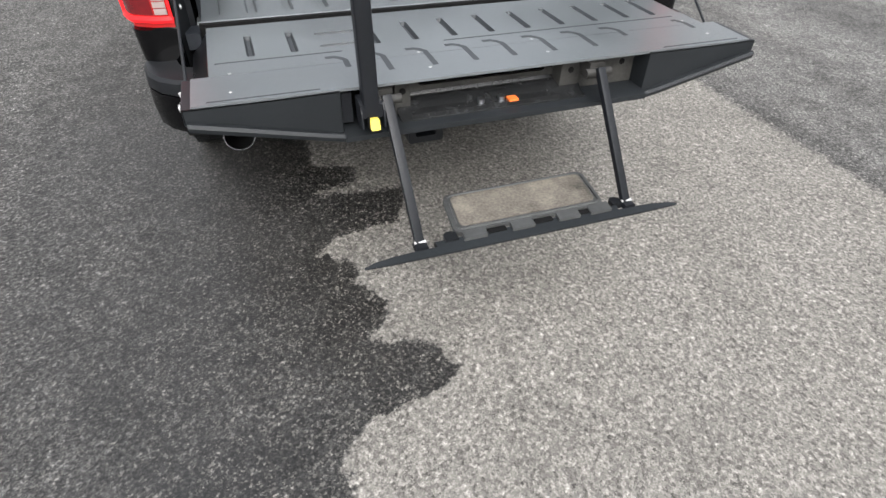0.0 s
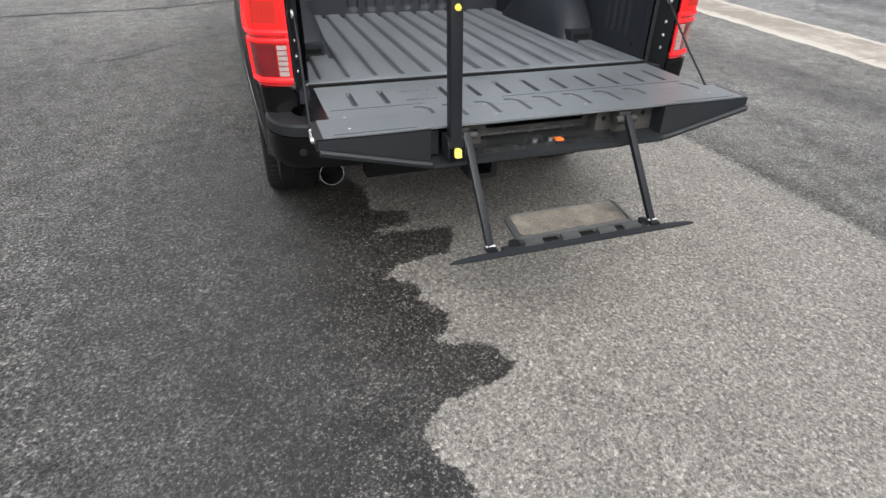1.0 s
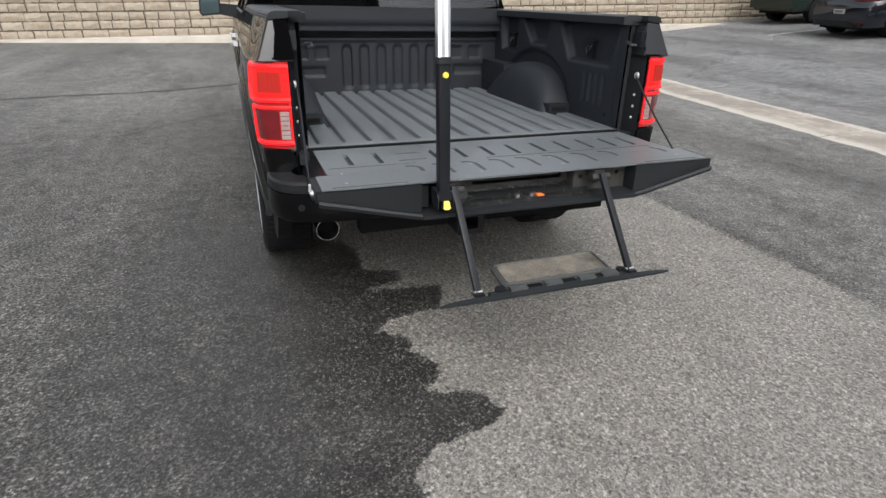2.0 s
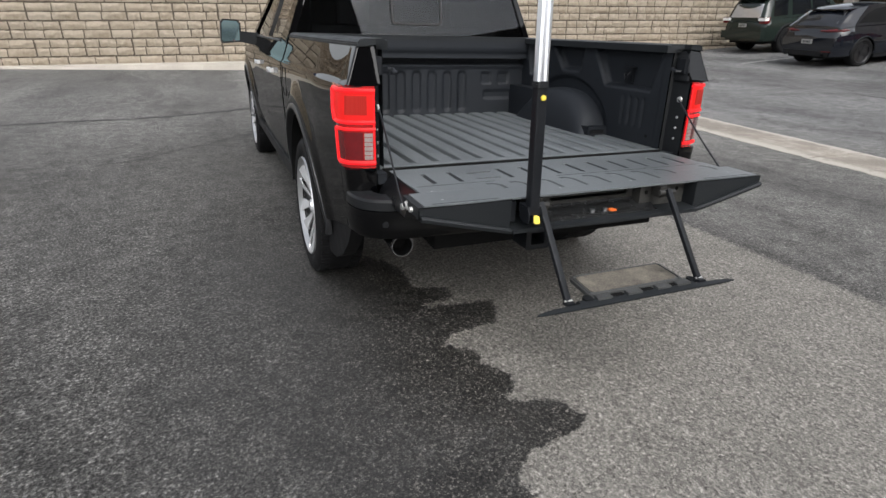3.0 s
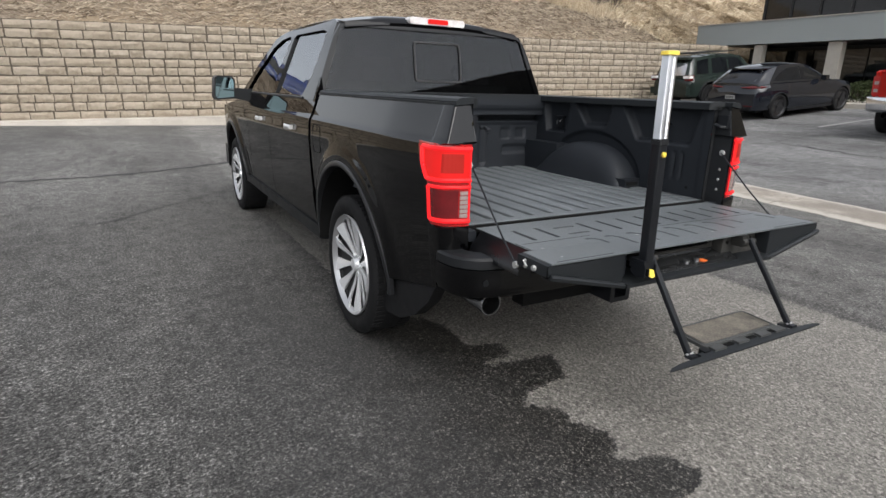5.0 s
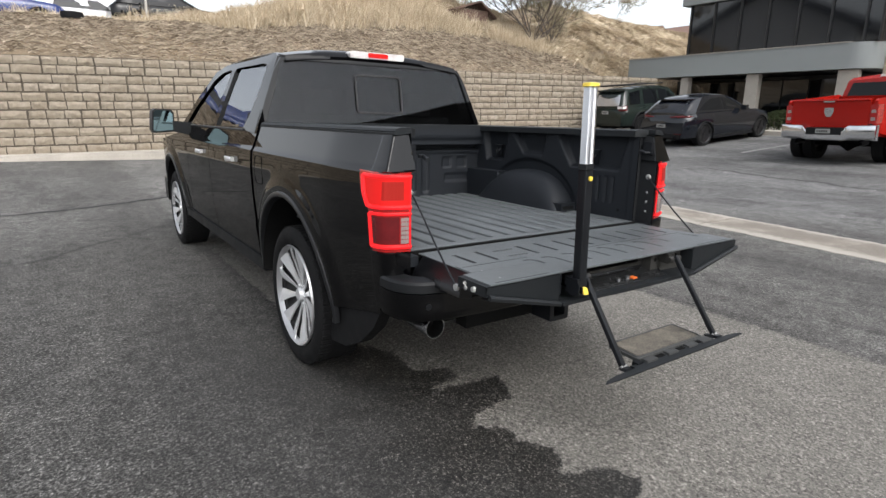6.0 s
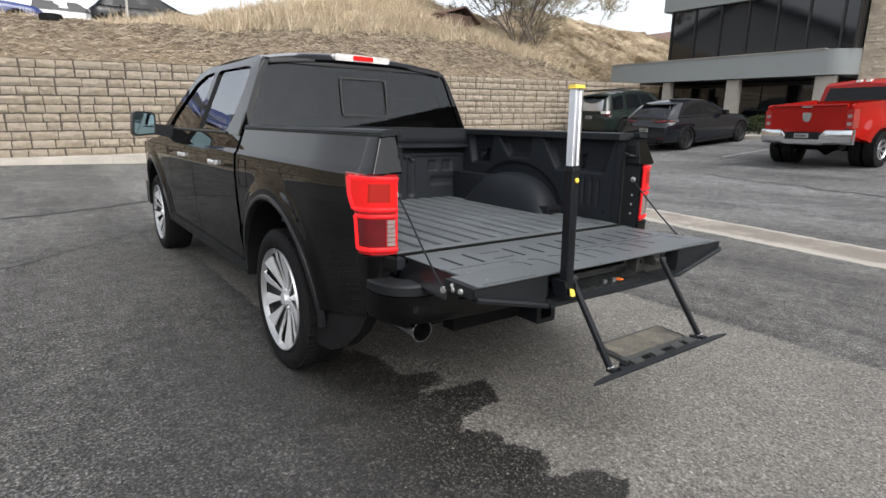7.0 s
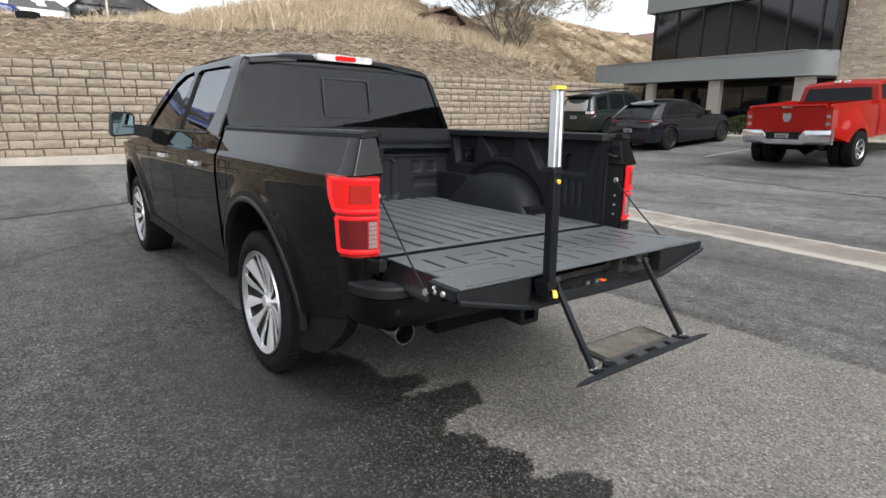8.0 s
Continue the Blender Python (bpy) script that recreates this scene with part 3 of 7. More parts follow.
# ---- office building ----
FX = 21.5
office = thing("office_building", Matrix(), "two-storey office building with black glass, grey bands and tan stone", "building", kind="structure")
part("canopy_band", B(FX, FX + 0.4, 7.5, 16.9, 3.05, 3.93), FASCIA, office, "blue-grey stucco band over the ground floor", bevel=0.02)
part("canopy_roof", B(FX + 0.4, FX + 4.5, 7.51, 16.6, 3.3, 3.9), FASCIA, office)
# underside of the canopy is near-black, much darker than its stucco
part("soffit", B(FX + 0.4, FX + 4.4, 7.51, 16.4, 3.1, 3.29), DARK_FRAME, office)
part("canopy_band", Pr([(FX, 7.5)] + [(FX + 0.75 - 0.75 * math.cos(radians(a)), 7.5 - 0.75 * math.sin(radians(a))) for a in range(10, 91, 10)] + [(FX + 4.5, 6.75), (FX + 4.5, 7.5)], 3.05, 3.93, "z"), FASCIA, office, "rounded end of the stucco band")
part("band_cap", B(FX - 0.03, FX + 0.42, 7.6, 16.9, 3.932, 3.97), COLUMN, office, "thin pale coping on the band", bevel=0.008)
part("parapet", B(FX + 0.05, FX + 12, 6.75, 14.35, 6.02, 7.5), FASCIA, office, "blue-grey stucco parapet", bevel=0.02)
part("upper_wall", B(FX + 0.45, FX + 12, 6.8, 14.05, 3.93, 6.02), DARK_FRAME, office)
part("ground_wall", B(FX + 3.2, FX + 4.2, 6.7, 16.3, 0.4, 3.05), DARK_FRAME, office)
part("wing_wall", B(FX + 4.4, FX + 12, 6.7, 16.4, 0.3, 3.9), FASCIA, office)
OFFICE_GLASS = plain("black_mirror_glass", (0.007, 0.008, 0.010), 0.05, var=0.3, scale=0.7, fine=1.5, bump=0.008, dist=0.05, spec=0.8)
ys = [14.0, 12.9, 11.78, 10.66, 9.54, 8.42, 7.3, 6.82]
for a, b in zip(ys, ys[1:]):
    part("window", B(FX + 0.28, FX + 0.33, b + 0.04, a - 0.04, 3.98, 5.98), OFFICE_GLASS, office, "black reflecting window pane", bevel=0.004)
for a in ys:
    part("mullion", B(FX + 0.22, FX + 0.36, a - 0.035, a + 0.035, 3.93, 6.02), DARK_FRAME, office)
for a, b in ((16.1, 15.6), (14.15, 13.72), (11.2, 10.65), (7.9, 7.2)):
    part("column", B(FX + 0.15, FX + 0.45, b + 0.03, a - 0.03, 0.3, 3.02), COLUMN, office, "cream stone column", bevel=0.03)
for k_i in range(8):
    y0 = 15.4 - k_i * 1.08
    part("window", B(FX + 3.12, FX + 3.18, y0 - 1.02, y0, 0.75, 2.9), OFFICE_GLASS, office, bevel=0.004)
def facing_stone():
    k = Nodes("tan_facing_stones")
    pos = k.place()
    isl = k.n("NewGeometry").outputs["Random Per Island"]
    col = k.ramp(isl, (0.0, (0.38, 0.325, 0.255)), (0.5, (0.45, 0.395, 0.315)), (1.0, (0.52, 0.465, 0.38)))
    col = k.mix(k.ramp(k.noise(pos, 9.0, 5), (0.4, 0.0), (0.7, 0.4)), col, (0.28, 0.23, 0.17))
    k.set(Base_Color=col, Roughness=0.95, Specular_IOR_Level=0.2)
    k.bump(k.noise(pos, 14.0, 5), 0.8, 0.03)
    return k.m


FACING = facing_stone()
part("stone_tower", B(FX + 0.85, FX + 12, -14, 6.75, 0.2, 8.2), FACING, office, "tan split stone wall")
rs = random.Random(5)
verts_t, faces_t = [], []
for k_z in range(62):
    z0 = 0.3 + k_z * 0.128
    y0 = -5.0 + rs.uniform(0, 0.3)
    while y0 < 6.7:
        w_, o_ = rs.choice((0.16, 0.24, 0.33)), rs.uniform(0.004, 0.030)
        y1 = min(y0 + w_, 6.74)
        i0 = len(verts_t)
        for dx, e in ((-0.5 * o_, 0.0), (-o_, 0.012)):
            verts_t += [(FX + 0.85 + dx + rs.uniform(-0.006, 0.006) * (dx < 0), y, z) for y, z in ((y0 + e, z0 + e), (y1 - e, z0 + e), (y1 - e, z0 + 0.128 - e), (y0 + e, z0 + 0.128 - e))]
        faces_t += [(i0 + 4, i0 + 7, i0 + 6, i0 + 5)] + [(i0 + q, i0 + (q + 1) % 4, i0 + 4 + (q + 1) % 4, i0 + 4 + q) for q in range(4)]
        y0 += w_
me = bpy.data.meshes.new("facing_stones")
me.from_pydata(verts_t, [], faces_t)
me.materials.append(FACING)
facing = new("facing_stones", me)
facing.parent = office
tagged(facing, kind="stuff")

# plain unseen buildings added to close the lot behind the camera
BACK_WALL = plain("unseen_dark_wall", (0.16, 0.15, 0.14), 0.9, var=0.1, scale=0.5, where="World")
# south outline, raised block included, is shaped for dark reflections on the truck
back = part("wall_south", Pr([(2.8, -0.5), (2.8, 6.0), (-1, 6.6), (-1, 15.0), (4.5, 15.0), (6.0, 7.9), (10, 8.4), (14, 9.0), (18, 9.8), (24, 10.4), (40, 8.0), (40, -0.5)], -30, -20, "y"), BACK_WALL)
tagged(back, "unseen dark building, outline shaped for reflections in the truck", "building", kind="structure")
back = part("wall_west", Pr([(-25, -0.5), (-25, 3.4), (-8, 4.8), (9, 3.4), (22, 3.4), (22, -0.5)], -60, -42, "x"), BACK_WALL)
tagged(back, "unseen low gabled block added to close the lot", "building", kind="structure")
WHITE_TRIM = plain("white_trim", (0.75, 0.75, 0.73), 0.6, var=0.05)
PALE_WALL = plain("pale_stucco", (0.60, 0.59, 0.57), 0.9, var=0.08, scale=0.5, where="World")
FAR = Vector((45.6, -1.4, 1.4))
house = thing("house", Matrix.Translation(FAR) @ Matrix.Scale(1.86, 4) @ Matrix.Translation(-FAR), "pale two-storey gabled house across the lot, mirrored in the office glass", "house", kind="structure")
part("wall", Pr([(24, 0.0), (24, 10.2), (33.5, 14.6), (43, 10.2), (43, 0.0)], -30, -22, "x"), PALE_WALL, house, "pale stucco gable wall")
for a, b in (((22.6, 9.7), (33.5, 14.9)), ((33.5, 14.9), (44.4, 9.7))):
    part("roof", Pr([a, b, (b[0], b[1] + 0.5), (a[0], a[1] + 0.5)], -31, -21.2, "x"), DARK_FRAME, house, "dark roof slope")
part("trim", B(-21.98, -21.8, 24, 43, 8.6, 8.9), WHITE_TRIM, house)
for y0 in (26.0, 30.0, 38.0):
    window = part("window", B(-21.98, -21.9, y0, y0 + 2.2, 6.0, 8.0), DARK_FRAME, house)
    part("frame", sheet([(y0 - 0.15, 5.85), (y0 + 2.35, 5.85), (y0 + 2.35, 8.15), (y0 - 0.15, 8.15)], [[(y0, 6.0), (y0 + 2.2, 6.0), (y0 + 2.2, 8.0), (y0, 8.0)]], lambda u, v, w: (-21.9 + w, u, v), 0.08), WHITE_TRIM, window)
part("shed_roof", Pr([(43.2, 9.0), (60, 9.0), (60, 12.2), (43.2, 10.6)], -30, -23, "x"), PALE_WALL, house)

# ---- black pickup truck ----
truck = thing("pickup_truck", LEVEL, "black crew-cab pickup truck with its tailgate lowered and step folded out", "pickup truck")
HUB_R, HUB_F, WHEEL_Z = 1.60, 5.28, 0.40
ARCH_AHEAD, ARCH_Z, ARCH_R = 0.045, 0.415, 0.568
def side_x(y, z):
    """Half width of the body at a height, with the swell of the wheel arches and a waist crease."""
    if z < 1.183:
        x = 0.983 - 0.137 * max(0.0, 1.07 - z) ** 2 - 0.5 * max(0.0, z - 1.07) ** 2
    else:
        x = lerp(((1.183, 0.9766), (1.189, 0.9740), (1.195, 0.9690), (1.201, 0.9636), (1.24, 0.9490), (1.30, 0.9270), (1.336, 0.9140), (1.372, 0.9000)), z)
    for hub in (HUB_R, HUB_F):
        r = math.hypot(y - hub - ARCH_AHEAD, z - ARCH_Z)
        x += 0.022 * smooth01(1 - (r - 0.60) / 0.09)
    x += 0.002 * math.exp(-((z - 1.06) / 0.03) ** 2)
    if 2.28 < y < 4.6:
        x += 0.006 * (1 - smooth01((z - 0.70) / 0.014))
    x -= 0.04 * smooth01((y - 5.2) / 1.0) ** 2
    x -= 0.024 * smooth01((1.15 - y) / 0.55)
    return x


def arch_z(y, hub, low):
    d = abs(y - hub)
    return max(low, ARCH_Z + math.sqrt(max(0.0, ARCH_R ** 2 - d * d))) if d < ARCH_R else low


CREASE = (1.07, 1.10, 1.13, 1.155, 1.172, 1.183, 1.189, 1.195, 1.201, 1.215, 1.24, 1.27, 1.30, 1.337)


def side_panel(sx, y0, y1, top, low, hub=None, n=16, creased=False):
    """A bent body panel from y0 to y1 whose lower edge follows a wheel arch."""
    ys = np.linspace(y0, y1, max(4, int((y1 - y0) / 0.03))).tolist()
    if hub:
        hub = hub + ARCH_AHEAD
        ys = [y for y in ys if abs(y - hub) > ARCH_R + 0.01] + [hub + ARCH_R * math.cos(math.pi * k / 48) for k in range(49)]
        ys = sorted(y for y in ys if y0 <= y <= y1)
    rows = []
    for y in ys:
        zb = arch_z(y, hub, low(y)) if hub else low(y)
        if creased:
            zs = [zb + (1.045 - zb) * j / n for j in range(n + 1)] + list(CREASE)
        else:
            zs = [zb + (top(y) - zb) * j / n for j in range(n + 1)]
        rows.append([(sx * side_x(y, z), y, z) for z in zs])
    bm = bmesh.new()
    grid(bm, rows)
    thicken(bm, (-sx * 0.012, 0, 0))
    return bm


BED_R, BED_F, CAB_R = 0.565, 2.26, 2.315
for sx in (-1, 1):
    part("bed_side", side_panel(sx, BED_R + 0.10, BED_F, lambda y: 1.337, lambda y: lerp(((0.56, 0.585), (1.0, 0.50), (1.2, 0.46), (2.3, 0.47)), y), HUB_R, n=20, creased=True), BLACK_PAINT, truck, "glossy black bed side panel")
    part("rear_door", side_panel(sx, CAB_R, 3.50, lambda y: 1.30, lambda y: 0.47, n=72), BLACK_PAINT, truck, "glossy black rear door")
    part("front_door", side_panel(sx, 3.508, 4.41, lambda y: 1.30 - 0.06 * smooth01((y - 3.9) / 0.5), lambda y: 0.47, n=72), BLACK_PAINT, truck, "glossy black front door")
    part("front_fender", side_panel(sx, 4.418, 6.05, lambda y: 1.235 - 0.10 * smooth01((y - 4.6) / 1.5), lambda y: 0.47, HUB_F, n=30), BLACK_PAINT, truck, "glossy black front fender")
    part("rocker", B(sx * 0.90, sx * 0.955, 2.2, 4.75, 0.40, 0.475), PLASTIC, truck, bevel=0.012)
    # wheel arch lips
    for hub in (HUB_R, HUB_F):
        bm = bmesh.new()
        rows = []
        mid = hub + ARCH_AHEAD
        for k in range(49):
            a = radians(2 + 180 * k / 48)
            c, sn = math.cos(a), math.sin(a)
            ring = []
            for r, o in ((0.548, -0.09), (0.548, 0.002), (0.551, 0.008), (0.558, 0.010), (0.571, 0.009), (0.578, 0.004), (0.580, -0.02)):
                ring.append((sx * (side_x(mid + 0.58 * c, max(0.45, ARCH_Z + 0.58 * sn)) + o), mid + r * c, ARCH_Z + r * sn))
            rows.append(ring)
        grid(bm, rows)
        part("arch_lip", bm, LIP, truck, "satin grey wheel arch lip")
        # inner arch liner
        bm = bmesh.new()
        grid(bm, [[(sx * x, hub + ARCH_AHEAD + 0.542 * math.cos(radians(a)), ARCH_Z + 0.542 * math.sin(radians(a))) for x in (0.97, 0.67)] for a in range(0, 181, 6)])
        part("arch_liner", bm, UNDER, truck)

# rear pillar faces of the bed, with lamps set into them
for sx in (-1, 1):
    bm = bmesh.new()

    def corner_row(z):
        """Plan of the corner at a height: jamb, narrow rear face, round edge, side; the lamp's bay is set back below the shoulder."""
        jamb = lerp(((1.187, 0.828), (1.195, 0.806), (1.337, 0.818)), z)
        back = BED_R - 0.012 + 0.036 * max(0.0, z - 1.195) / 0.14
        tight = max(smooth01((z - 1.183) / 0.012), 1.0 if z < 0.858 else 0.0)
        r = 0.010 if z > 1.19 else 0.014 if z > 1.0 else 0.055
        pts = [(0.784, BED_R + 0.092), (0.800, BED_R + 0.086), (jamb - 0.004, back + 0.012), (jamb, back)]
        w = side_x(BED_R + r, z) + 0.0008
        bay = [(w - 0.088, back + 0.004), (w - 0.060, back + 0.014), (w - 0.040, back + 0.024), (w - 0.028, back + 0.033), (w - 0.019, back + 0.042), (w - 0.013, back + 0.054), (w - 0.006, back + 0.074)]
        edge = [(max(jamb + 0.006, w - r), back)] + [(w - r + r * math.sin(radians(a)), back + r - r * math.cos(radians(a))) for a in (15, 30, 45, 60, 75, 90)]
        pts += [(p[0] + (q[0] - p[0]) * tight, p[1] + (q[1] - p[1]) * tight) for p, q in zip(bay, edge)]
        pts += [(side_x(y, z) + 0.0008 * tight - 0.002 * (1 - tight), y) for y in (BED_R + 0.085, BED_R + 0.098, BED_R + 0.11)]
        return [(sx * x, y, z) for x, y in pts]

    rows = [corner_row(z) for z in (0.60, 0.68, 0.76, 0.82, 0.855, 0.862, 0.95, 1.05, 1.12, 1.155, 1.172, 1.183, 1.189, 1.195, 1.201, 1.215, 1.24, 1.27, 1.30, 1.337)]
    rows.append([(sx * min(abs(p[0]), 0.80), max(p[1], BED_R + 0.05), 1.340) for p in rows[-1]])
    jamb_bm = bmesh.new()
    grid(jamb_bm, [r[:4] for r in rows])
    thicken(jamb_bm, (sx * 0.004, 0.004, 0))
    part("bed_jamb", jamb_bm, PLASTIC, truck, "dull black tailgate jamb")
    grid(bm, [r[3:] for r in rows])
    thicken(bm, (-sx * 0.003, 0.008, 0))
    part("bed_corner", bm, BLACK_PAINT, truck, "glossy black rear bed corner", smooth=30)
    for z in (0.90, 0.955, 1.01):
        part("jamb_bolt", La([(0.0, 0.0), (0.0, 0.007), (-sx * 0.004, 0.006), (-sx * 0.006, 0.0)], "x", (sx * 0.811, BED_R + 0.03, z), 8), ZINC, truck)
    part("latch_plate", B(sx * 0.79, sx * 0.815, BED_R + 0.015, BED_R + 0.07, 1.23, 1.30), STEEL, truck, bevel=0.005)
    part("striker", Tu([(sx * 0.755, BED_R + 0.05, 1.25), (sx * 0.735, BED_R + 0.045, 1.25), (sx * 0.735, BED_R + 0.01, 1.24), (sx * 0.755, BED_R, 1.24)], 0.008), STEEL, truck)
    # rail cap
    bm = bmesh.new()
    cap = ((0.74, 1.325), (0.74, 1.360), (0.76, 1.367), (0.885, 1.367), (0.902, 1.362), (0.910, 1.352), (0.909, 1.347), (0.915, 1.345), (0.915, 1.337), (0.90, 1.337), (0.80, 1.345), (0.765, 1.345), (0.765, 1.325))
    vs = grid(bm, [[(sx * (max(x, 0.812 - 0.072 * smooth01((y - BED_R - 0.06) / 0.04)) - (0.024 * smooth01((1.15 - y) / 0.55) if x > 0.85 else 0.0)), y, z) for x, z in cap] for y in [BED_R + q for q in (0.016, 0.05, 0.06, 0.07, 0.08, 0.09, 0.10)] + np.linspace(0.72, BED_F + 0.02, 18).tolist()], True)
    bm.faces.new(vs[0])
    bm.faces.new(vs[-1])
    part("rail_cap", bm, GREY_PLASTIC, truck, "black plastic bed rail cap", smooth=32)

# bed: floor with ribs, front wall, side walls, wheel housings
BED_Z = 0.83
bm = bmesh.new()
prof = [(-0.78, BED_Z - 0.018)]
for i in range(13):
    c = -0.6695 + i * 0.1165
    prof += [(c - 0.046, BED_Z - 0.018), (c - 0.041, BED_Z + 0.001), (c - 0.034, BED_Z + 0.006), (c + 0.034, BED_Z + 0.006), (c + 0.041, BED_Z + 0.001), (c + 0.046, BED_Z - 0.018)]
prof[-1] = (0.775, BED_Z + 0.006)
prof.append((0.78, BED_Z + 0.006))
grid(bm, [[(x, y, z if y > 0.74 else BED_Z + 0.004 - (0.006 if y < 0.65 else 0.0)) for x, z in prof] for y in (0.648, 0.656, 0.67, 0.705, 0.745, 1.4, 2.0, 2.10, 2.17)])
thicken(bm, (0, 0, -0.04))
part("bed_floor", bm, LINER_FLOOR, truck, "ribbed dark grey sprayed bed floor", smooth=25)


def slot_depth(u, v, u0, u1, v0, v1, r, soft):
    """0 outside a round-cornered slot, rising to 1 inside over a soft edge."""
    du, dv = max(u0 + r - u, u - u1 + r), max(v0 + r - v, v - v1 + r)
    d = r - (math.hypot(max(du, 0), max(dv, 0)) + min(max(du, dv), 0.0))
    return smooth01(d / soft)


def front_relief(x, z):
    """How far the bed's front wall is pressed away from the bed."""
    d = 0.0
    for i in range(6):
        c = -0.306 + 0.1165 * i
        d = max(d, 0.016 * slot_depth(x, z, c - 0.036, c + 0.036, 0.85, 1.135, 0.03, 0.012))
    for s_ in (-1, 1):
        d = max(d, 0.014 * slot_depth(s_ * x, z, 0.425, 0.52, 1.04, 1.125, 0.015, 0.010), 0.014 * slot_depth(s_ * x, z, 0.56, 0.66, 1.04, 1.125, 0.015, 0.010), 0.012 * slot_depth(s_ * x, z, 0.45, 0.72, 0.93, 1.0, 0.015, 0.010))
    d -= 0.010 * smooth01((z - 1.150) / 0.010)
    d += 0.060 * smooth01((z - 1.176) / 0.006) - 0.105 * smooth01((z - 1.216) / 0.006)
    d -= 0.010 * smooth01((z - 1.258) / 0.008)
    return d


bm = bmesh.new()
xs = np.linspace(-0.79, 0.79, 190).tolist()
zs = sorted(np.linspace(0.79, 1.15, 34).tolist() + [1.157, 1.164, 1.172, 1.176, 1.179, 1.182, 1.195, 1.210, 1.216, 1.219, 1.222, 1.24, 1.256, 1.262, 1.268, 1.30, 1.335])
grid(bm, [[(x, 2.162 + front_relief(x, z), z) for x in xs] for z in zs])
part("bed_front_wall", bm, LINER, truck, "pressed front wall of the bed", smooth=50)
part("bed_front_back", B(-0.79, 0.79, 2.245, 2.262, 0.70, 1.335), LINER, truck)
part("bed_front_cap", B(-0.80, 0.80, 2.10, 2.29, 1.328, 1.366), GREY_PLASTIC, truck, bevel=0.012)
POCKETS = ((1.80, 2.10, 1.84, 2.05, 1.105), (1.40, 1.76, 1.43, 1.63, 1.175), (0.72, 1.31, 0.78, 1.17, 1.118))


def side_relief(y, z):
    """How far the bed's inner side is pressed outwards: tapering pockets, an arched step round the wheel housing, flutes."""
    d = 0.0
    for a0, a1, b0, b1, zb in POCKETS:
        f = (z - zb) / (1.33 - zb)
        lo, hi = b0 + (a0 - b0) * f, b1 + (a1 - b1) * f
        e = min((z - zb), y - lo, hi - y)
        d = max(d, 0.045 * smooth01(e / 0.022))
    q = math.hypot((y - 1.55) / 0.45, (z - 0.83) / 0.318)
    d = max(d, 0.020 * smooth01((1.0 - q) / 0.045))
    d -= 0.010 * math.exp(-((q - 1.035) / 0.022) ** 2)
    for yy in (0.815, 0.87, 0.928, 0.985):
        d = max(d, 0.010 * slot_depth(y, z, yy - 0.012, yy + 0.012, 0.92, 1.085, 0.010, 0.010))
    return d - 0.004 * smooth01((0.705 - y) / 0.01)


for sx in (-1, 1):
    bm = bmesh.new()
    ys = np.linspace(BED_R + 0.084, 2.20, 150).tolist()
    grid(bm, [[(sx * (0.772 + side_relief(y, z)), y, z) for z in np.linspace(0.80, 1.338, 52).tolist()] for y in ys])
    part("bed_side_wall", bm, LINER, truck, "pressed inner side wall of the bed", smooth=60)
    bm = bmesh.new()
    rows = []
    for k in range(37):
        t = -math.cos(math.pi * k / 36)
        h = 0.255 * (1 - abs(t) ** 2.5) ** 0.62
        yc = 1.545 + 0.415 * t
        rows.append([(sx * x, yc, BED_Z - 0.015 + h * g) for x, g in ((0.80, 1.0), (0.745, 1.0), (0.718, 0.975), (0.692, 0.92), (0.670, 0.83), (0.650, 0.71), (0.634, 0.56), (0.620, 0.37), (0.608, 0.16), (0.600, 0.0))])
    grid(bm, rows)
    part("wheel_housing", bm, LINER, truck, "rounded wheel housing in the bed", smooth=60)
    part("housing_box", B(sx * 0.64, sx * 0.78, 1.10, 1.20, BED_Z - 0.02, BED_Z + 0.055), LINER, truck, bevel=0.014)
    # slot drawn as a near-black block, its shade put into the colour
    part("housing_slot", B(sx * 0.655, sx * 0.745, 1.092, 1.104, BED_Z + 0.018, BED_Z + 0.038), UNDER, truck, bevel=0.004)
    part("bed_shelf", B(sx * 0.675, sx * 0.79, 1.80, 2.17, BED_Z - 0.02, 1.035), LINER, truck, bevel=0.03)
    for y, z in ((1.93, 1.19), (1.00, 1.20)):
        tie = part("tie_down", B(sx * 0.795, sx * 0.826, y - 0.03, y + 0.03, z - 0.05, z + 0.03), STEEL, truck, "black tie-down plate", bevel=0.006)
        part("tie_bar", B(sx * 0.785, sx * 0.83, y - 0.045, y + 0.045, z + 0.022, z + 0.036), STEEL, tie, bevel=0.005)
        part("tie_hook", Tu([(sx * 0.80, y - 0.016, z + 0.01), (sx * 0.782, y - 0.016, z - 0.01), (sx * 0.780, y, z - 0.035), (sx * 0.782, y + 0.016, z - 0.01), (sx * 0.80, y + 0.016, z + 0.01)], 0.006, 6), STEEL, tie)
    # holes are flat near-black discs in place of real recess shade
    for y, z in ((0.685, 1.12), (0.685, 0.93), (0.76, 0.885)):
        part("wall_hole", La([(0.0, 0.0), (0.0, 0.009), (-sx * 0.002, 0.009), (-sx * 0.002, 0.0)], "x", (sx * 0.7725, y, z), 12), UNDER, truck)
for k_ in range(4):
    part("label_mark", B(0.818, 0.823, 0.805, 0.825, 1.165 + k_ * 0.030, 1.188 + k_ * 0.030), LINE_GREY, truck)

# ---- cab ----
def cab_x(z):
    return lerp(((1.22, 0.945), (1.30, 0.93), (1.5, 0.855), (1.7, 0.775), (1.80, 0.72), (1.86, 0.66)), z)


def cab_at(sx):
    return lambda u, v, w: (sx * (cab_x(v) - w), u, v)


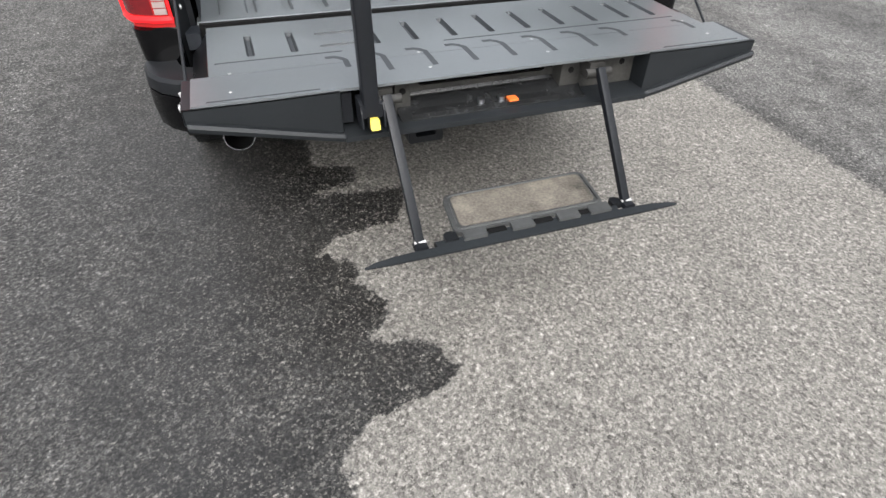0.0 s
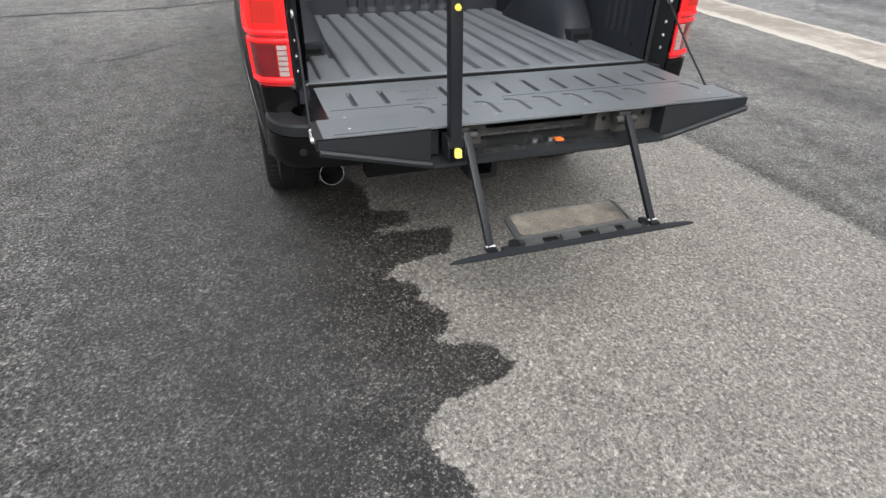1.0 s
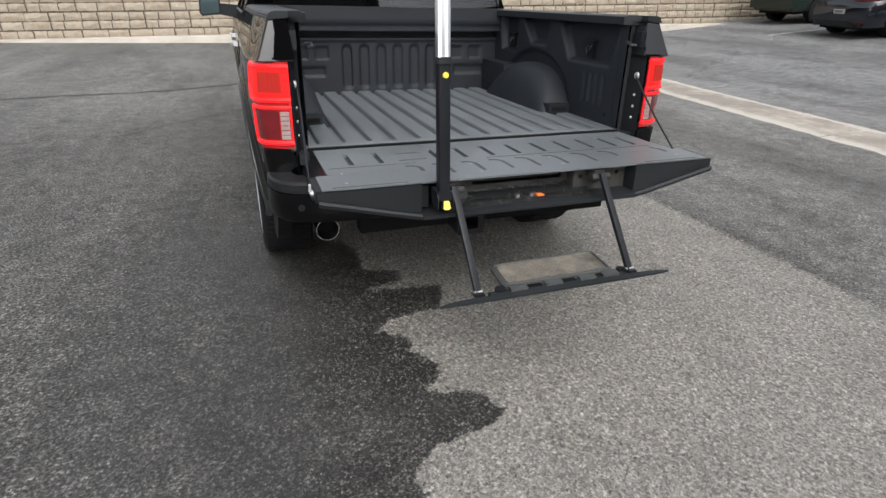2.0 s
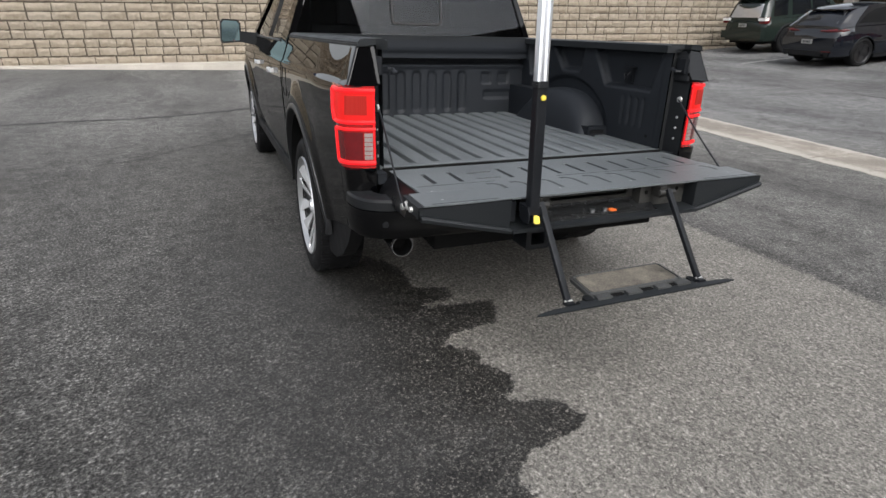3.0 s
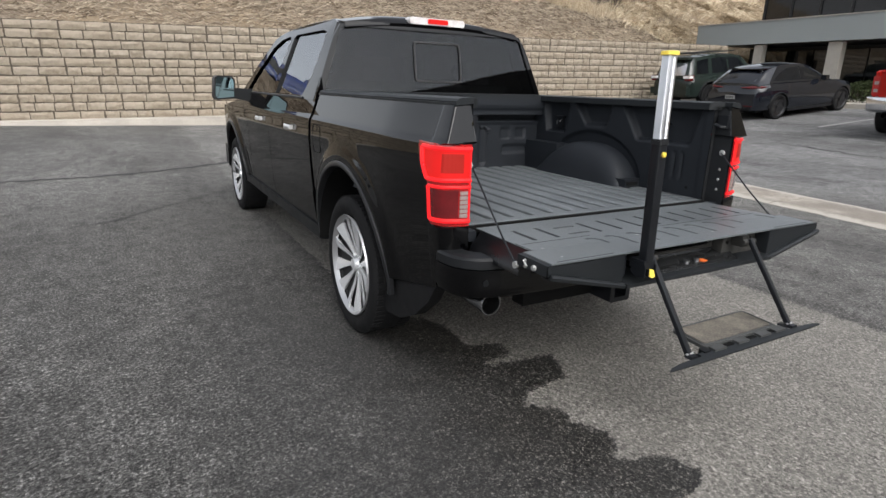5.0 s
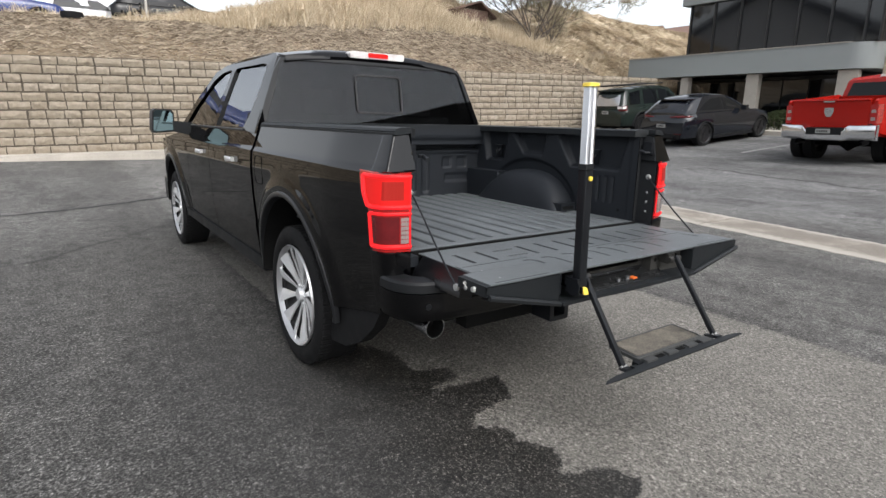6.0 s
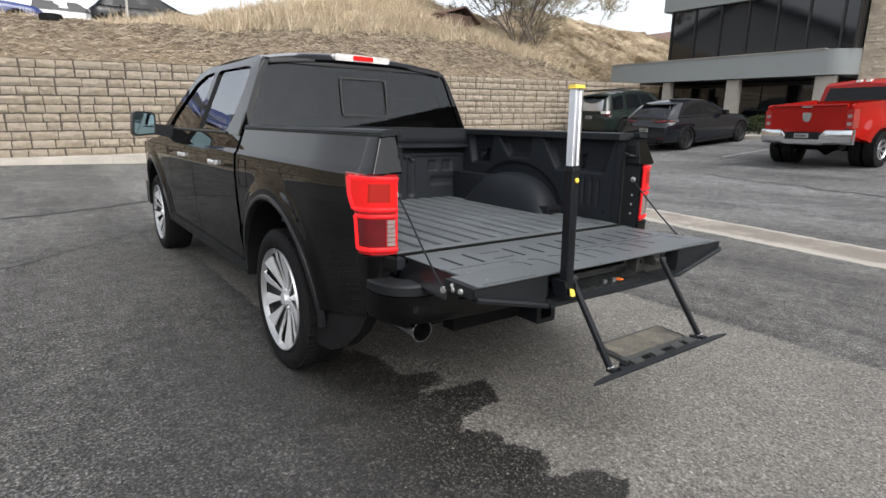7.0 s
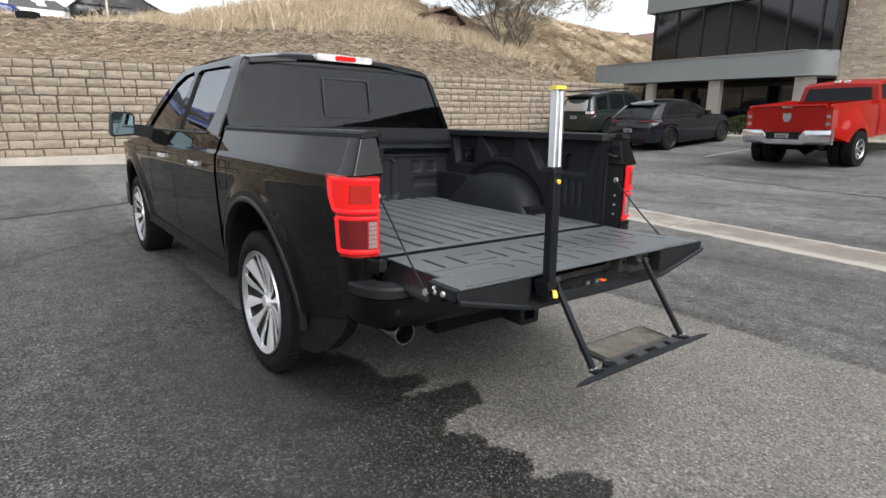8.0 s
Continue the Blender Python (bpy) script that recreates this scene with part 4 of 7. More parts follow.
def cab_back_y(z):
    return lerp(((1.28, 2.315), (1.80, 2.40), (1.90, 2.47)), z)


side_outline = [(2.33, 1.30), (2.345, 1.45), (2.40, 1.70), (2.46, 1.80), (2.6, 1.835), (3.3, 1.85), (3.9, 1.83), (4.12, 1.785), (4.5, 1.56), (4.86, 1.32), (4.93, 1.24), (4.42, 1.24), (3.9, 1.30)]
win_rear = [(2.66, 1.325), (2.60, 1.40), (2.56, 1.55), (2.56, 1.70), (2.60, 1.75), (2.7, 1.765), (3.40, 1.775), (3.44, 1.75), (3.45, 1.325)]
win_front = [(3.56, 1.325), (3.555, 1.76), (3.60, 1.775), (3.86, 1.76), (4.05, 1.70), (4.45, 1.47), (4.62, 1.34), (4.60, 1.315), (4.2, 1.30)]
for sx in (-1, 1):
    part("cab_side_frame", sheet(side_outline, [win_rear, win_front], cab_at(sx), 0.045), BLACK_PAINT, truck, "black cab pillars and roof side")
    part("side_window", sheet(win_rear, [], lambda u, v, w: (sx * (cab_x(v) - 0.018 - w), u, v), 0.004), GLASS_SIDE, truck, "tinted side window", shadow=False)
    part("side_window", sheet(win_front, [], lambda u, v, w: (sx * (cab_x(v) - 0.018 - w), u, v), 0.004), GLASS_SIDE, truck, "tinted side window", shadow=False)
    part("belt_trim", Tu([(sx * (cab_x(1.315) + 0.004), y, 1.31) for y in (2.62, 3.0, 3.5, 4.0, 4.5)], 0.008), STEEL, truck)

# roof skin
bm = bmesh.new()
rows = [[(x * 0.69, 2.408 - 0.02 * x * x, 1.778 + 0.045 * (1 - abs(x) ** 2.6)) for x in np.linspace(-1, 1, 17).tolist()]]
for k in range(15):
    y = 2.44 + (4.10 - 2.44) * k / 14
    edge = lerp(((2.44, 1.815), (2.6, 1.842), (3.3, 1.855), (3.9, 1.835), (4.10, 1.79)), y)
    crown = 0.075 * math.sin(math.pi * (0.12 + 0.76 * min(1, (k + 2) / 14)))
    rows.append([(x * 0.69, y - (0.04 * (x * x) if k == 0 else 0), edge - 0.012 + crown * (1 - abs(x) ** 2.6)) for x in np.linspace(-1, 1, 17).tolist()])
grid(bm, rows)
thicken(bm, (0, 0, -0.02))
part("roof", bm, BLACK_PAINT, truck, "glossy black roof")

# rear cab wall and window
rear_outline = [(-0.94, 1.10), (-0.93, 1.30), (-0.855, 1.5), (-0.775, 1.7), (-0.72, 1.785), (-0.66, 1.795), (-0.4, 1.822), (0, 1.834), (0.4, 1.822), (0.66, 1.795), (0.72, 1.785), (0.775, 1.7), (0.855, 1.5), (0.93, 1.30), (0.94, 1.10)]
rear_hole = [(-0.845, 1.335), (-0.86, 1.37), (-0.728, 1.745), (-0.69, 1.775), (0.69, 1.775), (0.728, 1.745), (0.86, 1.37), (0.845, 1.335)]
part("cab_rear_wall", sheet(rear_outline, [rear_hole], lambda u, v, w: (u, cab_back_y(v) + w, v), 0.04), BLACK_PAINT, truck, "black rear cab wall")
part("rear_window", sheet(rear_hole, [], lambda u, v, w: (u * 1.002, cab_back_y(v) + 0.012 + w, v), 0.004), GLASS, truck, "dark privacy glass rear window", shadow=False)
slider = rounded(-0.195, 0.185, 1.435, 1.71, 0.03)
slider_in = rounded(-0.183, 0.173, 1.447, 1.698, 0.025)
part("slider_frame", sheet(slider, [slider_in], lambda u, v, w: (u, cab_back_y(v) + 0.008 - w, v), 0.008), DARK_FRAME, truck)
lamp_bm = bmesh.new()
prism(lamp_bm, rounded(-0.225, 0.215, 1.820, 1.866, 0.018, 6), 2.380, 2.46, "y")
brake_lamp = part("high_brake_lamp", lamp_bm, BRAKE_CLEAR, truck, "clear and red high brake lamp", bevel=0.006)
part("brake_lens", Pr(rounded(-0.085, 0.075, 1.828, 1.859, 0.010, 4), 2.374, 2.40, "y"), RED_SOFT, brake_lamp, bevel=0.004)
# windscreen, bonnet, front
bm = bmesh.new()
grid(bm, [[(x * lerp(((0, 0.70), (1, 0.86)), k / 6), 4.10 + 0.82 * k / 6 + 0.10 * (1 - x * x) * (k / 6), 1.80 - 0.57 * k / 6 + 0.04 * (1 - x * x)) for x in np.linspace(-1, 1, 9).tolist()] for k in range(7)])
thicken(bm, (0, -0.004, -0.004))
part("windscreen", bm, GLASS_SIDE, truck, "windscreen", shadow=False)
bm = bmesh.new()
grid(bm, [[(x * (0.90 - 0.05 * k / 8), 4.95 + 1.12 * k / 8 + 0.1 * (1 - x * x) * (k / 8), 1.225 - 0.09 * (k / 8) ** 2 + 0.06 * (1 - abs(x) ** 3)) for x in np.linspace(-1, 1, 13).tolist()] for k in range(9)])
thicken(bm, (0, 0, -0.02))
part("bonnet", bm, BLACK_PAINT, truck, "black bonnet")
part("front_panel", B(-0.90, 0.90, 6.02, 6.12, 0.60, 1.14), PLASTIC, truck, bevel=0.03)
part("front_bumper", B(-0.95, 0.95, 6.00, 6.19, 0.42, 0.66), BLACK_PAINT, truck, bevel=0.04)
part("firewall", B(-0.88, 0.88, 4.80, 4.95, 0.5, 1.22), UNDER, truck)
part("dashboard", B(-0.80, 0.80, 4.35, 4.80, 1.05, 1.24), SEAT, truck, bevel=0.04)
part("cab_floor", B(-0.93, 0.93, 2.31, 4.9, 0.42, 0.50), UNDER, truck)
part("chassis", B(-0.52, 0.52, 0.75, 5.9, 0.42, 0.62), UNDER, truck)
part("engine_bay", B(-0.60, 0.60, 4.95, 6.0, 0.45, 1.10), UNDER, truck)
for x, y, w in ((-0.42, 3.75, 0.26), (0.42, 3.75, 0.26), (-0.42, 2.62, 0.30), (0.42, 2.62, 0.30)):
    part("seat_back", B(x - w, x + w, y - 0.10, y + 0.06, 0.80, 1.42), SEAT, truck, bevel=0.05)
    part("headrest", B(x - 0.105, x + 0.105, y - 0.12, y - 0.02, 1.43, 1.60 if y < 3 else 1.66), SEAT, truck, bevel=0.045)
    part("seat_cushion", B(x - w, x + w, y, y + 0.5, 0.66, 0.84), SEAT, truck, bevel=0.05)

# fuel filler door in the bed side, door handles, mirrors
loop = [(-(side_x(2.14 + u, 1.075 + v) + 0.0005), 2.14 + u, 1.075 + v) for u, v in rounded(-0.075, 0.075, -0.085, 0.085, 0.03, 5)]
part("fuel_door_gap", Tu(loop + loop[:2], 0.0028, 5), UNDER, truck, "outline of the fuel filler door")
for sx in (-1, 1):
    for y in (2.72, 3.74):
        # recess behind the handle: near-black block with the shade in its colour
        cup = part("handle_cup", B(sx * 0.968, sx * 0.9835, y + 0.02, y + 0.12, 1.070, 1.118), UNDER, truck, bevel=0.006)
        bm = bmesh.new()
        rows = []
        for k in range(9):
            t = k / 8
            bow, h = 0.024 * math.sin(math.pi * t) ** 0.5 + 0.016, 0.013 + 0.006 * math.sin(math.pi * t)
            rows.append([(sx * (0.978 + bow + 0.007 * math.cos(radians(a))), y + 0.15 * t, 1.104 + h * math.sin(radians(a))) for a in range(0, 360, 45)])
        vs = grid(bm, rows, True)
        bm.faces.new(vs[0])
        bm.faces.new(vs[-1])
        part("door_handle", bm, HANDLE, cup, "chrome door handle", smooth=60)
        part("key_cap", B(sx * 0.976, sx * 1.006, y - 0.012, y + 0.02, 1.088, 1.118), HANDLE, cup, bevel=0.008)
    x = sx * 0.98
    part("mirror_arm", Pr([(x - sx * 0.06, 1.215), (x - sx * 0.06, 1.335), (x + sx * 0.14, 1.35), (x + sx * 0.14, 1.255)], 4.40, 4.50, "y"), PLASTIC, truck, bevel=0.012)
    head = part("mirror", Pr([(x + sx * p, z) for p, z in ((0.10, 1.25), (0.27, 1.235), (0.29, 1.26), (0.275, 1.43), (0.25, 1.455), (0.12, 1.45), (0.095, 1.42))], 4.38, 4.55, "y"), PLASTIC, truck, "black towing door mirror", bevel=0.02)
    part("mirror_glass", Pr([(x + sx * p, z) for p, z in ((0.115, 1.265), (0.265, 1.25), (0.278, 1.27), (0.265, 1.42), (0.245, 1.44), (0.13, 1.435), (0.11, 1.41))], 4.378, 4.372, "y"), MIRROR, head)

# ---- tail lamps ----
def lamp_point(sx, s, z, out=0.0):
    """s from 0 at the inner edge of the rear face, over the corner at 0.6, to 1 at the front of the side."""
    fwd = lerp(((0.86, 0.10), (1.00, 0.11), (1.04, 0.125), (1.10, 0.19), (1.19, 0.215)), z)
    wide = side_x(BED_R + 0.05, z) + 0.003
    plan_ = [(0.0, 0.832, 0.0), (0.25, 0.870, 0.004), (0.42, 0.895, 0.014), (0.55, wide - 0.024, 0.032), (0.62, wide - 0.010, 0.052), (0.70, wide, 0.085), (1.0, wide, max(fwd, 0.10))]
    x, y = lerp([(q[0], q[1]) for q in plan_], s), BED_R - 0.016 + lerp([(q[0], q[2]) for q in plan_], s)
    tx, ty_ = lerp([(q[0], q[1]) for q in plan_], s + 0.03) - lerp([(q[0], q[1]) for q in plan_], s - 0.03), lerp([(q[0], q[2]) for q in plan_], s + 0.03) - lerp([(q[0], q[2]) for q in plan_], s - 0.03)
    n = math.hypot(tx, ty_) or 1.0
    return (sx * (x + ty_ / n * out), y - tx / n * out, z)


for sx in (-1, 1):
    bm = bmesh.new()
    ss_ = [0, 0.14, 0.28, 0.42, 0.55, 0.60, 0.65, 0.70, 0.80, 0.9, 1.0]
    vs = grid(bm, [[lamp_point(sx, s, z, 0.003) for s in ss_] + [lamp_point(sx, s, z, -0.03) for s in ss_[::-1]] for z in np.linspace(0.86, 1.19, 18).tolist()], True)
    bm.faces.new(vs[0])
    bm.faces.new(vs[-1])
    lamp = part("tail_lamp", bm, RED_LENS, truck, "lit red wrap-around tail lamp")

    def strip(name, pts, r, material):
        part(name, Tu([lamp_point(sx, s, z, 0.004) for s, z in pts], r, 6), material, lamp)

    strip("light_band", [(s, 1.172) for s in ss_[:-1]], 0.0098, RED_LED)
    strip("light_band", [(0.025, z) for z in np.linspace(0.882, 1.172, 12).tolist()], 0.004, RED_LED)
    strip("light_band", [(0.90, z) for z in np.linspace(1.048, 1.172, 10).tolist()], 0.0125, RED_LED)
    strip("light_band", [(s, 1.048) for s in ss_[:-1]], 0.0095, RED_LED)
    strip("light_band", [(s, 1.020) for s in ss_[:-1]], 0.0075, RED_LED)
    strip("light_band", [(0.91, z) for z in np.linspace(0.882, 1.02, 8).tolist()], 0.0105, RED_LED)
    strip("light_band", [(s, 0.882) for s in ss_[:-1]], 0.0098, RED_LED)
    bm = bmesh.new()
    grid(bm, [[lamp_point(sx, s, z, 0.005) for s in (0.05, 0.2, 0.42, 0.55, 0.60, 0.65, 0.70, 0.8, 0.93)] for z in (1.055, 1.09, 1.13, 1.168)])
    part("brake_segment", bm, RED_SOFT, lamp)
    for k in range(7):
        s0, s1 = 0.22 + k * 0.051, 0.22 + (k + 1) * 0.051
        bm = bmesh.new()
        grid(bm, [[lamp_point(sx, s, z, o) for s, o in ((s0, 0.0060), ((s0 + s1) / 2, 0.0064), (s1, 0.0060))] for z in (1.078, 1.10, 1.13, 1.152)])
        part("inner_segment", bm, RED_DIM, lamp, smooth=0)
    bm = bmesh.new()
    grid(bm, [[lamp_point(sx, s, z, 0.005) for s in (0.32, 0.42, 0.55, 0.60, 0.65, 0.70, 0.8, 0.93)] for z in (0.895, 0.95, 1.008)])
    part("smoked_segment", bm, RED_DARK, lamp)
    for k in range(6):
        z = 0.897 + k * 0.0185
        bm = bmesh.new()
        grid(bm, [[lamp_point(sx, s, zz, 0.008) for s in (0.07, 0.18, 0.28)] for zz in (z, z + 0.015)])
        thicken(bm, (0, 0.004, 0))
        part("reverse_segment", bm, REVERSE, lamp)

# ---- rear bumper, flaps, exhaust, hitch ----
plan = [(0.945, 0.60), (0.947, 0.57), (0.943, 0.53), (0.932, 0.485), (0.905, 0.44), (0.86, 0.405), (0.75, 0.375), (0.5, 0.36), (0.25, 0.355)]
plan = [(-x, y) for x, y in plan] + [(0.0, 0.353)] + plan[::-1]


def bumper_band(profile):
    bm = bmesh.new()
    rows = []
    for i, (x, y) in enumerate(plan):
        p, q = plan[max(0, i - 1)], plan[min(len(plan) - 1, i + 1)]
        t = Vector((q[0] - p[0], q[1] - p[1])).normalized()
        out = Vector((t.y, -t.x))
        rows.append([(x + out.x * o, y + out.y * o, z) for o, z in profile])
    vs = grid(bm, rows, True)
    bm.faces.new(vs[0])
    bm.faces.new(vs[-1])
    return bm


part("rear_bumper", bumper_band([(-0.05, 0.60), (-0.01, 0.592), (0.004, 0.605), (0.008, 0.65), (0.006, 0.7125), (-0.05, 0.7128)]), BLACK_PAINT, truck, "glossy black rear bumper", smooth=45)
part("bumper_pad", bumper_band([(-0.09, 0.713), (0.003, 0.714), (0.006, 0.717), (0.004, 0.750), (-0.004, 0.760), (-0.02, 0.763), (-0.09, 0.763)]), PLASTIC, truck, "black bumper step pad", smooth=28)
for sx in (-1, 1):
    part("mud_flap", Pr([(1.13, 0.60), (1.185, 0.50), (1.205, 0.40), (1.215, 0.275), (1.19, 0.258), (1.02, 0.285), (0.86, 0.36), (0.72, 0.475), (0.66, 0.56), (0.70, 0.60)], sx * 0.86, sx * 0.922, "x"), RUBBER, truck, "black mud flap", bevel=0.012)
part("parking_sensor", La([(0.0, 0.0), (0.0, 0.014), (-0.004, 0.013), (-0.005, 0.0)], "y", (-0.84, 0.39, 0.66), 14), PLASTIC, truck)
TIP_AT = (-0.731, 0.08, 0.512)
part("exhaust_tip", La([(0.72, 0.040), (0.43, 0.050), (0.422, 0.0495), (0.422, 0.0465), (0.45, 0.045), (0.72, 0.036)], "y", TIP_AT, 28), TIP, truck, "polished exhaust tip")
part("exhaust_bore", La([(0.52, 0.0), (0.52, 0.0445), (0.424, 0.0462), (0.424, 0.0445), (0.50, 0.040), (0.50, 0.0)], "y", TIP_AT, 24), UNDER, truck)
part("exhaust_pipe", Tu([(-0.731, 0.70, 0.512), (-0.715, 1.0, 0.51), (-0.6, 1.3, 0.5), (-0.5, 2.2, 0.45)], 0.044, 12), UNDER, truck)
part("hitch_receiver", sheet(rounded(-0.075, 0.045, 0.49, 0.59, 0.01), [rounded(-0.05, 0.02, 0.512, 0.568, 0.006)], lambda u, v, w: (u - 0.13, 0.33 + w, v - 0.0), 0.28), STEEL, truck, "black tow hitch receiver")
part("hitch_bar", B(-0.6, 0.6, 0.45, 0.53, 0.50, 0.58), UNDER, truck, bevel=0.01)
part("rear_axle", Tu([(-0.75, HUB_R, WHEEL_Z), (-0.15, HUB_R, WHEEL_Z), (0, HUB_R, WHEEL_Z), (0.15, HUB_R, WHEEL_Z), (0.75, HUB_R, WHEEL_Z)], [0.05, 0.05, 0.13, 0.05, 0.05], 12), UNDER, truck)

# ---- wheels ----
def build_wheel(parent, sx, hub, zc=0.40, r_tyre=0.40, r_rim=0.292, width=0.275, face=0.984, spokes=12, metal=None):
    x1, x0 = sx * face, sx * (face - width)
    mid = (x0 + x1) / 2
    half = width / 2
    w = part("wheel", La([(-0.02, 0.0), (-0.02, r_rim * 0.62), (0.02, r_rim * 0.62), (0.02, 0.0)], "x", (mid, hub, zc)), RIM_DARK, parent, "alloy wheel with tyre")
    prof = [(-half * 0.8, r_rim - 0.005), (-half * 0.95, r_rim + 0.02), (-half, r_rim + 0.055), (-half * 0.93, r_tyre - 0.018), (-half * 0.80, r_tyre - 0.003), (-half * 0.4, r_tyre), (half * 0.4, r_tyre), (half * 0.80, r_tyre - 0.003), (half * 0.93, r_tyre - 0.018), (half, r_rim + 0.055), (half * 0.95, r_rim + 0.02), (half * 0.8, r_rim - 0.005)]
    bm = La(prof, "x", (mid, hub, zc), 64)
    for k in range(72):
        m = Matrix.Translation((mid, hub, zc)) @ Matrix.Rotation(2 * math.pi * k / 72, 4, "X")
        for o in (-0.085, 0.085):
            box(bm, o - 0.03, o + 0.03, -0.010, 0.010, r_tyre - 0.008, r_tyre + 0.003, m)
    part("tyre", bm, RUBBER, w, "black road tyre")
    part("rim", La([(x1 - mid - sx * 0.012, r_rim + 0.002), (x1 - mid - sx * 0.002, r_rim - 0.002), (x1 - mid - sx * 0.008, r_rim - 0.010), (x1 - mid - sx * 0.03, r_rim - 0.022)], "x", (mid, hub, zc), 56), metal or RIM_RING, w, "rim edge")
    part("barrel", La([(x1 - mid - sx * 0.035, r_rim - 0.024), (x0 - mid + sx * 0.03, r_rim - 0.034)], "x", (mid, hub, zc), 40), RIM_DARK, w)
    for k in range(spokes):
        a = 2 * math.pi * (k + 0.5) / spokes
        wide = (0.043, 0.036)[k % 2] * r_rim / 0.292 * 12 / spokes
        tilt = (0.012, -0.009)[k % 2] * sx
        bm = bmesh.new()
        fx = x1 - sx * 0.020
        rows = []
        for r, hw, dx in ((0.040, 0.006, 0.034), (0.085, wide * 0.20, 0.034), (0.16, wide * 0.42, 0.022), (0.225 * r_rim / 0.292, wide * 0.74, 0.009), (r_rim - 0.014, wide, 0.003)):
            f = hw / wide
            rows.append([(fx - sx * dx + q, p, r) for p, q in ((-hw, -tilt * f), (-hw * 0.12, sx * 0.003 * f), (hw * 0.12, sx * 0.003 * f), (hw, tilt * f), (hw * 0.94, -sx * 0.010 + tilt * f), (-hw * 0.94, -sx * 0.010 - tilt * f))])
        vs = grid(bm, rows, True)
        bm.faces.new(vs[0])
        bm.faces.new(vs[-1])
        bmesh.ops.transform(bm, matrix=Matrix.Translation((0, hub, zc)) @ Matrix.Rotation(a, 4, "X"), verts=bm.verts[:])
        part("spoke", bm, metal or RIM_METAL, w, smooth=30)
    part("pocket", La([(x1 - mid - sx * 0.050, r_rim - 0.022), (x1 - mid - sx * 0.062, r_rim * 0.6), (x1 - mid - sx * 0.070, 0.0)], "x", (mid, hub, zc), 40), RIM_DARK, w)
    for k in range(6):
        a = 2 * math.pi * k / 6
        part("lug_nut", La([(-0.012, 0.0), (-0.012, 0.008), (0.010, 0.007), (0.012, 0.0)], "x", (x1 - sx * 0.056, hub + 0.055 * math.cos(a), zc + 0.055 * math.sin(a)), 6), metal or RIM_METAL, w)
    part("hub_cap", La([(x1 - mid - sx * 0.05, 0.0), (x1 - mid - sx * 0.030, 0.0), (x1 - mid - sx * 0.030, 0.022), (x1 - mid - sx * 0.030, 0.034), (x1 - mid - sx * 0.06, 0.040)], "x", (mid, hub, zc), 24), metal or RIM_METAL, w)
    return w


for sx in (-1, 1):
    for hub in (HUB_R, HUB_F):
        build_wheel(truck, sx, hub)

# ---- tailgate, lowered ----
GATE_Y0, GATE_Y1 = 0.05, 0.597


def gate_low(x):
    return lerp(((0, 0.700), (0.46, 0.705), (0.76, 0.775), (0.825, 0.79)), abs(x))


bm = bmesh.new()
rows = []
for k in range(25):
    x = -0.755 + 1.51 * k / 24
    g = gate_low(x)
    rows.append([(x, GATE_Y0 + 0.16, BED_Z - 0.016), (x, GATE_Y1, BED_Z - 0.016), (x, GATE_Y1 + 0.01, BED_Z - 0.02), (x, GATE_Y1, 0.75), (x, 0.45, g - 0.02 + 0.03), (x, 0.25, g + 0.004), (x, GATE_Y0 + 0.16, g)])
vs = grid(bm, rows, True)
bm.faces.new(vs[0])
bm.faces.new(vs[-1])
gate = part("tailgate", bm, BLACK_PAINT, truck, "lowered black tailgate with dark sprayed inner face", smooth=25)
SLOTS = [(x - 0.011, x + 0.011, 0.340, 0.505) for x in (-0.644, -0.525, -0.288, -0.170, -0.048, 0.074, 0.198, 0.318, 0.438, 0.558, 0.66)]
SLOTS += [(-0.452, -0.335, y - 0.009, y + 0.009) for y in (0.467, 0.366)]
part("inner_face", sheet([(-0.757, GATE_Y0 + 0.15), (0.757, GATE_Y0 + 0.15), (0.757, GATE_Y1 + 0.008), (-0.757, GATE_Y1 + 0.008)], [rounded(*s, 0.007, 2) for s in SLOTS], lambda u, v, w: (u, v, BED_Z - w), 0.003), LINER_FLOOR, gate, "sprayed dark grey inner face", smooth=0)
# slot pans in a darker colour: the shade of the recess is painted in
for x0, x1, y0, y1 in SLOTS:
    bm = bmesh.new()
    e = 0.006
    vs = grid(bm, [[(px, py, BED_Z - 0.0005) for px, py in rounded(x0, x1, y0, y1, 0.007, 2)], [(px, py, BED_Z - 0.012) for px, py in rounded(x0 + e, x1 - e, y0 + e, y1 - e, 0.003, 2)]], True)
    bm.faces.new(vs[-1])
    part("pressed_slot", bm, GROOVE_SHADE, gate, smooth=50)
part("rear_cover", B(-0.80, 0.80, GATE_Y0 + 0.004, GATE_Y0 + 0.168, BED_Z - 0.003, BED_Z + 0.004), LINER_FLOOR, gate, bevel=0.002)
for sx in (-1, 1):
    part("gate_skin", Pr([(sx * 0.7565, 0.828), (sx * 0.763, 0.824), (sx * 0.780, 0.796), (sx * 0.808, 0.772), (sx * 0.815, 0.742), (sx * 0.752, 0.728)], GATE_Y0 + 0.172, 0.565, "y"), CHEEK, gate, "satin black side of the tailgate", bevel=0.002)
SLOT = (-0.455, 0.445)
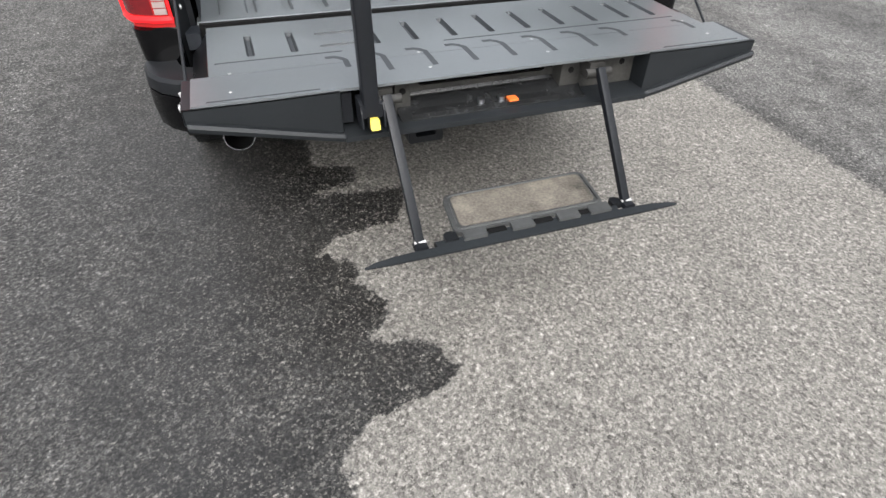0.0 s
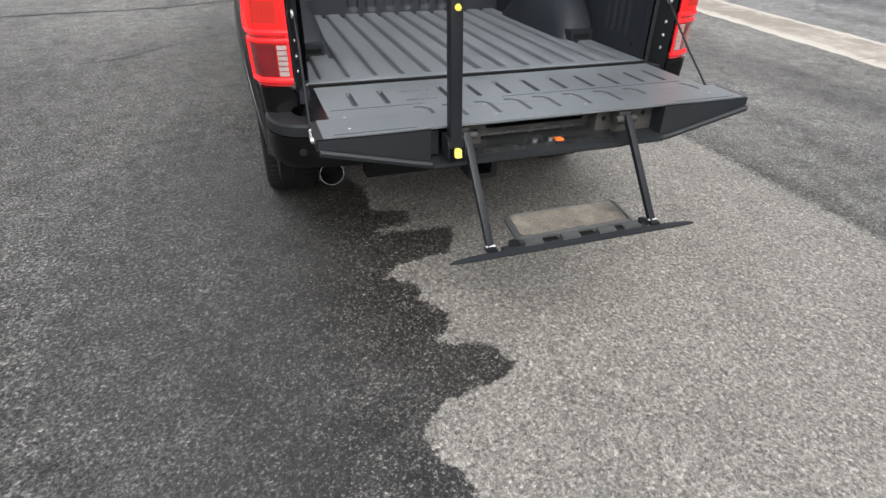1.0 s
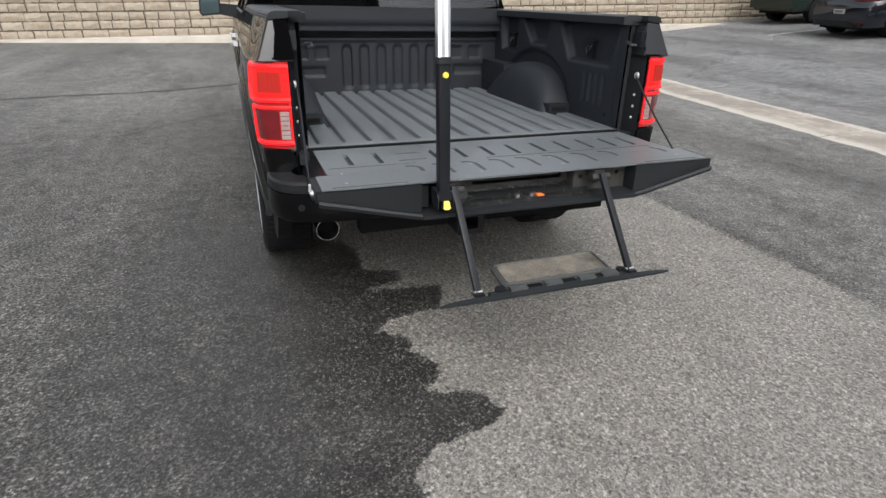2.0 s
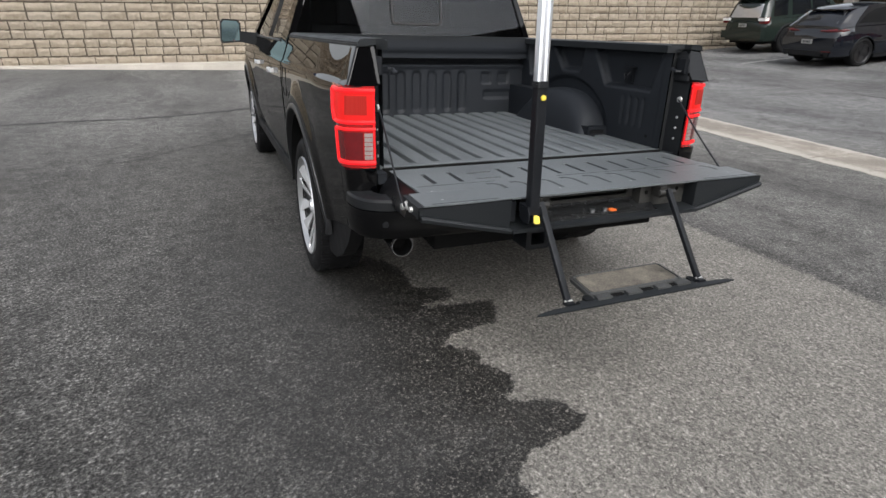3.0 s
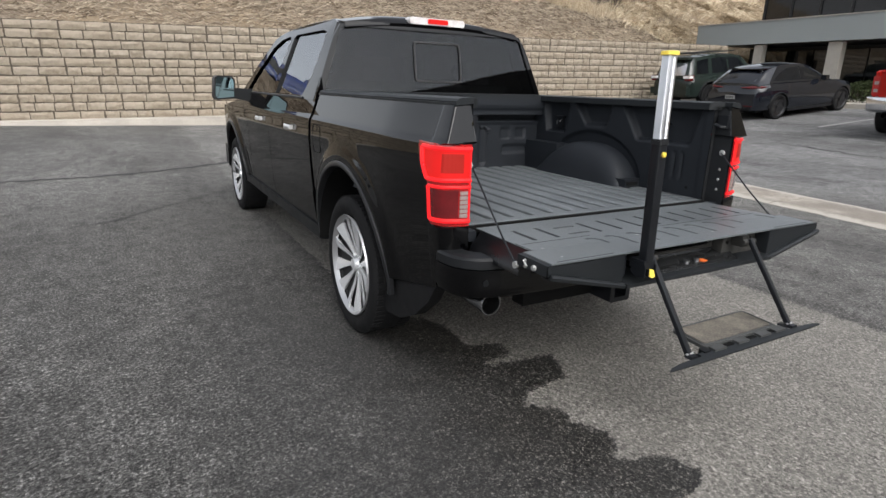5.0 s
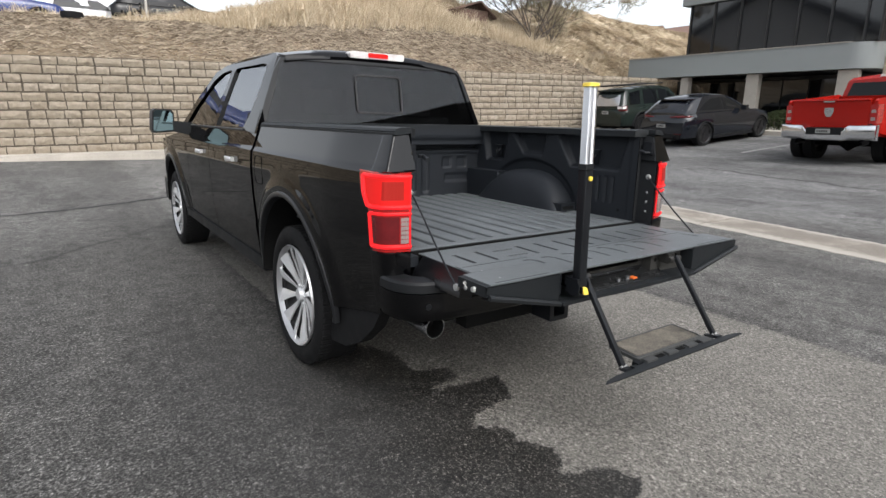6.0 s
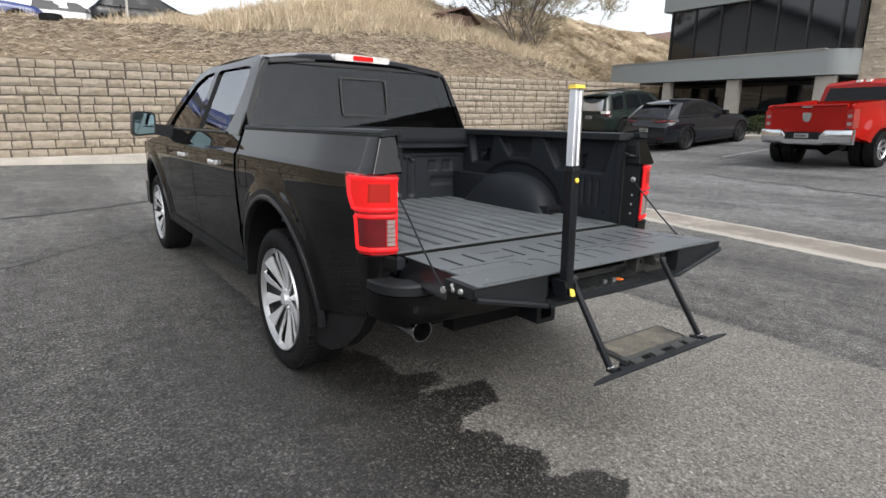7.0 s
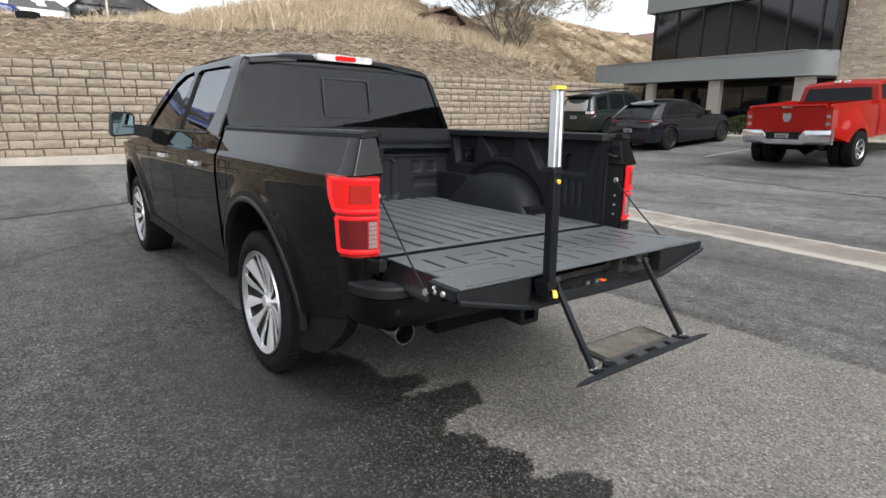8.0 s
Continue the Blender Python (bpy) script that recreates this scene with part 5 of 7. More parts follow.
for x0, x1 in ((-0.822, SLOT[0]), (SLOT[1], 0.822)):
    out = x0 if x0 < -0.5 else x1
    inn = x1 if x0 < -0.5 else x0
    bm = sheet([(out, BED_Z), (inn, BED_Z), (inn, gate_low(inn)), (out * 0.93, gate_low(out * 0.93)), (out, gate_low(out))], [], lambda u, v, w: (u, GATE_Y0 + w - 0.0, v), 0.17)
    part("gate_end", bm, GREY_PLASTIC, gate, "dark grey end block of the tailgate", bevel=0.004)
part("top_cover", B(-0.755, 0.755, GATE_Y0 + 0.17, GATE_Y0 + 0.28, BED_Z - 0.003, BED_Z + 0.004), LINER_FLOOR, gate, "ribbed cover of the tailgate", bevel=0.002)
part("lower_lip", Pr([(0.024, 0.702), (0.024, 0.716), (0.05, 0.722), (0.22, 0.722), (0.22, 0.695), (0.06, 0.695)], SLOT[0], SLOT[1], "x"), GREY_PLASTIC, gate, "lower lip of the step bay", bevel=0.004)
for x0, x1 in ((-0.815, SLOT[0]), (SLOT[0], SLOT[1]), (SLOT[1], 0.815)):
    bm = bmesh.new()
    grid(bm, [[(x, 0.036, gate_low(x) + 0.014), (x, 0.030, gate_low(x) + 0.006), (x, 0.034, gate_low(x) - 0.006), (x, 0.08, gate_low(x) - 0.010)] for x in np.linspace(x0, x1, 9).tolist()])
    thicken(bm, (0, 0.015, 0))
    part("edge_strip", bm, GREY_PLASTIC, gate)
part("bay_back", B(SLOT[0], SLOT[1], 0.20, 0.22, 0.70, BED_Z - 0.004), UNDER, gate, "dark back of the step bay")
part("bay_floor", Pr([(0.052, 0.7225), (0.085, 0.728), (0.100, 0.742), (0.145, 0.750), (0.155, 0.766), (0.199, 0.766), (0.199, 0.7225)], -0.30, 0.255, "x"), PAN, gate, "shiny black stepped floor of the bay", bevel=0.004)
part("bay_panel", sheet([(-0.30, 0.750), (0.255, 0.750), (0.255, 0.822), (-0.30, 0.822)], [rounded(-0.225, 0.165, 0.772, 0.812, 0.012)], lambda u, v, w: (u, 0.150 + w, v), 0.012), DUSTY, gate, "dusty pressed panel at the back of the bay", bevel=0.003)
for z in (0.782, 0.798):
    part("panel_rail", B(-0.22, 0.16, 0.164, 0.172, z, z + 0.006), DUSTY, gate, bevel=0.002)
part("bay_tray", Pr([(-0.27, 0.058), (-0.235, 0.10), (-0.17, 0.116), (-0.11, 0.092), (-0.075, 0.088), (0.02, 0.088), (0.05, 0.104), (0.14, 0.112), (0.17, 0.060)], 0.722, 0.736, "z"), PAN, gate, "shiny black latch tray", bevel=0.004)
for x0, x1 in ((-0.305, -0.262), (0.19, 0.25)):
    part("bay_bracket", Pr([(x0, 0.7225), (x0, 0.80), (x0 + 0.012, 0.82), (x1 - 0.010, 0.82), (x1, 0.79), (x1, 0.7225)], 0.10, 0.149, "y"), DUSTY, gate, "dusty pivot bracket", bevel=0.008)
part("bay_plate", B(0.252, 0.443, 0.115, 0.135, 0.7225, 0.824), DUSTY, gate, "mottled dusty plate beside the pivot", bevel=0.003)
part("bay_box", B(-0.452, -0.425, 0.07, 0.10, 0.735, 0.815), STEEL, gate, bevel=0.006)
# bracket holes: near-black discs on the face, painted for their shade
for x in (-0.284, 0.22, 0.40):
    part("bracket_hole", La([(0.0, 0.0), (0.0, 0.009), (-0.002, 0.009), (-0.002, 0.0)], "y", (x, 0.099 if x < 0.3 else 0.114, 0.787), 12), UNDER, gate)
for x in (-0.066, -0.005):
    part("latch_knob", La([(0.0, 0.0), (0.0, 0.010), (0.012, 0.011), (0.016, 0.0)], "z", (x, 0.075, 0.736), 12), SILVER, gate)
part("release_tab", B(0.013, 0.040, 0.056, 0.082, 0.736, 0.742), ORANGE, gate, "orange release tab", bevel=0.003)
for x in (-0.345, 0.272):
    part("hinge_block", B(x - 0.022, x + 0.022, 0.05, 0.14, 0.775, 0.820), DIRTY, gate, bevel=0.006)
# pressed hooks in the cover: flat strips, recess shade given by their colour
for x in (-0.405, -0.30, -0.178, -0.060, 0.057, 0.183, 0.315, 0.45, 0.70):
    e = 0.05 if x < 0.6 else 0.03
    bm = bmesh.new()
    path = [(x - e, 0.262), (x - e * 0.5, 0.262), (x - 0.012, 0.252), (x, 0.235), (x, 0.20), (x, 0.135 if abs(x) < 0.38 else 0.185)]
    rows = []
    for i, (px, py) in enumerate(path):
        p0, p1 = path[max(0, i - 1)], path[min(len(path) - 1, i + 1)]
        t = Vector((p1[0] - p0[0], p1[1] - p0[1])).normalized()
        rows.append([(px - t.y * 0.008, py + t.x * 0.008, BED_Z + 0.0045), (px + t.y * 0.008, py - t.x * 0.008, BED_Z + 0.0045)])
    grid(bm, rows)
    thicken(bm, (0, 0, -0.004))
    part("pressed_hook", bm, GROOVE_SHADE, gate)
# cover grooves: thin strips darkened as if shaded
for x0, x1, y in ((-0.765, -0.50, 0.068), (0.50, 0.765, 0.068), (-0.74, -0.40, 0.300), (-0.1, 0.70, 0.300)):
    part("cover_groove", B(x0, x1, y - 0.0025, y + 0.0025, BED_Z, BED_Z + 0.0048), GROOVE_SHADE, gate)
# two near-black strips put the gap's shade into colour
part("bed_seal", B(-0.775, 0.775, 0.630, 0.6475, 0.75, BED_Z + 0.003), UNDER, truck, "black strip that paints shade into the bed's rear gap")
part("hinge_gap", B(-0.775, 0.775, 0.610, 0.640, 0.70, BED_Z - 0.045), UNDER, truck, "black strip painted as shade between bed and tailgate")
for x, y in ((-0.705, 0.225), (-0.708, 0.112), (-0.198, 0.231), (-0.199, 0.122), (0.155, 0.237), (0.156, 0.132), (0.705, 0.252), (0.705, 0.130)):
    part("screw", La([(0.0, 0.0), (0.0, 0.0048), (0.0012, 0.004), (0.0016, 0.0)], "z", (x, y, BED_Z + 0.004), 10), ZINC, gate)
for sx in (-1, 1):
    part("stay_cable", Tu([(sx * 0.802, BED_R + 0.03, 1.10), (sx * 0.803, 0.50, 1.012), (sx * 0.808, 0.41, 0.928), (sx * 0.814, 0.32, 0.852), (sx * 0.818, 0.240, 0.787)], 0.0042, 6), STEEL, truck, "steel tailgate cable")
    part("cable_end", La([(-0.006, 0.0), (-0.006, 0.013), (0.004, 0.014), (0.008, 0.009), (0.010, 0.0)], "x", (sx * 0.818, 0.235, 0.782), 14), ZINC, gate)
    part("gate_hook", Tu([(sx * 0.800, 0.185, 0.822), (sx * 0.826, 0.172, 0.815), (sx * 0.826, 0.168, 0.800), (sx * 0.820, 0.17, 0.795)], 0.008, 8), ZINC, gate)
    part("cable_anchor", La([(0.0, 0.0), (0.0, 0.016), (-sx * 0.008, 0.014), (-sx * 0.012, 0.0)], "x", (sx * 0.811, BED_R + 0.03, 1.10), 12), ZINC, truck)
    part("jamb_sill", B(sx * 0.775, sx * 0.815, BED_R + 0.012, BED_R + 0.09, 0.78, 0.826), LINER, truck)
    part("gate_bolt", La([(0.0, 0.0), (0.0, 0.011), (sx * 0.01, 0.009), (sx * 0.012, 0.0)], "x", (sx * 0.822, 0.12, 0.805), 10), ZINC, gate)
# step: two legs, crossbar, folding tread
for xt, xb in ((-0.345, -0.325), (0.268, 0.298)):
    bm = bmesh.new()
    box(bm, -0.0128, 0.0128, -0.009, 0.009, 0, 1)
    a, b = Vector((xt, 0.03, 0.815)), Vector((xb, -0.185, 0.487))
    d = b - a
    rot = d.to_track_quat("Z", "Y").to_matrix().to_4x4()
    bmesh.ops.transform(bm, matrix=Matrix.Translation(a) @ rot @ Matrix.Diagonal((1, 1, d.length, 1)), verts=bm.verts[:])
    part("step_leg", bm, STEEL, gate, "dark steel step leg", bevel=0.004)
    part("leg_foot", Pr([(xb - 0.019, 0.488), (xb - 0.015, 0.500), (xb + 0.015, 0.500), (xb + 0.019, 0.488)], -0.206, -0.174, "y"), STEEL, gate, bevel=0.003)
    part("leg_pin", La([(-0.016, 0.0), (-0.016, 0.005), (0.016, 0.005), (0.016, 0.0)], "x", (xb, -0.182, 0.500), 10), ZINC, gate)
    part("leg_pivot", Tu([(xt - 0.04, 0.035, 0.80), (xt + 0.04, 0.035, 0.80)], 0.012, 10), DIRTY, gate)
bm = bmesh.new()
rows = []
for x, k in ((-0.482, 0.10), (-0.455, 0.55), (-0.40, 0.9), (-0.34, 1), (0.32, 1), (0.37, 0.9), (0.42, 0.55), (0.442, 0.10)):
    rows.append([(x, -0.230, 0.489), (x, -0.230 + 0.025 * k, 0.492), (x, -0.230 + 0.028 * k, 0.486), (x, -0.227 + 0.014 * k, 0.488 - 0.013 * k), (x, -0.230, 0.487 - 0.005 * k)])
vs = grid(bm, rows, True)
bm.faces.new(vs[0])
bm.faces.new(vs[-1])
part("step_bar", bm, GREY_PLASTIC, gate, "dark grey step crossbar", bevel=0.002)
tread = part("step_tread", sheet(rounded(-0.215, 0.24, -0.175, -0.002, 0.022), [], lambda u, v, w: (u + (v + 0.09) * 0.12, v, 0.487 + w), 0.014), TREAD, gate, "dusty grey folding step tread", bevel=0.003)
part("tread_mat", sheet(rounded(-0.195, 0.22, -0.155, -0.018, 0.018), [], lambda u, v, w: (u + (v + 0.09) * 0.12, v, 0.5015 + w), 0.003), MAT_PAD, tread, "dusty tan non-slip mat")
part("hinge_rail", Pr([(-0.208, 0.476), (-0.206, 0.492), (-0.186, 0.494), (-0.176, 0.486), (-0.176, 0.476)], -0.285, 0.262, "x"), GREY_PLASTIC, gate, "dark grey hinge rail of the step", bevel=0.002)
for x in (-0.175, -0.035, 0.105, 0.205):
    part("tread_hinge", Pr([(x - 0.034, -0.205), (x - 0.030, -0.168), (x + 0.036, -0.168), (x + 0.032, -0.205)], 0.490, 0.5005, "z"), TREAD, tread, bevel=0.003)
# gaps between the lugs: near-black pieces carry the painted shade
for x in (-0.105, 0.035, 0.158):
    part("hinge_slot", B(x - 0.030, x + 0.022, -0.196, -0.178, 0.484, 0.4965), UNDER, tread, bevel=0.002)
    part("hinge_pin", La([(-0.004, 0.0), (-0.004, 0.004), (0.004, 0.004), (0.004, 0.0)], "y", (x - 0.004, -0.209, 0.486), 10), UNDER, tread)
bm = bmesh.new()
for a, b in zip(rounded(-0.205, 0.230, -0.165, -0.010, 0.020), rounded(-0.205, 0.230, -0.165, -0.010, 0.020)[1:] + rounded(-0.205, 0.230, -0.165, -0.010, 0.020)[:1]):
    tube(bm, [(u + (v + 0.09) * 0.12, v, 0.502) for u, v in (a, b)], 0.0035, 6)
part("tread_rim", bm, TREAD, tread, "raised rim of the tread")
for x, y, r in ((-0.240, -0.176, 0.018), (0.268, -0.166, 0.016)):
    part("tread_latch", Pr([(x + r * math.cos(radians(a)), y + r * 0.8 * math.sin(radians(a))) for a in range(0, 181, 20)] + [(x - r, y - 0.02), (x + r, y - 0.02)], 0.480, 0.500, "z"), PLASTIC, gate, "black step latch", bevel=0.003)
# grab pole
lean = Matrix.Translation((-0.39, 0.010, 0.775)) @ Matrix.Rotation(radians(-1.4), 4, "Y")
bm = bmesh.new()
prism(bm, rounded(-0.0200, 0.0200, -0.020, 0.020, 0.006), 0.03, 0.47, "z")
bmesh.ops.transform(bm, matrix=lean, verts=bm.verts[:])
pole = part("grab_pole", bm, STEEL, gate, "upright black and silver folding grab pole")
bm = bmesh.new()
prism(bm, [(-0.0205, -0.015), (-0.009, -0.018), (-0.006, -0.013), (0.006, -0.013), (0.009, -0.018), (0.0205, -0.015), (0.0205, 0.015), (-0.0205, 0.015)], 0.47, 0.752, "z")
bmesh.ops.transform(bm, matrix=lean, verts=bm.verts[:])
part("pole_extension", bm, SILVER, pole, "silver aluminium pole extension", bevel=0.002)
bm = bmesh.new()
prism(bm, rounded(-0.027, 0.027, -0.022, 0.022, 0.012), 0.752, 0.765, "z")
bmesh.ops.transform(bm, matrix=lean, verts=bm.verts[:])
part("pole_cap", bm, YELLOW, pole, "yellow pole cap", bevel=0.004)
bm = bmesh.new()
prism(bm, rounded(-0.0220, 0.0220, -0.022, 0.022, 0.006), 0.458, 0.478, "z")
bmesh.ops.transform(bm, matrix=lean, verts=bm.verts[:])
part("pole_collar", bm, PLASTIC, pole, bevel=0.003)
part("pole_button", La([(0.0, 0.0), (0.0, 0.010), (-0.006, 0.009), (-0.008, 0.0)], "y", (-0.399, -0.011, 1.199), 12), YELLOW, pole, "yellow release button")
tab = part("pole_tab", sheet(rounded(-0.012, 0.012, -0.013, 0.013, 0.005), [], lambda u, v, w: (-0.388 + u, -0.024 + w + v * 0.4, 0.766 + v), 0.022), YELLOW, pole, "yellow locking tab", bevel=0.004)
# socket shade painted as a near-black block
part("tab_socket", B(-0.404, -0.400, -0.020, 0.004, 0.756, 0.782), UNDER, tab)
part("pole_foot", B(-0.418, -0.364, -0.008, 0.06, 0.778, 0.812), STEEL, pole, bevel=0.006)
for o in (-1, 1):
    part("pole_fork", Pr([(-0.016, 0.752), (0.020, 0.745), (0.050, 0.76), (0.050, 0.80), (0.0, 0.812), (-0.016, 0.79)], -0.389 + o * 0.026, -0.389 + o * 0.030, "x"), STEEL, pole, bevel=0.001)

# ---- cars parked beyond ----
def arch_low(y, hubs, radius, low, zc):
    z = low
    for h in hubs:
        d = abs(y - h)
        if d < radius:
            z = max(z, zc + math.sqrt(radius ** 2 - d * d))
    return z


def car_shell(y0, y1, half, low, belt, hubs, radius, zc, round_end=0.35, tuck=0.06, deck=0.03):
    """Lower body: sides that follow the arches, joined over the top by a crowned deck."""
    ys = set(np.linspace(y0, y1, 33).tolist())
    for h in hubs:
        ys = {y for y in ys if abs(y - h) > radius + 0.02} | {h + radius * math.cos(math.pi * k / 14) for k in range(15)}
    rows = []
    for y in sorted(v for v in ys if y0 <= v <= y1):
        e = min(y - y0, y1 - y)
        w = half * (1 - 0.16 * (1 - min(1, e / round_end)) ** 2.5)
        zb, zt = arch_low(y, hubs, radius, low, zc), belt(y)
        left = []
        for j in range(9):
            f = j / 8
            z = zb + (zt - zb) * f
            q = (z - low) / (zt - low)
            left.append((-w * (1 - tuck * (2 * q - 0.95) ** 2 - 0.05 * max(0, q - 0.8) / 0.2), y, z))
        top = [(-w * 0.90 * c, y, zt + (deck * (1 - c * c) if deck > 0 else (deck if abs(c) < 0.8 else 0.0))) for c in (0.9, 0.5, 0.0, -0.5, -0.9)]
        rows.append(left + top + [(-x, yy, z) for x, yy, z in left[::-1]])
    bm = bmesh.new()
    vs = grid(bm, rows)
    bm.faces.new(vs[0])
    bm.faces.new(vs[-1])
    return bm


def cabin_point(stations, belt, half, y, v, out=0.0, c=1.0):
    zr, hr = lerp([(s[0], s[1]) for s in stations], y), lerp([(s[0], s[2]) for s in stations], y)
    zb = belt(y)
    return (c * (half * 0.92 + (hr - half * 0.92) * v ** 1.15 + out), y, zb + (zr - zb) * v)


def cabin(stations, belt, half):
    bm = bmesh.new()
    rows = []
    lo, hi = stations[0][0], stations[-1][0]
    for k in range(25):
        y = lo + (hi - lo) * k / 24
        side = [cabin_point(stations, belt, half, y, v) for v in (0, 0.33, 0.66, 0.9, 1.0)]
        zr, hr = side[-1][2], side[-1][0]
        top = [(hr * c, y, zr + 0.05 * (1 - c * c)) for c in (0.75, 0.35, 0, -0.35, -0.75)]
        rows.append(side + top + [(-x, yy, z) for x, yy, z in side[::-1]])
    vs = grid(bm, rows)
    bm.faces.new(vs[0])
    bm.faces.new(vs[-1])
    return bm


def cabin_glass(stations, belt, half, poly, c, out=0.006):
    return sheet(poly, [], lambda u, v, w: cabin_point(stations, belt, half, u, v, out + w, c), 0.004)


BLACK_GLASS = plain("dark_car_glass", (0.005, 0.006, 0.007), 0.06, var=0.2, spec=0.25)
# pale half-metal base puts the sky's reflection into the glass colour
CAR_GLASS = plain("sky_bright_glass", (0.46, 0.47, 0.49), 0.06, 0.6, var=0.1, spec=1.0, coat=1.0)
DARK_ALLOY = plain("black_alloy", (0.025, 0.025, 0.027), 0.35, 0.5, var=0.2)
PLATE = plain("pale_plate", (0.30, 0.30, 0.29), 0.5, var=0.15)


def parked(name, x, y, azimuth, label, category):
    n = Vector((ground_z(x + 0.5, y) - ground_z(x - 0.5, y), ground_z(x, y + 0.5) - ground_z(x, y - 0.5)))
    up = Vector((-n.x, -n.y, 1)).normalized()
    a = radians(azimuth)
    ahead = Vector((math.sin(a), math.cos(a), 0))
    right = ahead.cross(up).normalized()
    ahead = up.cross(right)
    m = Matrix((right, ahead, up)).transposed().to_4x4()
    return thing(name, Matrix.Translation((x, y, ground_z(x, y))) @ m, label, category)


def bars(parent, x, y, z, n, w, h):
    for k in range(n):
        part("plate_mark", B(x + (k - n / 2) * w, x + (k - n / 2) * w + w * 0.6, y - 0.004, y, z, z + h), DARK_FRAME, parent)


# sleek dark grey suv
suv = parked("suv", 15.25, 9.73, 96, "sleek dark grey metallic sport utility car parked before the office", "suv")
belt = lambda y: lerp(((-0.90, 0.90), (-0.80, 1.02), (-0.3, 1.05), (1.0, 1.02), (2.1, 1.00), (2.6, 0.98), (3.2, 0.86), (3.45, 0.62)), y)
st = [(-0.82, 1.04, 0.80), (-0.62, 1.21, 0.73), (-0.36, 1.40, 0.68), (-0.1, 1.48, 0.66), (0.3, 1.53, 0.65), (0.7, 1.545, 0.645), (1.15, 1.52, 0.645), (1.5, 1.42, 0.66), (2.0, 1.18, 0.72), (2.35, 1.01, 0.78)]
part("body", car_shell(-0.90, 3.45, 0.96, 0.30, belt, (0, 2.81), 0.40, 0.36, 0.5, 0.05), GREY_PAINT, suv, smooth=50)
part("cabin", cabin(st, belt, 0.96), GREY_PAINT, suv, smooth=50)
for c in (-1, 1):
    part("side_window", cabin_glass(st, belt, 0.96, [(-0.22, 0.20), (0.10, 0.58), (0.45, 0.80), (0.92, 0.86), (0.92, 0.14)], c), BLACK_GLASS, suv, "black side window")
    part("side_window", cabin_glass(st, belt, 0.96, [(0.98, 0.14), (0.98, 0.86), (1.38, 0.84), (1.84, 0.50), (2.04, 0.14)], c), BLACK_GLASS, suv, "black side window")
    part("tail_lamp", Tu([(c * x, y, z) for x, y, z in ((0.34, -0.90, 0.955), (0.56, -0.885, 0.96), (0.74, -0.83, 0.965), (0.86, -0.70, 0.965), (0.90, -0.56, 0.965))], [0.016, 0.034, 0.045, 0.042, 0.012], 10), DULL_RED, suv, "dark red tail lamp")
    part("door_mirror", B(c * 0.93, c * 1.10, 1.72, 1.86, 1.03, 1.16), GREY_PAINT, suv, bevel=0.03)
    part("skirt", B(c * 0.80, c * 0.95, 0.42, 2.4, 0.20, 0.30), PLASTIC, suv, bevel=0.02)
    part("exhaust_tip", La([(-0.93, 0.04), (-0.88, 0.04), (-0.88, 0.032), (-0.93, 0.032)], "y", (c * 0.55, 0, 0.34), 14), DARK_ALLOY, suv)
    part("arch_trim", Tu([(c * 0.955, 0.41 * math.cos(radians(a)), 0.36 + 0.41 * math.sin(radians(a))) for a in range(0, 181, 10)], 0.018, 6), PLASTIC, suv)
    for h in (0, 2.81):
        build_wheel(suv, c, h, 0.36, 0.36, 0.27, 0.27, 0.955, 5, DARK_ALLOY)
part("rear_window", sheet([(-0.64, 0.08), (-0.56, 0.92), (0.56, 0.92), (0.64, 0.08)], [], lambda u, v, w: (u, -0.735 + 0.42 * v - w, 1.115 + 0.325 * v), 0.02), CAR_GLASS, suv, "rear window with the pale sky put into its colour")
part("spoiler", B(-0.64, 0.64, -0.46, -0.10, 1.445, 1.475), GREY_PAINT, suv, bevel=0.011)
part("rear_bumper", B(-0.82, 0.82, -0.925, -0.80, 0.44, 0.78), GREY_PAINT, suv, bevel=0.055)
part("diffuser", B(-0.72, 0.72, -0.915, -0.75, 0.30, 0.44), PLASTIC, suv, bevel=0.03)
plate = part("number_plate", B(-0.17, 0.17, -0.936, -0.924, 0.62, 0.73), PLATE, suv)
bars(plate, 0.0, -0.937, 0.645, 5, 0.05, 0.06)
part("reflector", B(0.5, 0.78, -0.93, -0.91, 0.42, 0.445), DULL_RED, suv)
part("underside", B(-0.75, 0.75, -0.7, 3.1, 0.22, 0.5), UNDER, suv)

# boxy green suv with a roof rack
off = parked("suv", 16.95, 13.35, 96, "boxy dark green off-road suv with a black roof rack", "suv")
belt = lambda y: lerp(((-1.0, 1.00), (-0.9, 1.10), (2.2, 1.12), (3.5, 1.06), (3.8, 0.9)), y)
st = [(-0.95, 1.12, 0.78), (-0.80, 1.55, 0.70), (-0.62, 1.74, 0.66), (0.2, 1.80, 0.65), (1.2, 1.79, 0.65), (1.7, 1.70, 0.66), (2.35, 1.14, 0.76)]
part("body", car_shell(-1.0, 3.82, 0.955, 0.42, belt, (0, 2.79), 0.47, 0.40, 0.22, 0.04), GREEN_PAINT, off, smooth=45)
part("cabin", cabin(st, belt, 0.955), GREEN_PAINT, off, smooth=45)
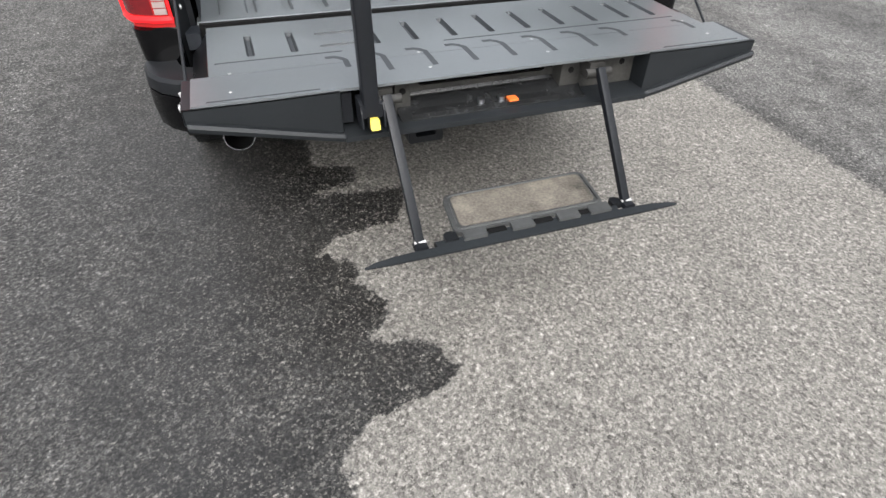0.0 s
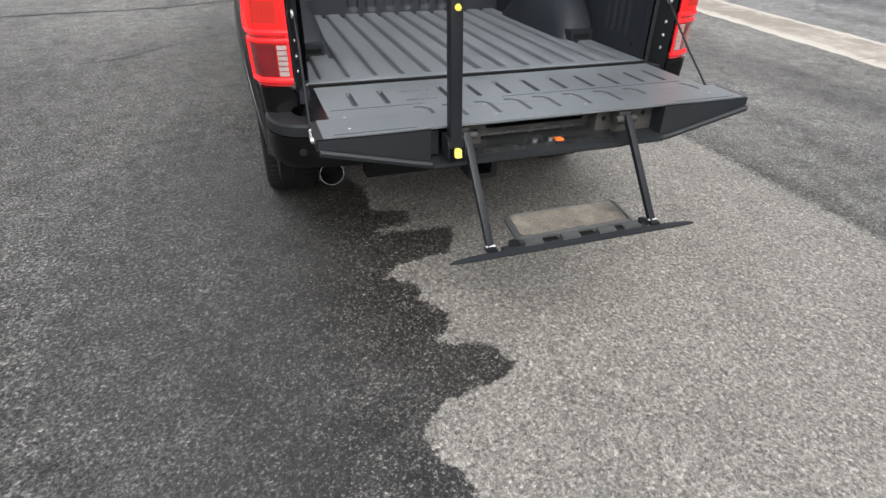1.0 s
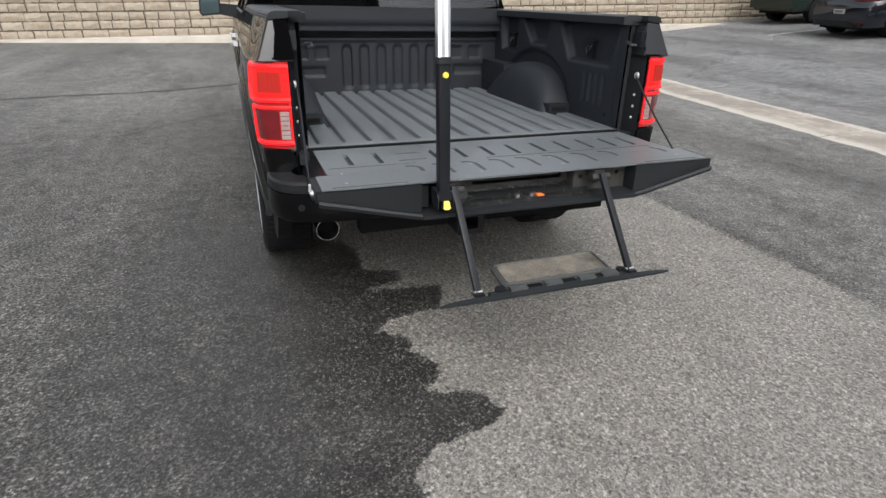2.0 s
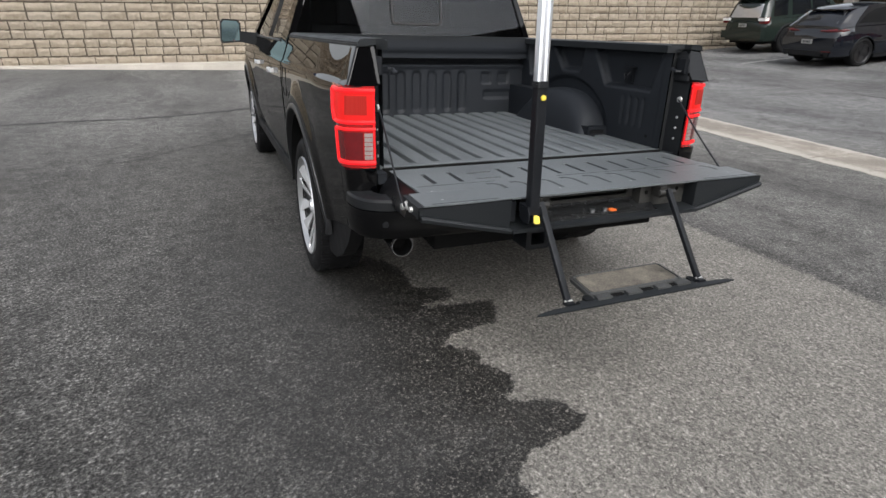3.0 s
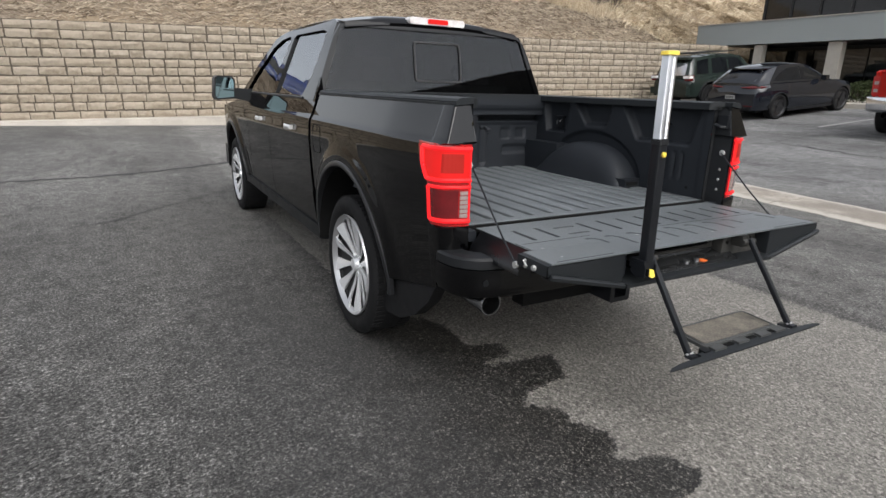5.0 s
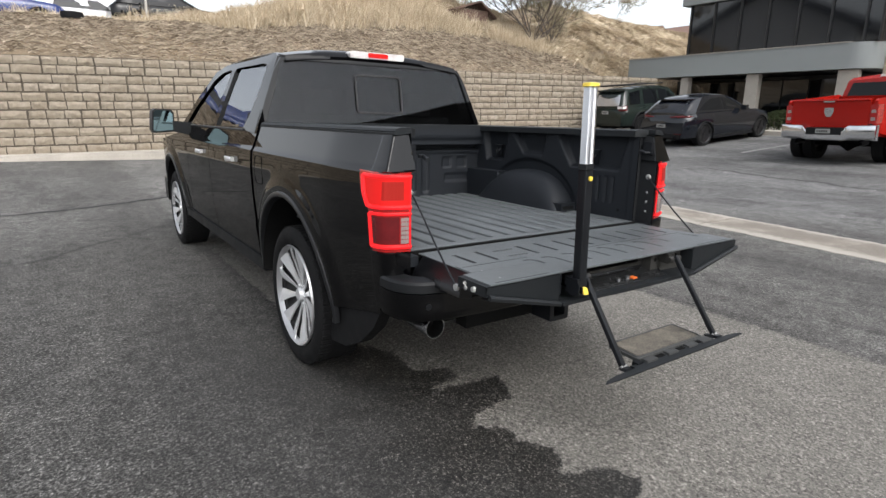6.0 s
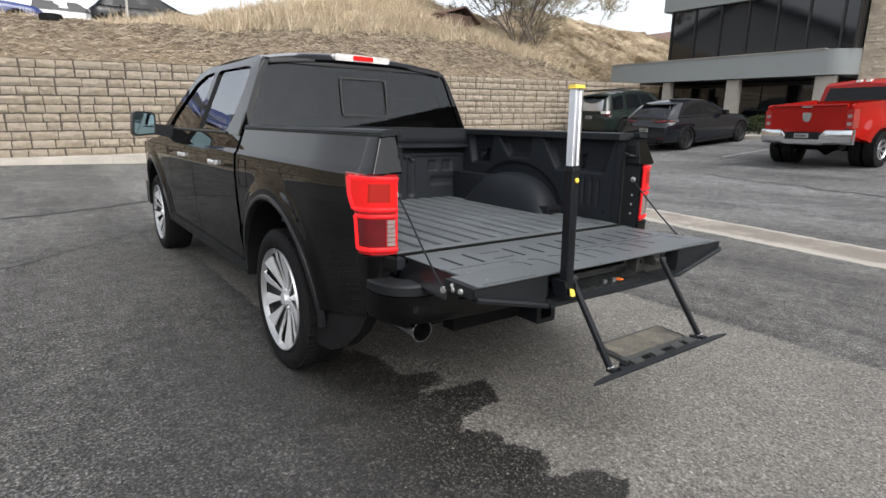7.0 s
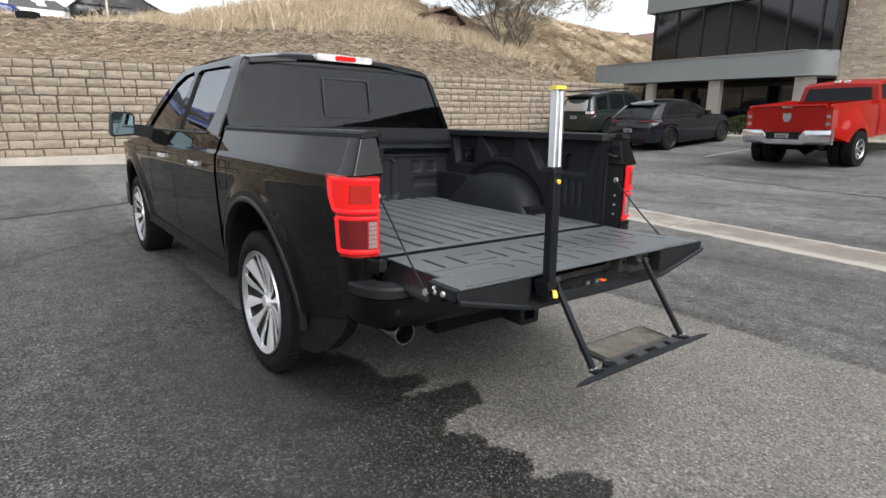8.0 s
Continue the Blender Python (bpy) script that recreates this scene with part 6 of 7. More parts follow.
for c in (-1, 1):
    part("side_window", cabin_glass(st, belt, 0.955, [(-0.62, 0.12), (-0.50, 0.82), (0.05, 0.86), (-0.05, 0.12)], c), BLACK_GLASS, off)
    part("side_window", cabin_glass(st, belt, 0.955, [(0.14, 0.10), (0.2, 0.86), (0.92, 0.88), (0.92, 0.10)], c), BLACK_GLASS, off)
    part("side_window", cabin_glass(st, belt, 0.955, [(1.0, 0.10), (1.0, 0.88), (1.45, 0.86), (2.0, 0.35), (2.1, 0.1)], c), BLACK_GLASS, off)
    part("tail_lamp", B(c * 0.70, c * 0.93, -1.01, -0.80, 0.98, 1.16), DULL_RED, off, bevel=0.02)
    part("lamp_lens", B(c * 0.66, c * 0.945, -1.03, -0.86, 1.06, 1.15), CLEAR_LENS, off, bevel=0.006)
    part("fender_flare", Tu([(c * 0.95, 0.50 * math.cos(radians(a)), 0.40 + 0.50 * math.sin(radians(a))) for a in range(0, 181, 10)], 0.03, 8), PLASTIC, off)
    part("rack_rail", Tu([(c * 0.60, y, 1.90) for y in (-0.7, 0.0, 0.8, 1.4)], 0.022, 8), PLASTIC, off)
    part("door_mirror", B(c * 0.95, c * 1.14, 1.85, 1.98, 1.1, 1.3), PLASTIC, off, bevel=0.03)
    for h in (0, 2.79):
        build_wheel(off, c, h, 0.40, 0.40, 0.24, 0.27, 0.95, 6, DARK_ALLOY)
for y in (-0.6, -0.2, 0.2, 0.6, 1.0, 1.35):
    part("rack_bar", B(-0.6, 0.6, y - 0.03, y + 0.03, 1.885, 1.91), PLASTIC, off, bevel=0.006)
part("rear_window", sheet([(-0.66, 0.04), (-0.58, 0.92), (0.58, 0.92), (0.66, 0.04)], [], lambda u, v, w: (u, -0.965 + 0.20 * v - w, 1.14 + 0.46 * v), 0.02), CAR_GLASS, off)
part("roof_spoiler", B(-0.62, 0.62, -0.86, -0.6, 1.70, 1.74), GREEN_PAINT, off, bevel=0.015)
part("rear_bumper", B(-0.90, 0.90, -1.08, -0.9, 0.50, 0.74), GREEN_PAINT, off, bevel=0.05)
plate = part("number_plate", B(-0.17, 0.17, -1.03, -1.015, 0.86, 0.97), PLATE, off)
bars(plate, 0.0, -1.031, 0.885, 5, 0.05, 0.06)
part("underside", B(-0.75, 0.75, -0.8, 3.4, 0.32, 0.6), UNDER, off)

# red dually pickup
RA = Vector((14.45, 4.44))
RH = -0.18  # rear axle
red = parked("pickup_truck", RA.x, RA.y, 94.4, "red heavy-duty pickup truck with double rear wheels and chrome bumper", "pickup truck")
def red_side(sx):
    """Outer skin of the red bed, cut out round the wheel."""
    arc = [(RH + 0.52 * math.cos(radians(a)), 0.42 + 0.52 * math.sin(radians(a))) for a in range(156, 23, -12)]
    return sheet([(-1.26, 0.72), (RH - 0.50, 0.62)] + arc + [(RH + 0.50, 0.62), (1.12, 0.60), (1.12, 1.53), (-1.20, 1.52), (-1.26, 1.48)], [], lambda u, v, w: (sx * (1.0 - 0.05 * max(0, v - 1.15) - w - 0.03 * smooth01((-1.05 - u) / 0.2) ** 2), u, v), 0.06)


for c in (-1, 1):
    part("bed_side", red_side(c), RED_PAINT, red, "red bed side", bevel=0.018)
    bm = bmesh.new()
    rows = []
    for k in range(33):
        a = radians(22 + 136 * k / 32)
        row = [(c * 0.98, RH + 0.5 * math.cos(a) * 1.06, 0.42 + 0.5 * math.sin(a))]
        for q in range(13):
            rr = 0.50 + 0.54 * q / 12
            lift = smooth01((1.04 - rr) / 0.50) * (1 - 0.2 * abs(math.cos(a)) ** 3)
            row.append((c * (0.975 + 0.19 * lift), RH + rr * math.cos(a) * 1.06, max(0.61, 0.42 + rr * math.sin(a))))
        rows.append(row)
    grid(bm, rows)
    part("fender", bm, RED_PAINT, red, "bulging red rear fender", smooth=60)
    lamp = part("tail_lamp", B(c * 0.84, c * 0.985, -1.285, -1.02, 0.98, 1.40), RED_LENS, red, "tall red tail lamp", bevel=0.02)
    for z in (1.05, 1.22):
        part("lamp_lens", B(c * 0.865, c * 0.95, -1.292, -1.275, z, z + 0.07), REVERSE, lamp, bevel=0.008)
    part("exhaust_tip", La([(-1.2, 0.05), (-0.9, 0.05), (-0.9, 0.042), (-1.2, 0.042)], "y", (c * 0.7, 0, 0.52), 14), DARK_ALLOY, red)
    for face in (1.20, 0.90):
        build_wheel(red, c, RH, 0.42, 0.42, 0.235, 0.25, face, 8, SILVER)
    build_wheel(red, c, 4.3, 0.42, 0.42, 0.235, 0.25, 1.0, 8, SILVER)
    part("door_mirror", B(c * 1.02, c * 1.28, 3.0, 3.12, 1.35, 1.7), PLASTIC, red, bevel=0.03)
part("bed_floor", B(-0.94, 0.94, -1.2, 1.1, 0.80, 0.86), UNDER, red)
part("bed_front", B(-0.94, 0.94, 1.04, 1.12, 0.6, 1.50), RED_PAINT, red)
belt = lambda y: lerp(((1.15, 1.48), (3.3, 1.46), (3.6, 1.42), (4.9, 1.30), (5.15, 1.0)), y)
part("cab", car_shell(1.16, 5.15, 1.0, 0.62, belt, (4.3,), 0.52, 0.42, 0.2, 0.02), RED_PAINT, red, smooth=40)
st = [(1.18, 1.48, 0.93), (1.28, 1.88, 0.86), (1.42, 1.95, 0.83), (2.2, 1.98, 0.82), (2.8, 1.94, 0.82), (3.55, 1.42, 0.90)]
part("cabin", cabin(st, belt, 1.0), RED_PAINT, red, smooth=45)
for c in (-1, 1):
    part("side_window", cabin_glass(st, belt, 1.0, [(1.42, 0.1), (1.46, 0.84), (2.1, 0.88), (2.1, 0.08)], c), BLACK_GLASS, red)
    part("side_window", cabin_glass(st, belt, 1.0, [(2.2, 0.08), (2.2, 0.88), (2.7, 0.84), (3.25, 0.3), (3.3, 0.08)], c), BLACK_GLASS, red)
part("rear_window", sheet([(-0.80, 0.05), (-0.72, 0.86), (0.72, 0.86), (0.80, 0.05)], [], lambda u, v, w: (u, 1.150 + 0.095 * v - w, 1.46 + 0.43 * v), 0.012), BLACK_GLASS, red, "dark rear window")
for x in (-0.10, 0.12):
    part("roof_lamp", B(x - 0.055, x + 0.055, 1.30, 1.42, 1.955, 2.015), CLEAR_LENS, red, bevel=0.01)
part("tailgate", B(-0.832, 0.832, -1.29, -1.22, 0.86, 1.50), RED_PAINT, red, "red tailgate", bevel=0.02)
part("tailgate_spoiler", Pr([(-1.325, 1.50), (-1.315, 1.525), (-1.20, 1.535), (-1.20, 1.49), (-1.29, 1.475)], -0.83, 0.83, "x"), RED_PAINT, red, bevel=0.006)
part("tailgate_crease", Pr([(-0.70, 1.055), (-0.66, 1.03), (-0.40, 1.00), (0.40, 1.00), (0.66, 1.03), (0.70, 1.055), (0.66, 1.02), (0.40, 0.985), (-0.40, 0.985), (-0.66, 1.02)], -1.298, -1.28, "y"), RED_PAINT, red)
part("tailgate_handle", B(-0.12, 0.12, -1.335, -1.30, 1.462, 1.495), CHROME, red, bevel=0.01)
part("badge", Pr([(-0.095, 1.34), (0.095, 1.34), (0.10, 1.25), (0.075, 1.17), (0.04, 1.13), (-0.04, 1.13), (-0.075, 1.17), (-0.10, 1.25)], -1.305, -1.28, "y"), CHROME, red, "chrome badge", bevel=0.006)
bm = bmesh.new()
rows = []
for k in range(41):
    x = -1.02 + 2.04 * k / 40
    dip = 0.11 * (1 - smooth01((abs(x) - 0.40) / 0.10))
    up = 0.14 * smooth01((abs(x) - 0.42) / 0.12) * 0.3
    y = -1.46 + 0.10 * (abs(x) / 1.02) ** 4
    rows.append([(x, y + 0.05, 0.60 + up), (x, y + 0.012, 0.63 + up), (x, y + 0.004, 0.74 + up * 0.5), (x, y, 0.92 - dip), (x, y + 0.015, 0.945 - dip), (x, y + 0.05, 0.955 - dip), (x, y + 0.16, 0.955 - dip), (x, y + 0.16, 0.60)])
grid(bm, rows, True)
part("rear_bumper", bm, CHROME, red, "polished chrome rear bumper", smooth=35)
plate = part("number_plate", B(-0.16, 0.16, -1.486, -1.474, 0.77, 0.87), PLATE, red)
bars(plate, 0.0, -1.487, 0.79, 5, 0.05, 0.05)
part("plate_recess", B(-0.38, 0.38, -1.474, -1.33, 0.735, 0.895), PLASTIC, red, "black plate recess in the bumper", bevel=0.01)
part("axle", Tu([(-0.9, RH, 0.42), (-0.2, RH, 0.42), (0, RH, 0.42), (0.2, RH, 0.42), (0.9, RH, 0.42)], [0.07, 0.07, 0.2, 0.07, 0.07], 12), UNDER, red)
part("chassis", B(-0.5, 0.5, -1.1, 4.9, 0.55, 0.75), UNDER, red)
part("door_mirror", B(-1.62, -1.40, 3.10, 3.24, 1.40, 1.66), RED_PAINT, red, "red cap of the open door's mirror", bevel=0.05)
door = part("open_door", B(-1.75, -0.98, 3.25, 3.33, 0.7, 1.42), RED_PAINT, red, "open red front door", bevel=0.02)
part("door_frame", sheet([(-1.75, 1.42), (-0.98, 1.42), (-0.86, 1.86), (-1.5, 1.9)], [[(-1.66, 1.46), (-1.05, 1.46), (-0.95, 1.80), (-1.46, 1.83)]], lambda u, v, w: (u, 3.26 + w, v), 0.05), RED_PAINT, door)

# ---- lot markings, cracks, kerbs ----
def ribbon(name, pts, width, material, label, category, lift=0.004, wob=0.0, sub=10):
    bm = bmesh.new()
    rows = []
    fine = []
    for a, b in zip(pts, pts[1:]):
        for k in range(sub):
            fine.append(Vector(a).lerp(Vector(b), k / sub))
    fine.append(Vector(pts[-1]))
    for i, p in enumerate(fine):
        d = (fine[min(i + 1, len(fine) - 1)] - fine[max(i - 1, 0)]).normalized()
        s = Vector((-d.y, d.x))
        j = wob * noise.noise((p.x * 3, p.y * 3, 7)) + wob * 0.5 * noise.noise((p.x * 11, p.y * 11, 2))
        h = width / 2 * (1 + (0.6 * noise.noise((p.x * 5, p.y * 5, 1)) if wob else 0))
        row = []
        for e in (-h, h):
            q = p + s * (e + j)
            row.append((q.x, q.y, ground_z(q.x, q.y) + lift))
        rows.append(row)
    grid(bm, rows)
    tagged(part(name, bm, material, None, smooth=180), label, category, kind="structure")


FAINT_CRACK = plain("fine_asphalt_crack", (0.028, 0.027, 0.026), 0.85, var=0.3, where="World")
CRACK = plain("tar_filled_crack", (0.009, 0.009, 0.009), 0.8, var=0.3, where="World")
ribbon("crack", [(-9, 6.9), (-5.5, 7.6), (-3.6, 7.95), (-2.58, 8.12), (-1.95, 8.22), (-1.21, 8.6), (-0.61, 8.88), (1.0, 9.4), (3.5, 10.3)], 0.092, CRACK, "dark crack running across the grey asphalt", "crack", wob=0.10, sub=24)
ribbon("crack", [(-2.6, 4.9), (-2.17, 5.2), (-1.9, 5.55), (-1.5, 5.93), (-0.918, 6.51), (-0.2, 7.1)], 0.03, FAINT_CRACK, "thin dark crack in the asphalt lot", "crack", wob=0.06, sub=20)
ribbon("crack", [(7.87, 7.94), (8.97, 8.65), (10.1, 9.23), (11.41, 10.15)], 0.035, FAINT_CRACK, "thin dark crack in the asphalt lot", "crack", wob=0.14, sub=20)
ribbon("crack", [(11.3, 6.3), (11.15, 5.58), (10.88, 4.63), (10.67, 3.63), (10.4, 2.91), (10.29, 2.09), (9.9, 0.4)], 0.075, CRACK, "broad dark crack running across the grey asphalt", "crack", wob=0.12, sub=20)
ribbon("crack", [(9.6, 7.6), (10.47, 7.08), (11.13, 6.45), (11.83, 6.52), (13.23, 6.23)], 0.04, FAINT_CRACK, "thin dark crack in the asphalt lot", "crack", wob=0.12, sub=20)
ribbon("crack", [(12.86, 7.65), (12.83, 6.63), (13.04, 5.62), (12.88, 4.81)], 0.05, FAINT_CRACK, "thin dark crack in the asphalt lot", "crack", wob=0.12, sub=20)
for a, b in (((14.2, 7.05), (18.2, 6.6)), ((13.9, 11.5), (17.9, 11.1)), ((13.5, 2.0), (17.5, 1.6))):
    ribbon("stall_line", [a, b], 0.10, LINE_PAINT, "worn white parking stall line on the asphalt", "stall line")
bm = bmesh.new()
rows = []
for y in np.linspace(-6, 15, 22).tolist():
    g = ground_z(18.6, y)
    rows.append([(18.55, y, g - 0.1), (18.57, y, g + 0.14), (18.62, y, g + 0.15), (25.0, y, g + 0.17), (25.0, y, g - 0.3)])
grid(bm, rows)
tagged(part("pavement", bm, KERB, None, smooth=30), "pale concrete walkway and kerb before the office", "pavement", kind="structure")

# ---- planting and slope cover ----
def foliage(name, dark, light, rough=0.8):
    k = Nodes(name)
    isl = k.n("NewGeometry").outputs["Random Per Island"]
    k.set(Base_Color=k.ramp(isl, (0.0, dark), (1.0, light)), Roughness=rough, Specular_IOR_Level=0.2)
    return k.m


DRY_GRASS = foliage("dry_straw", (0.36, 0.28, 0.18), (0.70, 0.60, 0.455))
OLD_STRAW = foliage("weathered_straw", (0.13, 0.095, 0.06), (0.46, 0.365, 0.245))
LITTER = foliage("dead_plant_litter", (0.12, 0.09, 0.065), (0.56, 0.475, 0.37))
BARK = plain("grey_brown_bark", (0.11, 0.09, 0.075), 0.9, var=0.3, scale=8, fine=60, bump=0.4, dist=0.01)
TWIG = foliage("dry_twigs", (0.22, 0.185, 0.12), (0.42, 0.37, 0.25))
LEAF = foliage("green_leaves", (0.018, 0.026, 0.010), (0.055, 0.070, 0.026))
rnd = random.Random(11)
GRASS_FROM = ((-14, 7.0), (3, 6.0), (6, 3.6), (9.4, 2.9), (14, 2.9), (17.5, 2.7), (19.5, 2.3), (21, 0.7), (23, 0.3), (45, 0.2))


def blades(verts, faces, s, d, n, h, spread, lean):
    z = TOP_H - 0.05 + hill_z(s, d)
    for _ in range(n):
        a, r = rnd.uniform(0, 6.283), spread * math.sqrt(rnd.random())
        x, y = s + r * math.cos(a), d + 0.25 + r * math.sin(a)
        hh = h * rnd.uniform(0.55, 1.15)
        lx, ly = rnd.gauss(0.1, lean) * hh, rnd.gauss(0, lean) * hh
        w = 0.0065 * rnd.uniform(0.7, 1.5)
        b = rnd.uniform(0, 3.14)
        cx, cy = w * math.cos(b), w * math.sin(b)
        i = len(verts)
        verts += [(x - cx, y - cy, z - 0.03), (x + cx, y + cy, z - 0.03), (x + lx * 0.4 + cx, y + ly * 0.4 + cy, z + hh * 0.6), (x + lx * 0.4 - cx, y + ly * 0.4 - cy, z + hh * 0.6), (x + lx, y + ly, z + hh * (1 - 0.3 * min(1, abs(lx) + abs(ly))))]
        faces += [(i, i + 1, i + 2, i + 3), (i + 3, i + 2, i + 4)]


def from_lists(name, verts, faces, material, m, label, category):
    me = bpy.data.meshes.new(name)
    me.from_pydata(verts, [], faces)
    me.materials.append(material)
    ob = new(name, me)
    ob.matrix_world = m
    return tagged(ob, label, category, kind="stuff")


verts, faces = [], []
for _ in range(5200):
    s = rnd.uniform(-4, 36)
    edge = lerp(GRASS_FROM, s)
    d = edge + 0.35 * noise.noise((s * 1.3, 0, 4)) + abs(rnd.gauss(0, 1)) * 2.4 + (0.0 if s > 3 else 0.6)
    if d > 11 or (s < 5 and rnd.random() < 0.55) or (s > 20 and d < 6 and rnd.random() < 0.8) or (abs(s - 16.6) < 1.0 and 3.0 < d < 6.0 and rnd.random() < 0.8):
        continue
    tall = 0.75 + 0.5 * noise.noise((s * 0.8, d * 0.8, 9)) + 0.45 * noise.noise((s * 2.6, d * 2.6, 4))
    blades(verts, faces, s, d, rnd.randint(16, 26), tall * (rnd.uniform(0.55, 1.0) if s > 6 else rnd.uniform(0.3, 0.7)) if s < 19.5 else rnd.uniform(0.25, 0.5), 0.20, 0.46)


def mat_straw(verts, faces, s, d, n, length):
    """A clump of long fallen stalks, swirled one way and hanging downhill."""
    turn = 5.0 * noise.noise((s * 0.35, d * 0.5, 2)) - 0.6
    for _ in range(n):
        x, y = s + rnd.gauss(0, 0.16), max(0.02, d + rnd.gauss(0, 0.16))
        a, ln = turn + rnd.gauss(0, 0.35), length * rnd.uniform(0.6, 1.2)
        dx, dy = ln * math.cos(a), ln * math.sin(a) * 0.7 - 0.15 * ln
        w, arch = rnd.uniform(0.010, 0.022), rnd.uniform(0.14, 0.36) * length
        i = len(verts)
        for f, h in ((0.0, 0.0), (0.35, 1.0), (0.7, 0.85), (1.0, 0.1)):
            px, py = x + dx * f, max(0.0, y + dy * f)
            z = TOP_H - 0.05 + hill_z(px, py) + arch * h
            q = w * (1 - 0.7 * f)
            verts += [(px, py + 0.25, z - q), (px - q * 0.5, py + 0.25 + q * 0.4, z + q)]
        faces += [(i + k, i + k + 2, i + k + 3, i + k + 1) for k in (0, 2, 4)]


verts_b, faces_b = [], []
for _ in range(6000):
    s = rnd.uniform(15.5, 44)
    d = rnd.uniform(0.0, 9.0 if s < 26 else 15.0)
    hump = noise.noise((s * 0.9, d * 1.3, 5)) + 0.5 * noise.noise((s * 2.3, d * 3.0, 8))
    if d < lerp(((16.5, 3.2), (19.5, 2.6), (21.2, 1.2), (22.5, 0.3)), s) or hump < -0.06:
        continue
    pale = hump > 0.30 or rnd.random() < 0.14
    mat_straw(verts if pale else verts_b, faces if pale else faces_b, s, d, rnd.randint(10, 16), rnd.uniform(0.45, 1.0))
from_lists("matted_straw", verts_b, faces_b, OLD_STRAW, wall_m, "brown matted straw lying in swirls on the slope", "grass")
from_lists("dry_grass", verts, faces, DRY_GRASS, wall_m, "tall dry straw-coloured grass on the slope's crest", "grass")
verts, faces = [], []
for _ in range(24000):
    s = rnd.uniform(-10, 24)
    d = rnd.uniform(0.0, 1) ** 0.8 * (lerp(GRASS_FROM, s) + 1.0)
    z = TOP_H - 0.05 + hill_z(s, d)
    a, ln = rnd.gauss(0, 0.6), rnd.uniform(0.10, 0.42)
    w = rnd.uniform(0.008, 0.03)
    dx, dy = ln * math.cos(a), ln * math.sin(a)
    z2 = TOP_H - 0.05 + hill_z(s + dx, d + dy)
    i = len(verts)
    up = rnd.uniform(0.01, 0.07)
    verts += [(s, d + 0.25, z + 0.01), (s, d + 0.25, z + w + 0.012), (s + dx * 0.5, d + 0.25 + dy * 0.5 - 0.02, (z + z2) / 2 + up + w), (s + dx * 0.5, d + 0.25 + dy * 0.5, (z + z2) / 2 + up), (s + dx, d + 0.25 + dy, z2 + w), (s + dx, d + 0.25 + dy, z2 + 0.004)]
    faces += [(i, i + 3, i + 2, i + 1), (i + 3, i + 5, i + 4, i + 2)]
from_lists("dead_litter", verts, faces, LITTER, wall_m, "matted dead stalks and litter covering the slope", "plant litter")


def hill_place(s, d):
    return wall_m @ Vector((s, d + 0.25, TOP_H - 0.05 + hill_z(s, d)))


# bare shrubby tree
def grow(stems, twigs, p, d, length, r, depth, last=4):
    pts, rs = [p], [r]
    for k in range(4):
        d = (d + Vector((rnd.gauss(0, 0.16), rnd.gauss(0, 0.16), rnd.gauss(0.03, 0.12)))).normalized()
        p = p + d * length / 4
        pts.append(p)
        rs.append(r * (1 - 0.45 * (k + 1) / 4))
    tube(stems if depth < 2 else twigs, pts, rs, 6 if depth < 2 else 3, caps=False)
    if depth >= last:
        if last > 4:
            for q in pts[1:] + pts[2:]:
                q = q + Vector((rnd.gauss(0, 0.04), rnd.gauss(0, 0.04), rnd.gauss(0, 0.04)))
                u = Vector((rnd.gauss(0, 1), rnd.gauss(0, 1), rnd.gauss(0, 1))).normalized() * 0.05
                v = u.cross(Vector((rnd.gauss(0, 1), rnd.gauss(0, 1), rnd.gauss(0, 1))).normalized()) * 0.5
                twigs.faces.new([twigs.verts.new(q + w) for w in (-u, v, u, -v)])
        return
    for k in range(rnd.randint(3, 4) if depth < 3 else rnd.randint(3, 5)):
        f = rnd.uniform(0.3, 1.0)
        q = pts[min(4, max(1, round(f * 4)))]
        nd = (d + Vector((rnd.gauss(0, 0.55), rnd.gauss(0, 0.55), rnd.gauss(0.1, 0.3)))).normalized()
        grow(stems, twigs, q, nd, length * rnd.uniform(0.55, 0.8), max(0.005, r * 0.5), depth + 1, last)


def bare_tree(s, d, height, stems_n, label, last=4, spread=0.0):
    base = hill_place(s, d)
    tree = thing("tree", Matrix.Translation(base), label, "tree")
    stems, twigs = bmesh.new(), bmesh.new()
    for k in range(stems_n):
        a = 2 * math.pi * k / stems_n + rnd.uniform(-0.3, 0.3)
        grow(stems, twigs, Vector((0.08 * math.cos(a), 0.08 * math.sin(a), -0.1)), Vector((0.62 * math.cos(a) + spread * max(0.0, math.cos(a)), 0.62 * math.sin(a), 1)).normalized(), height * rnd.uniform(0.42, 0.56), 0.032, 0, last)
    part("trunk", stems, BARK, tree, smooth=60)
    tagged(part("crown", twigs, TWIG, tree, smooth=0), kind="stuff")


bare_tree(19.5, 3.4, 5.6, 12, "bare grey-brown shrubby tree with fine twigs on the slope", 5, 0.75)
bare_tree(20.9, 3.9, 3.0, 6, "low bare shrub with tangled twigs on the slope")
bare_tree(17.4, 8.5, 3.2, 3, "bare leafless tree standing behind the crest")

# old tyre on the slope
tyre_m = Matrix.Translation(hill_place(1.25, 4.4) + Vector((0, 0, 0.09)))
ty = part("tyre", La([(-0.10, 0.20), (-0.11, 0.26), (-0.09, 0.32), (0.09, 0.32), (0.11, 0.26), (0.10, 0.20)], "z", (0, 0, 0), 40), RUBBER, None)
ty.matrix_world = tyre_m
tagged(ty, "discarded black tyre lying on the dry slope", "tyre")

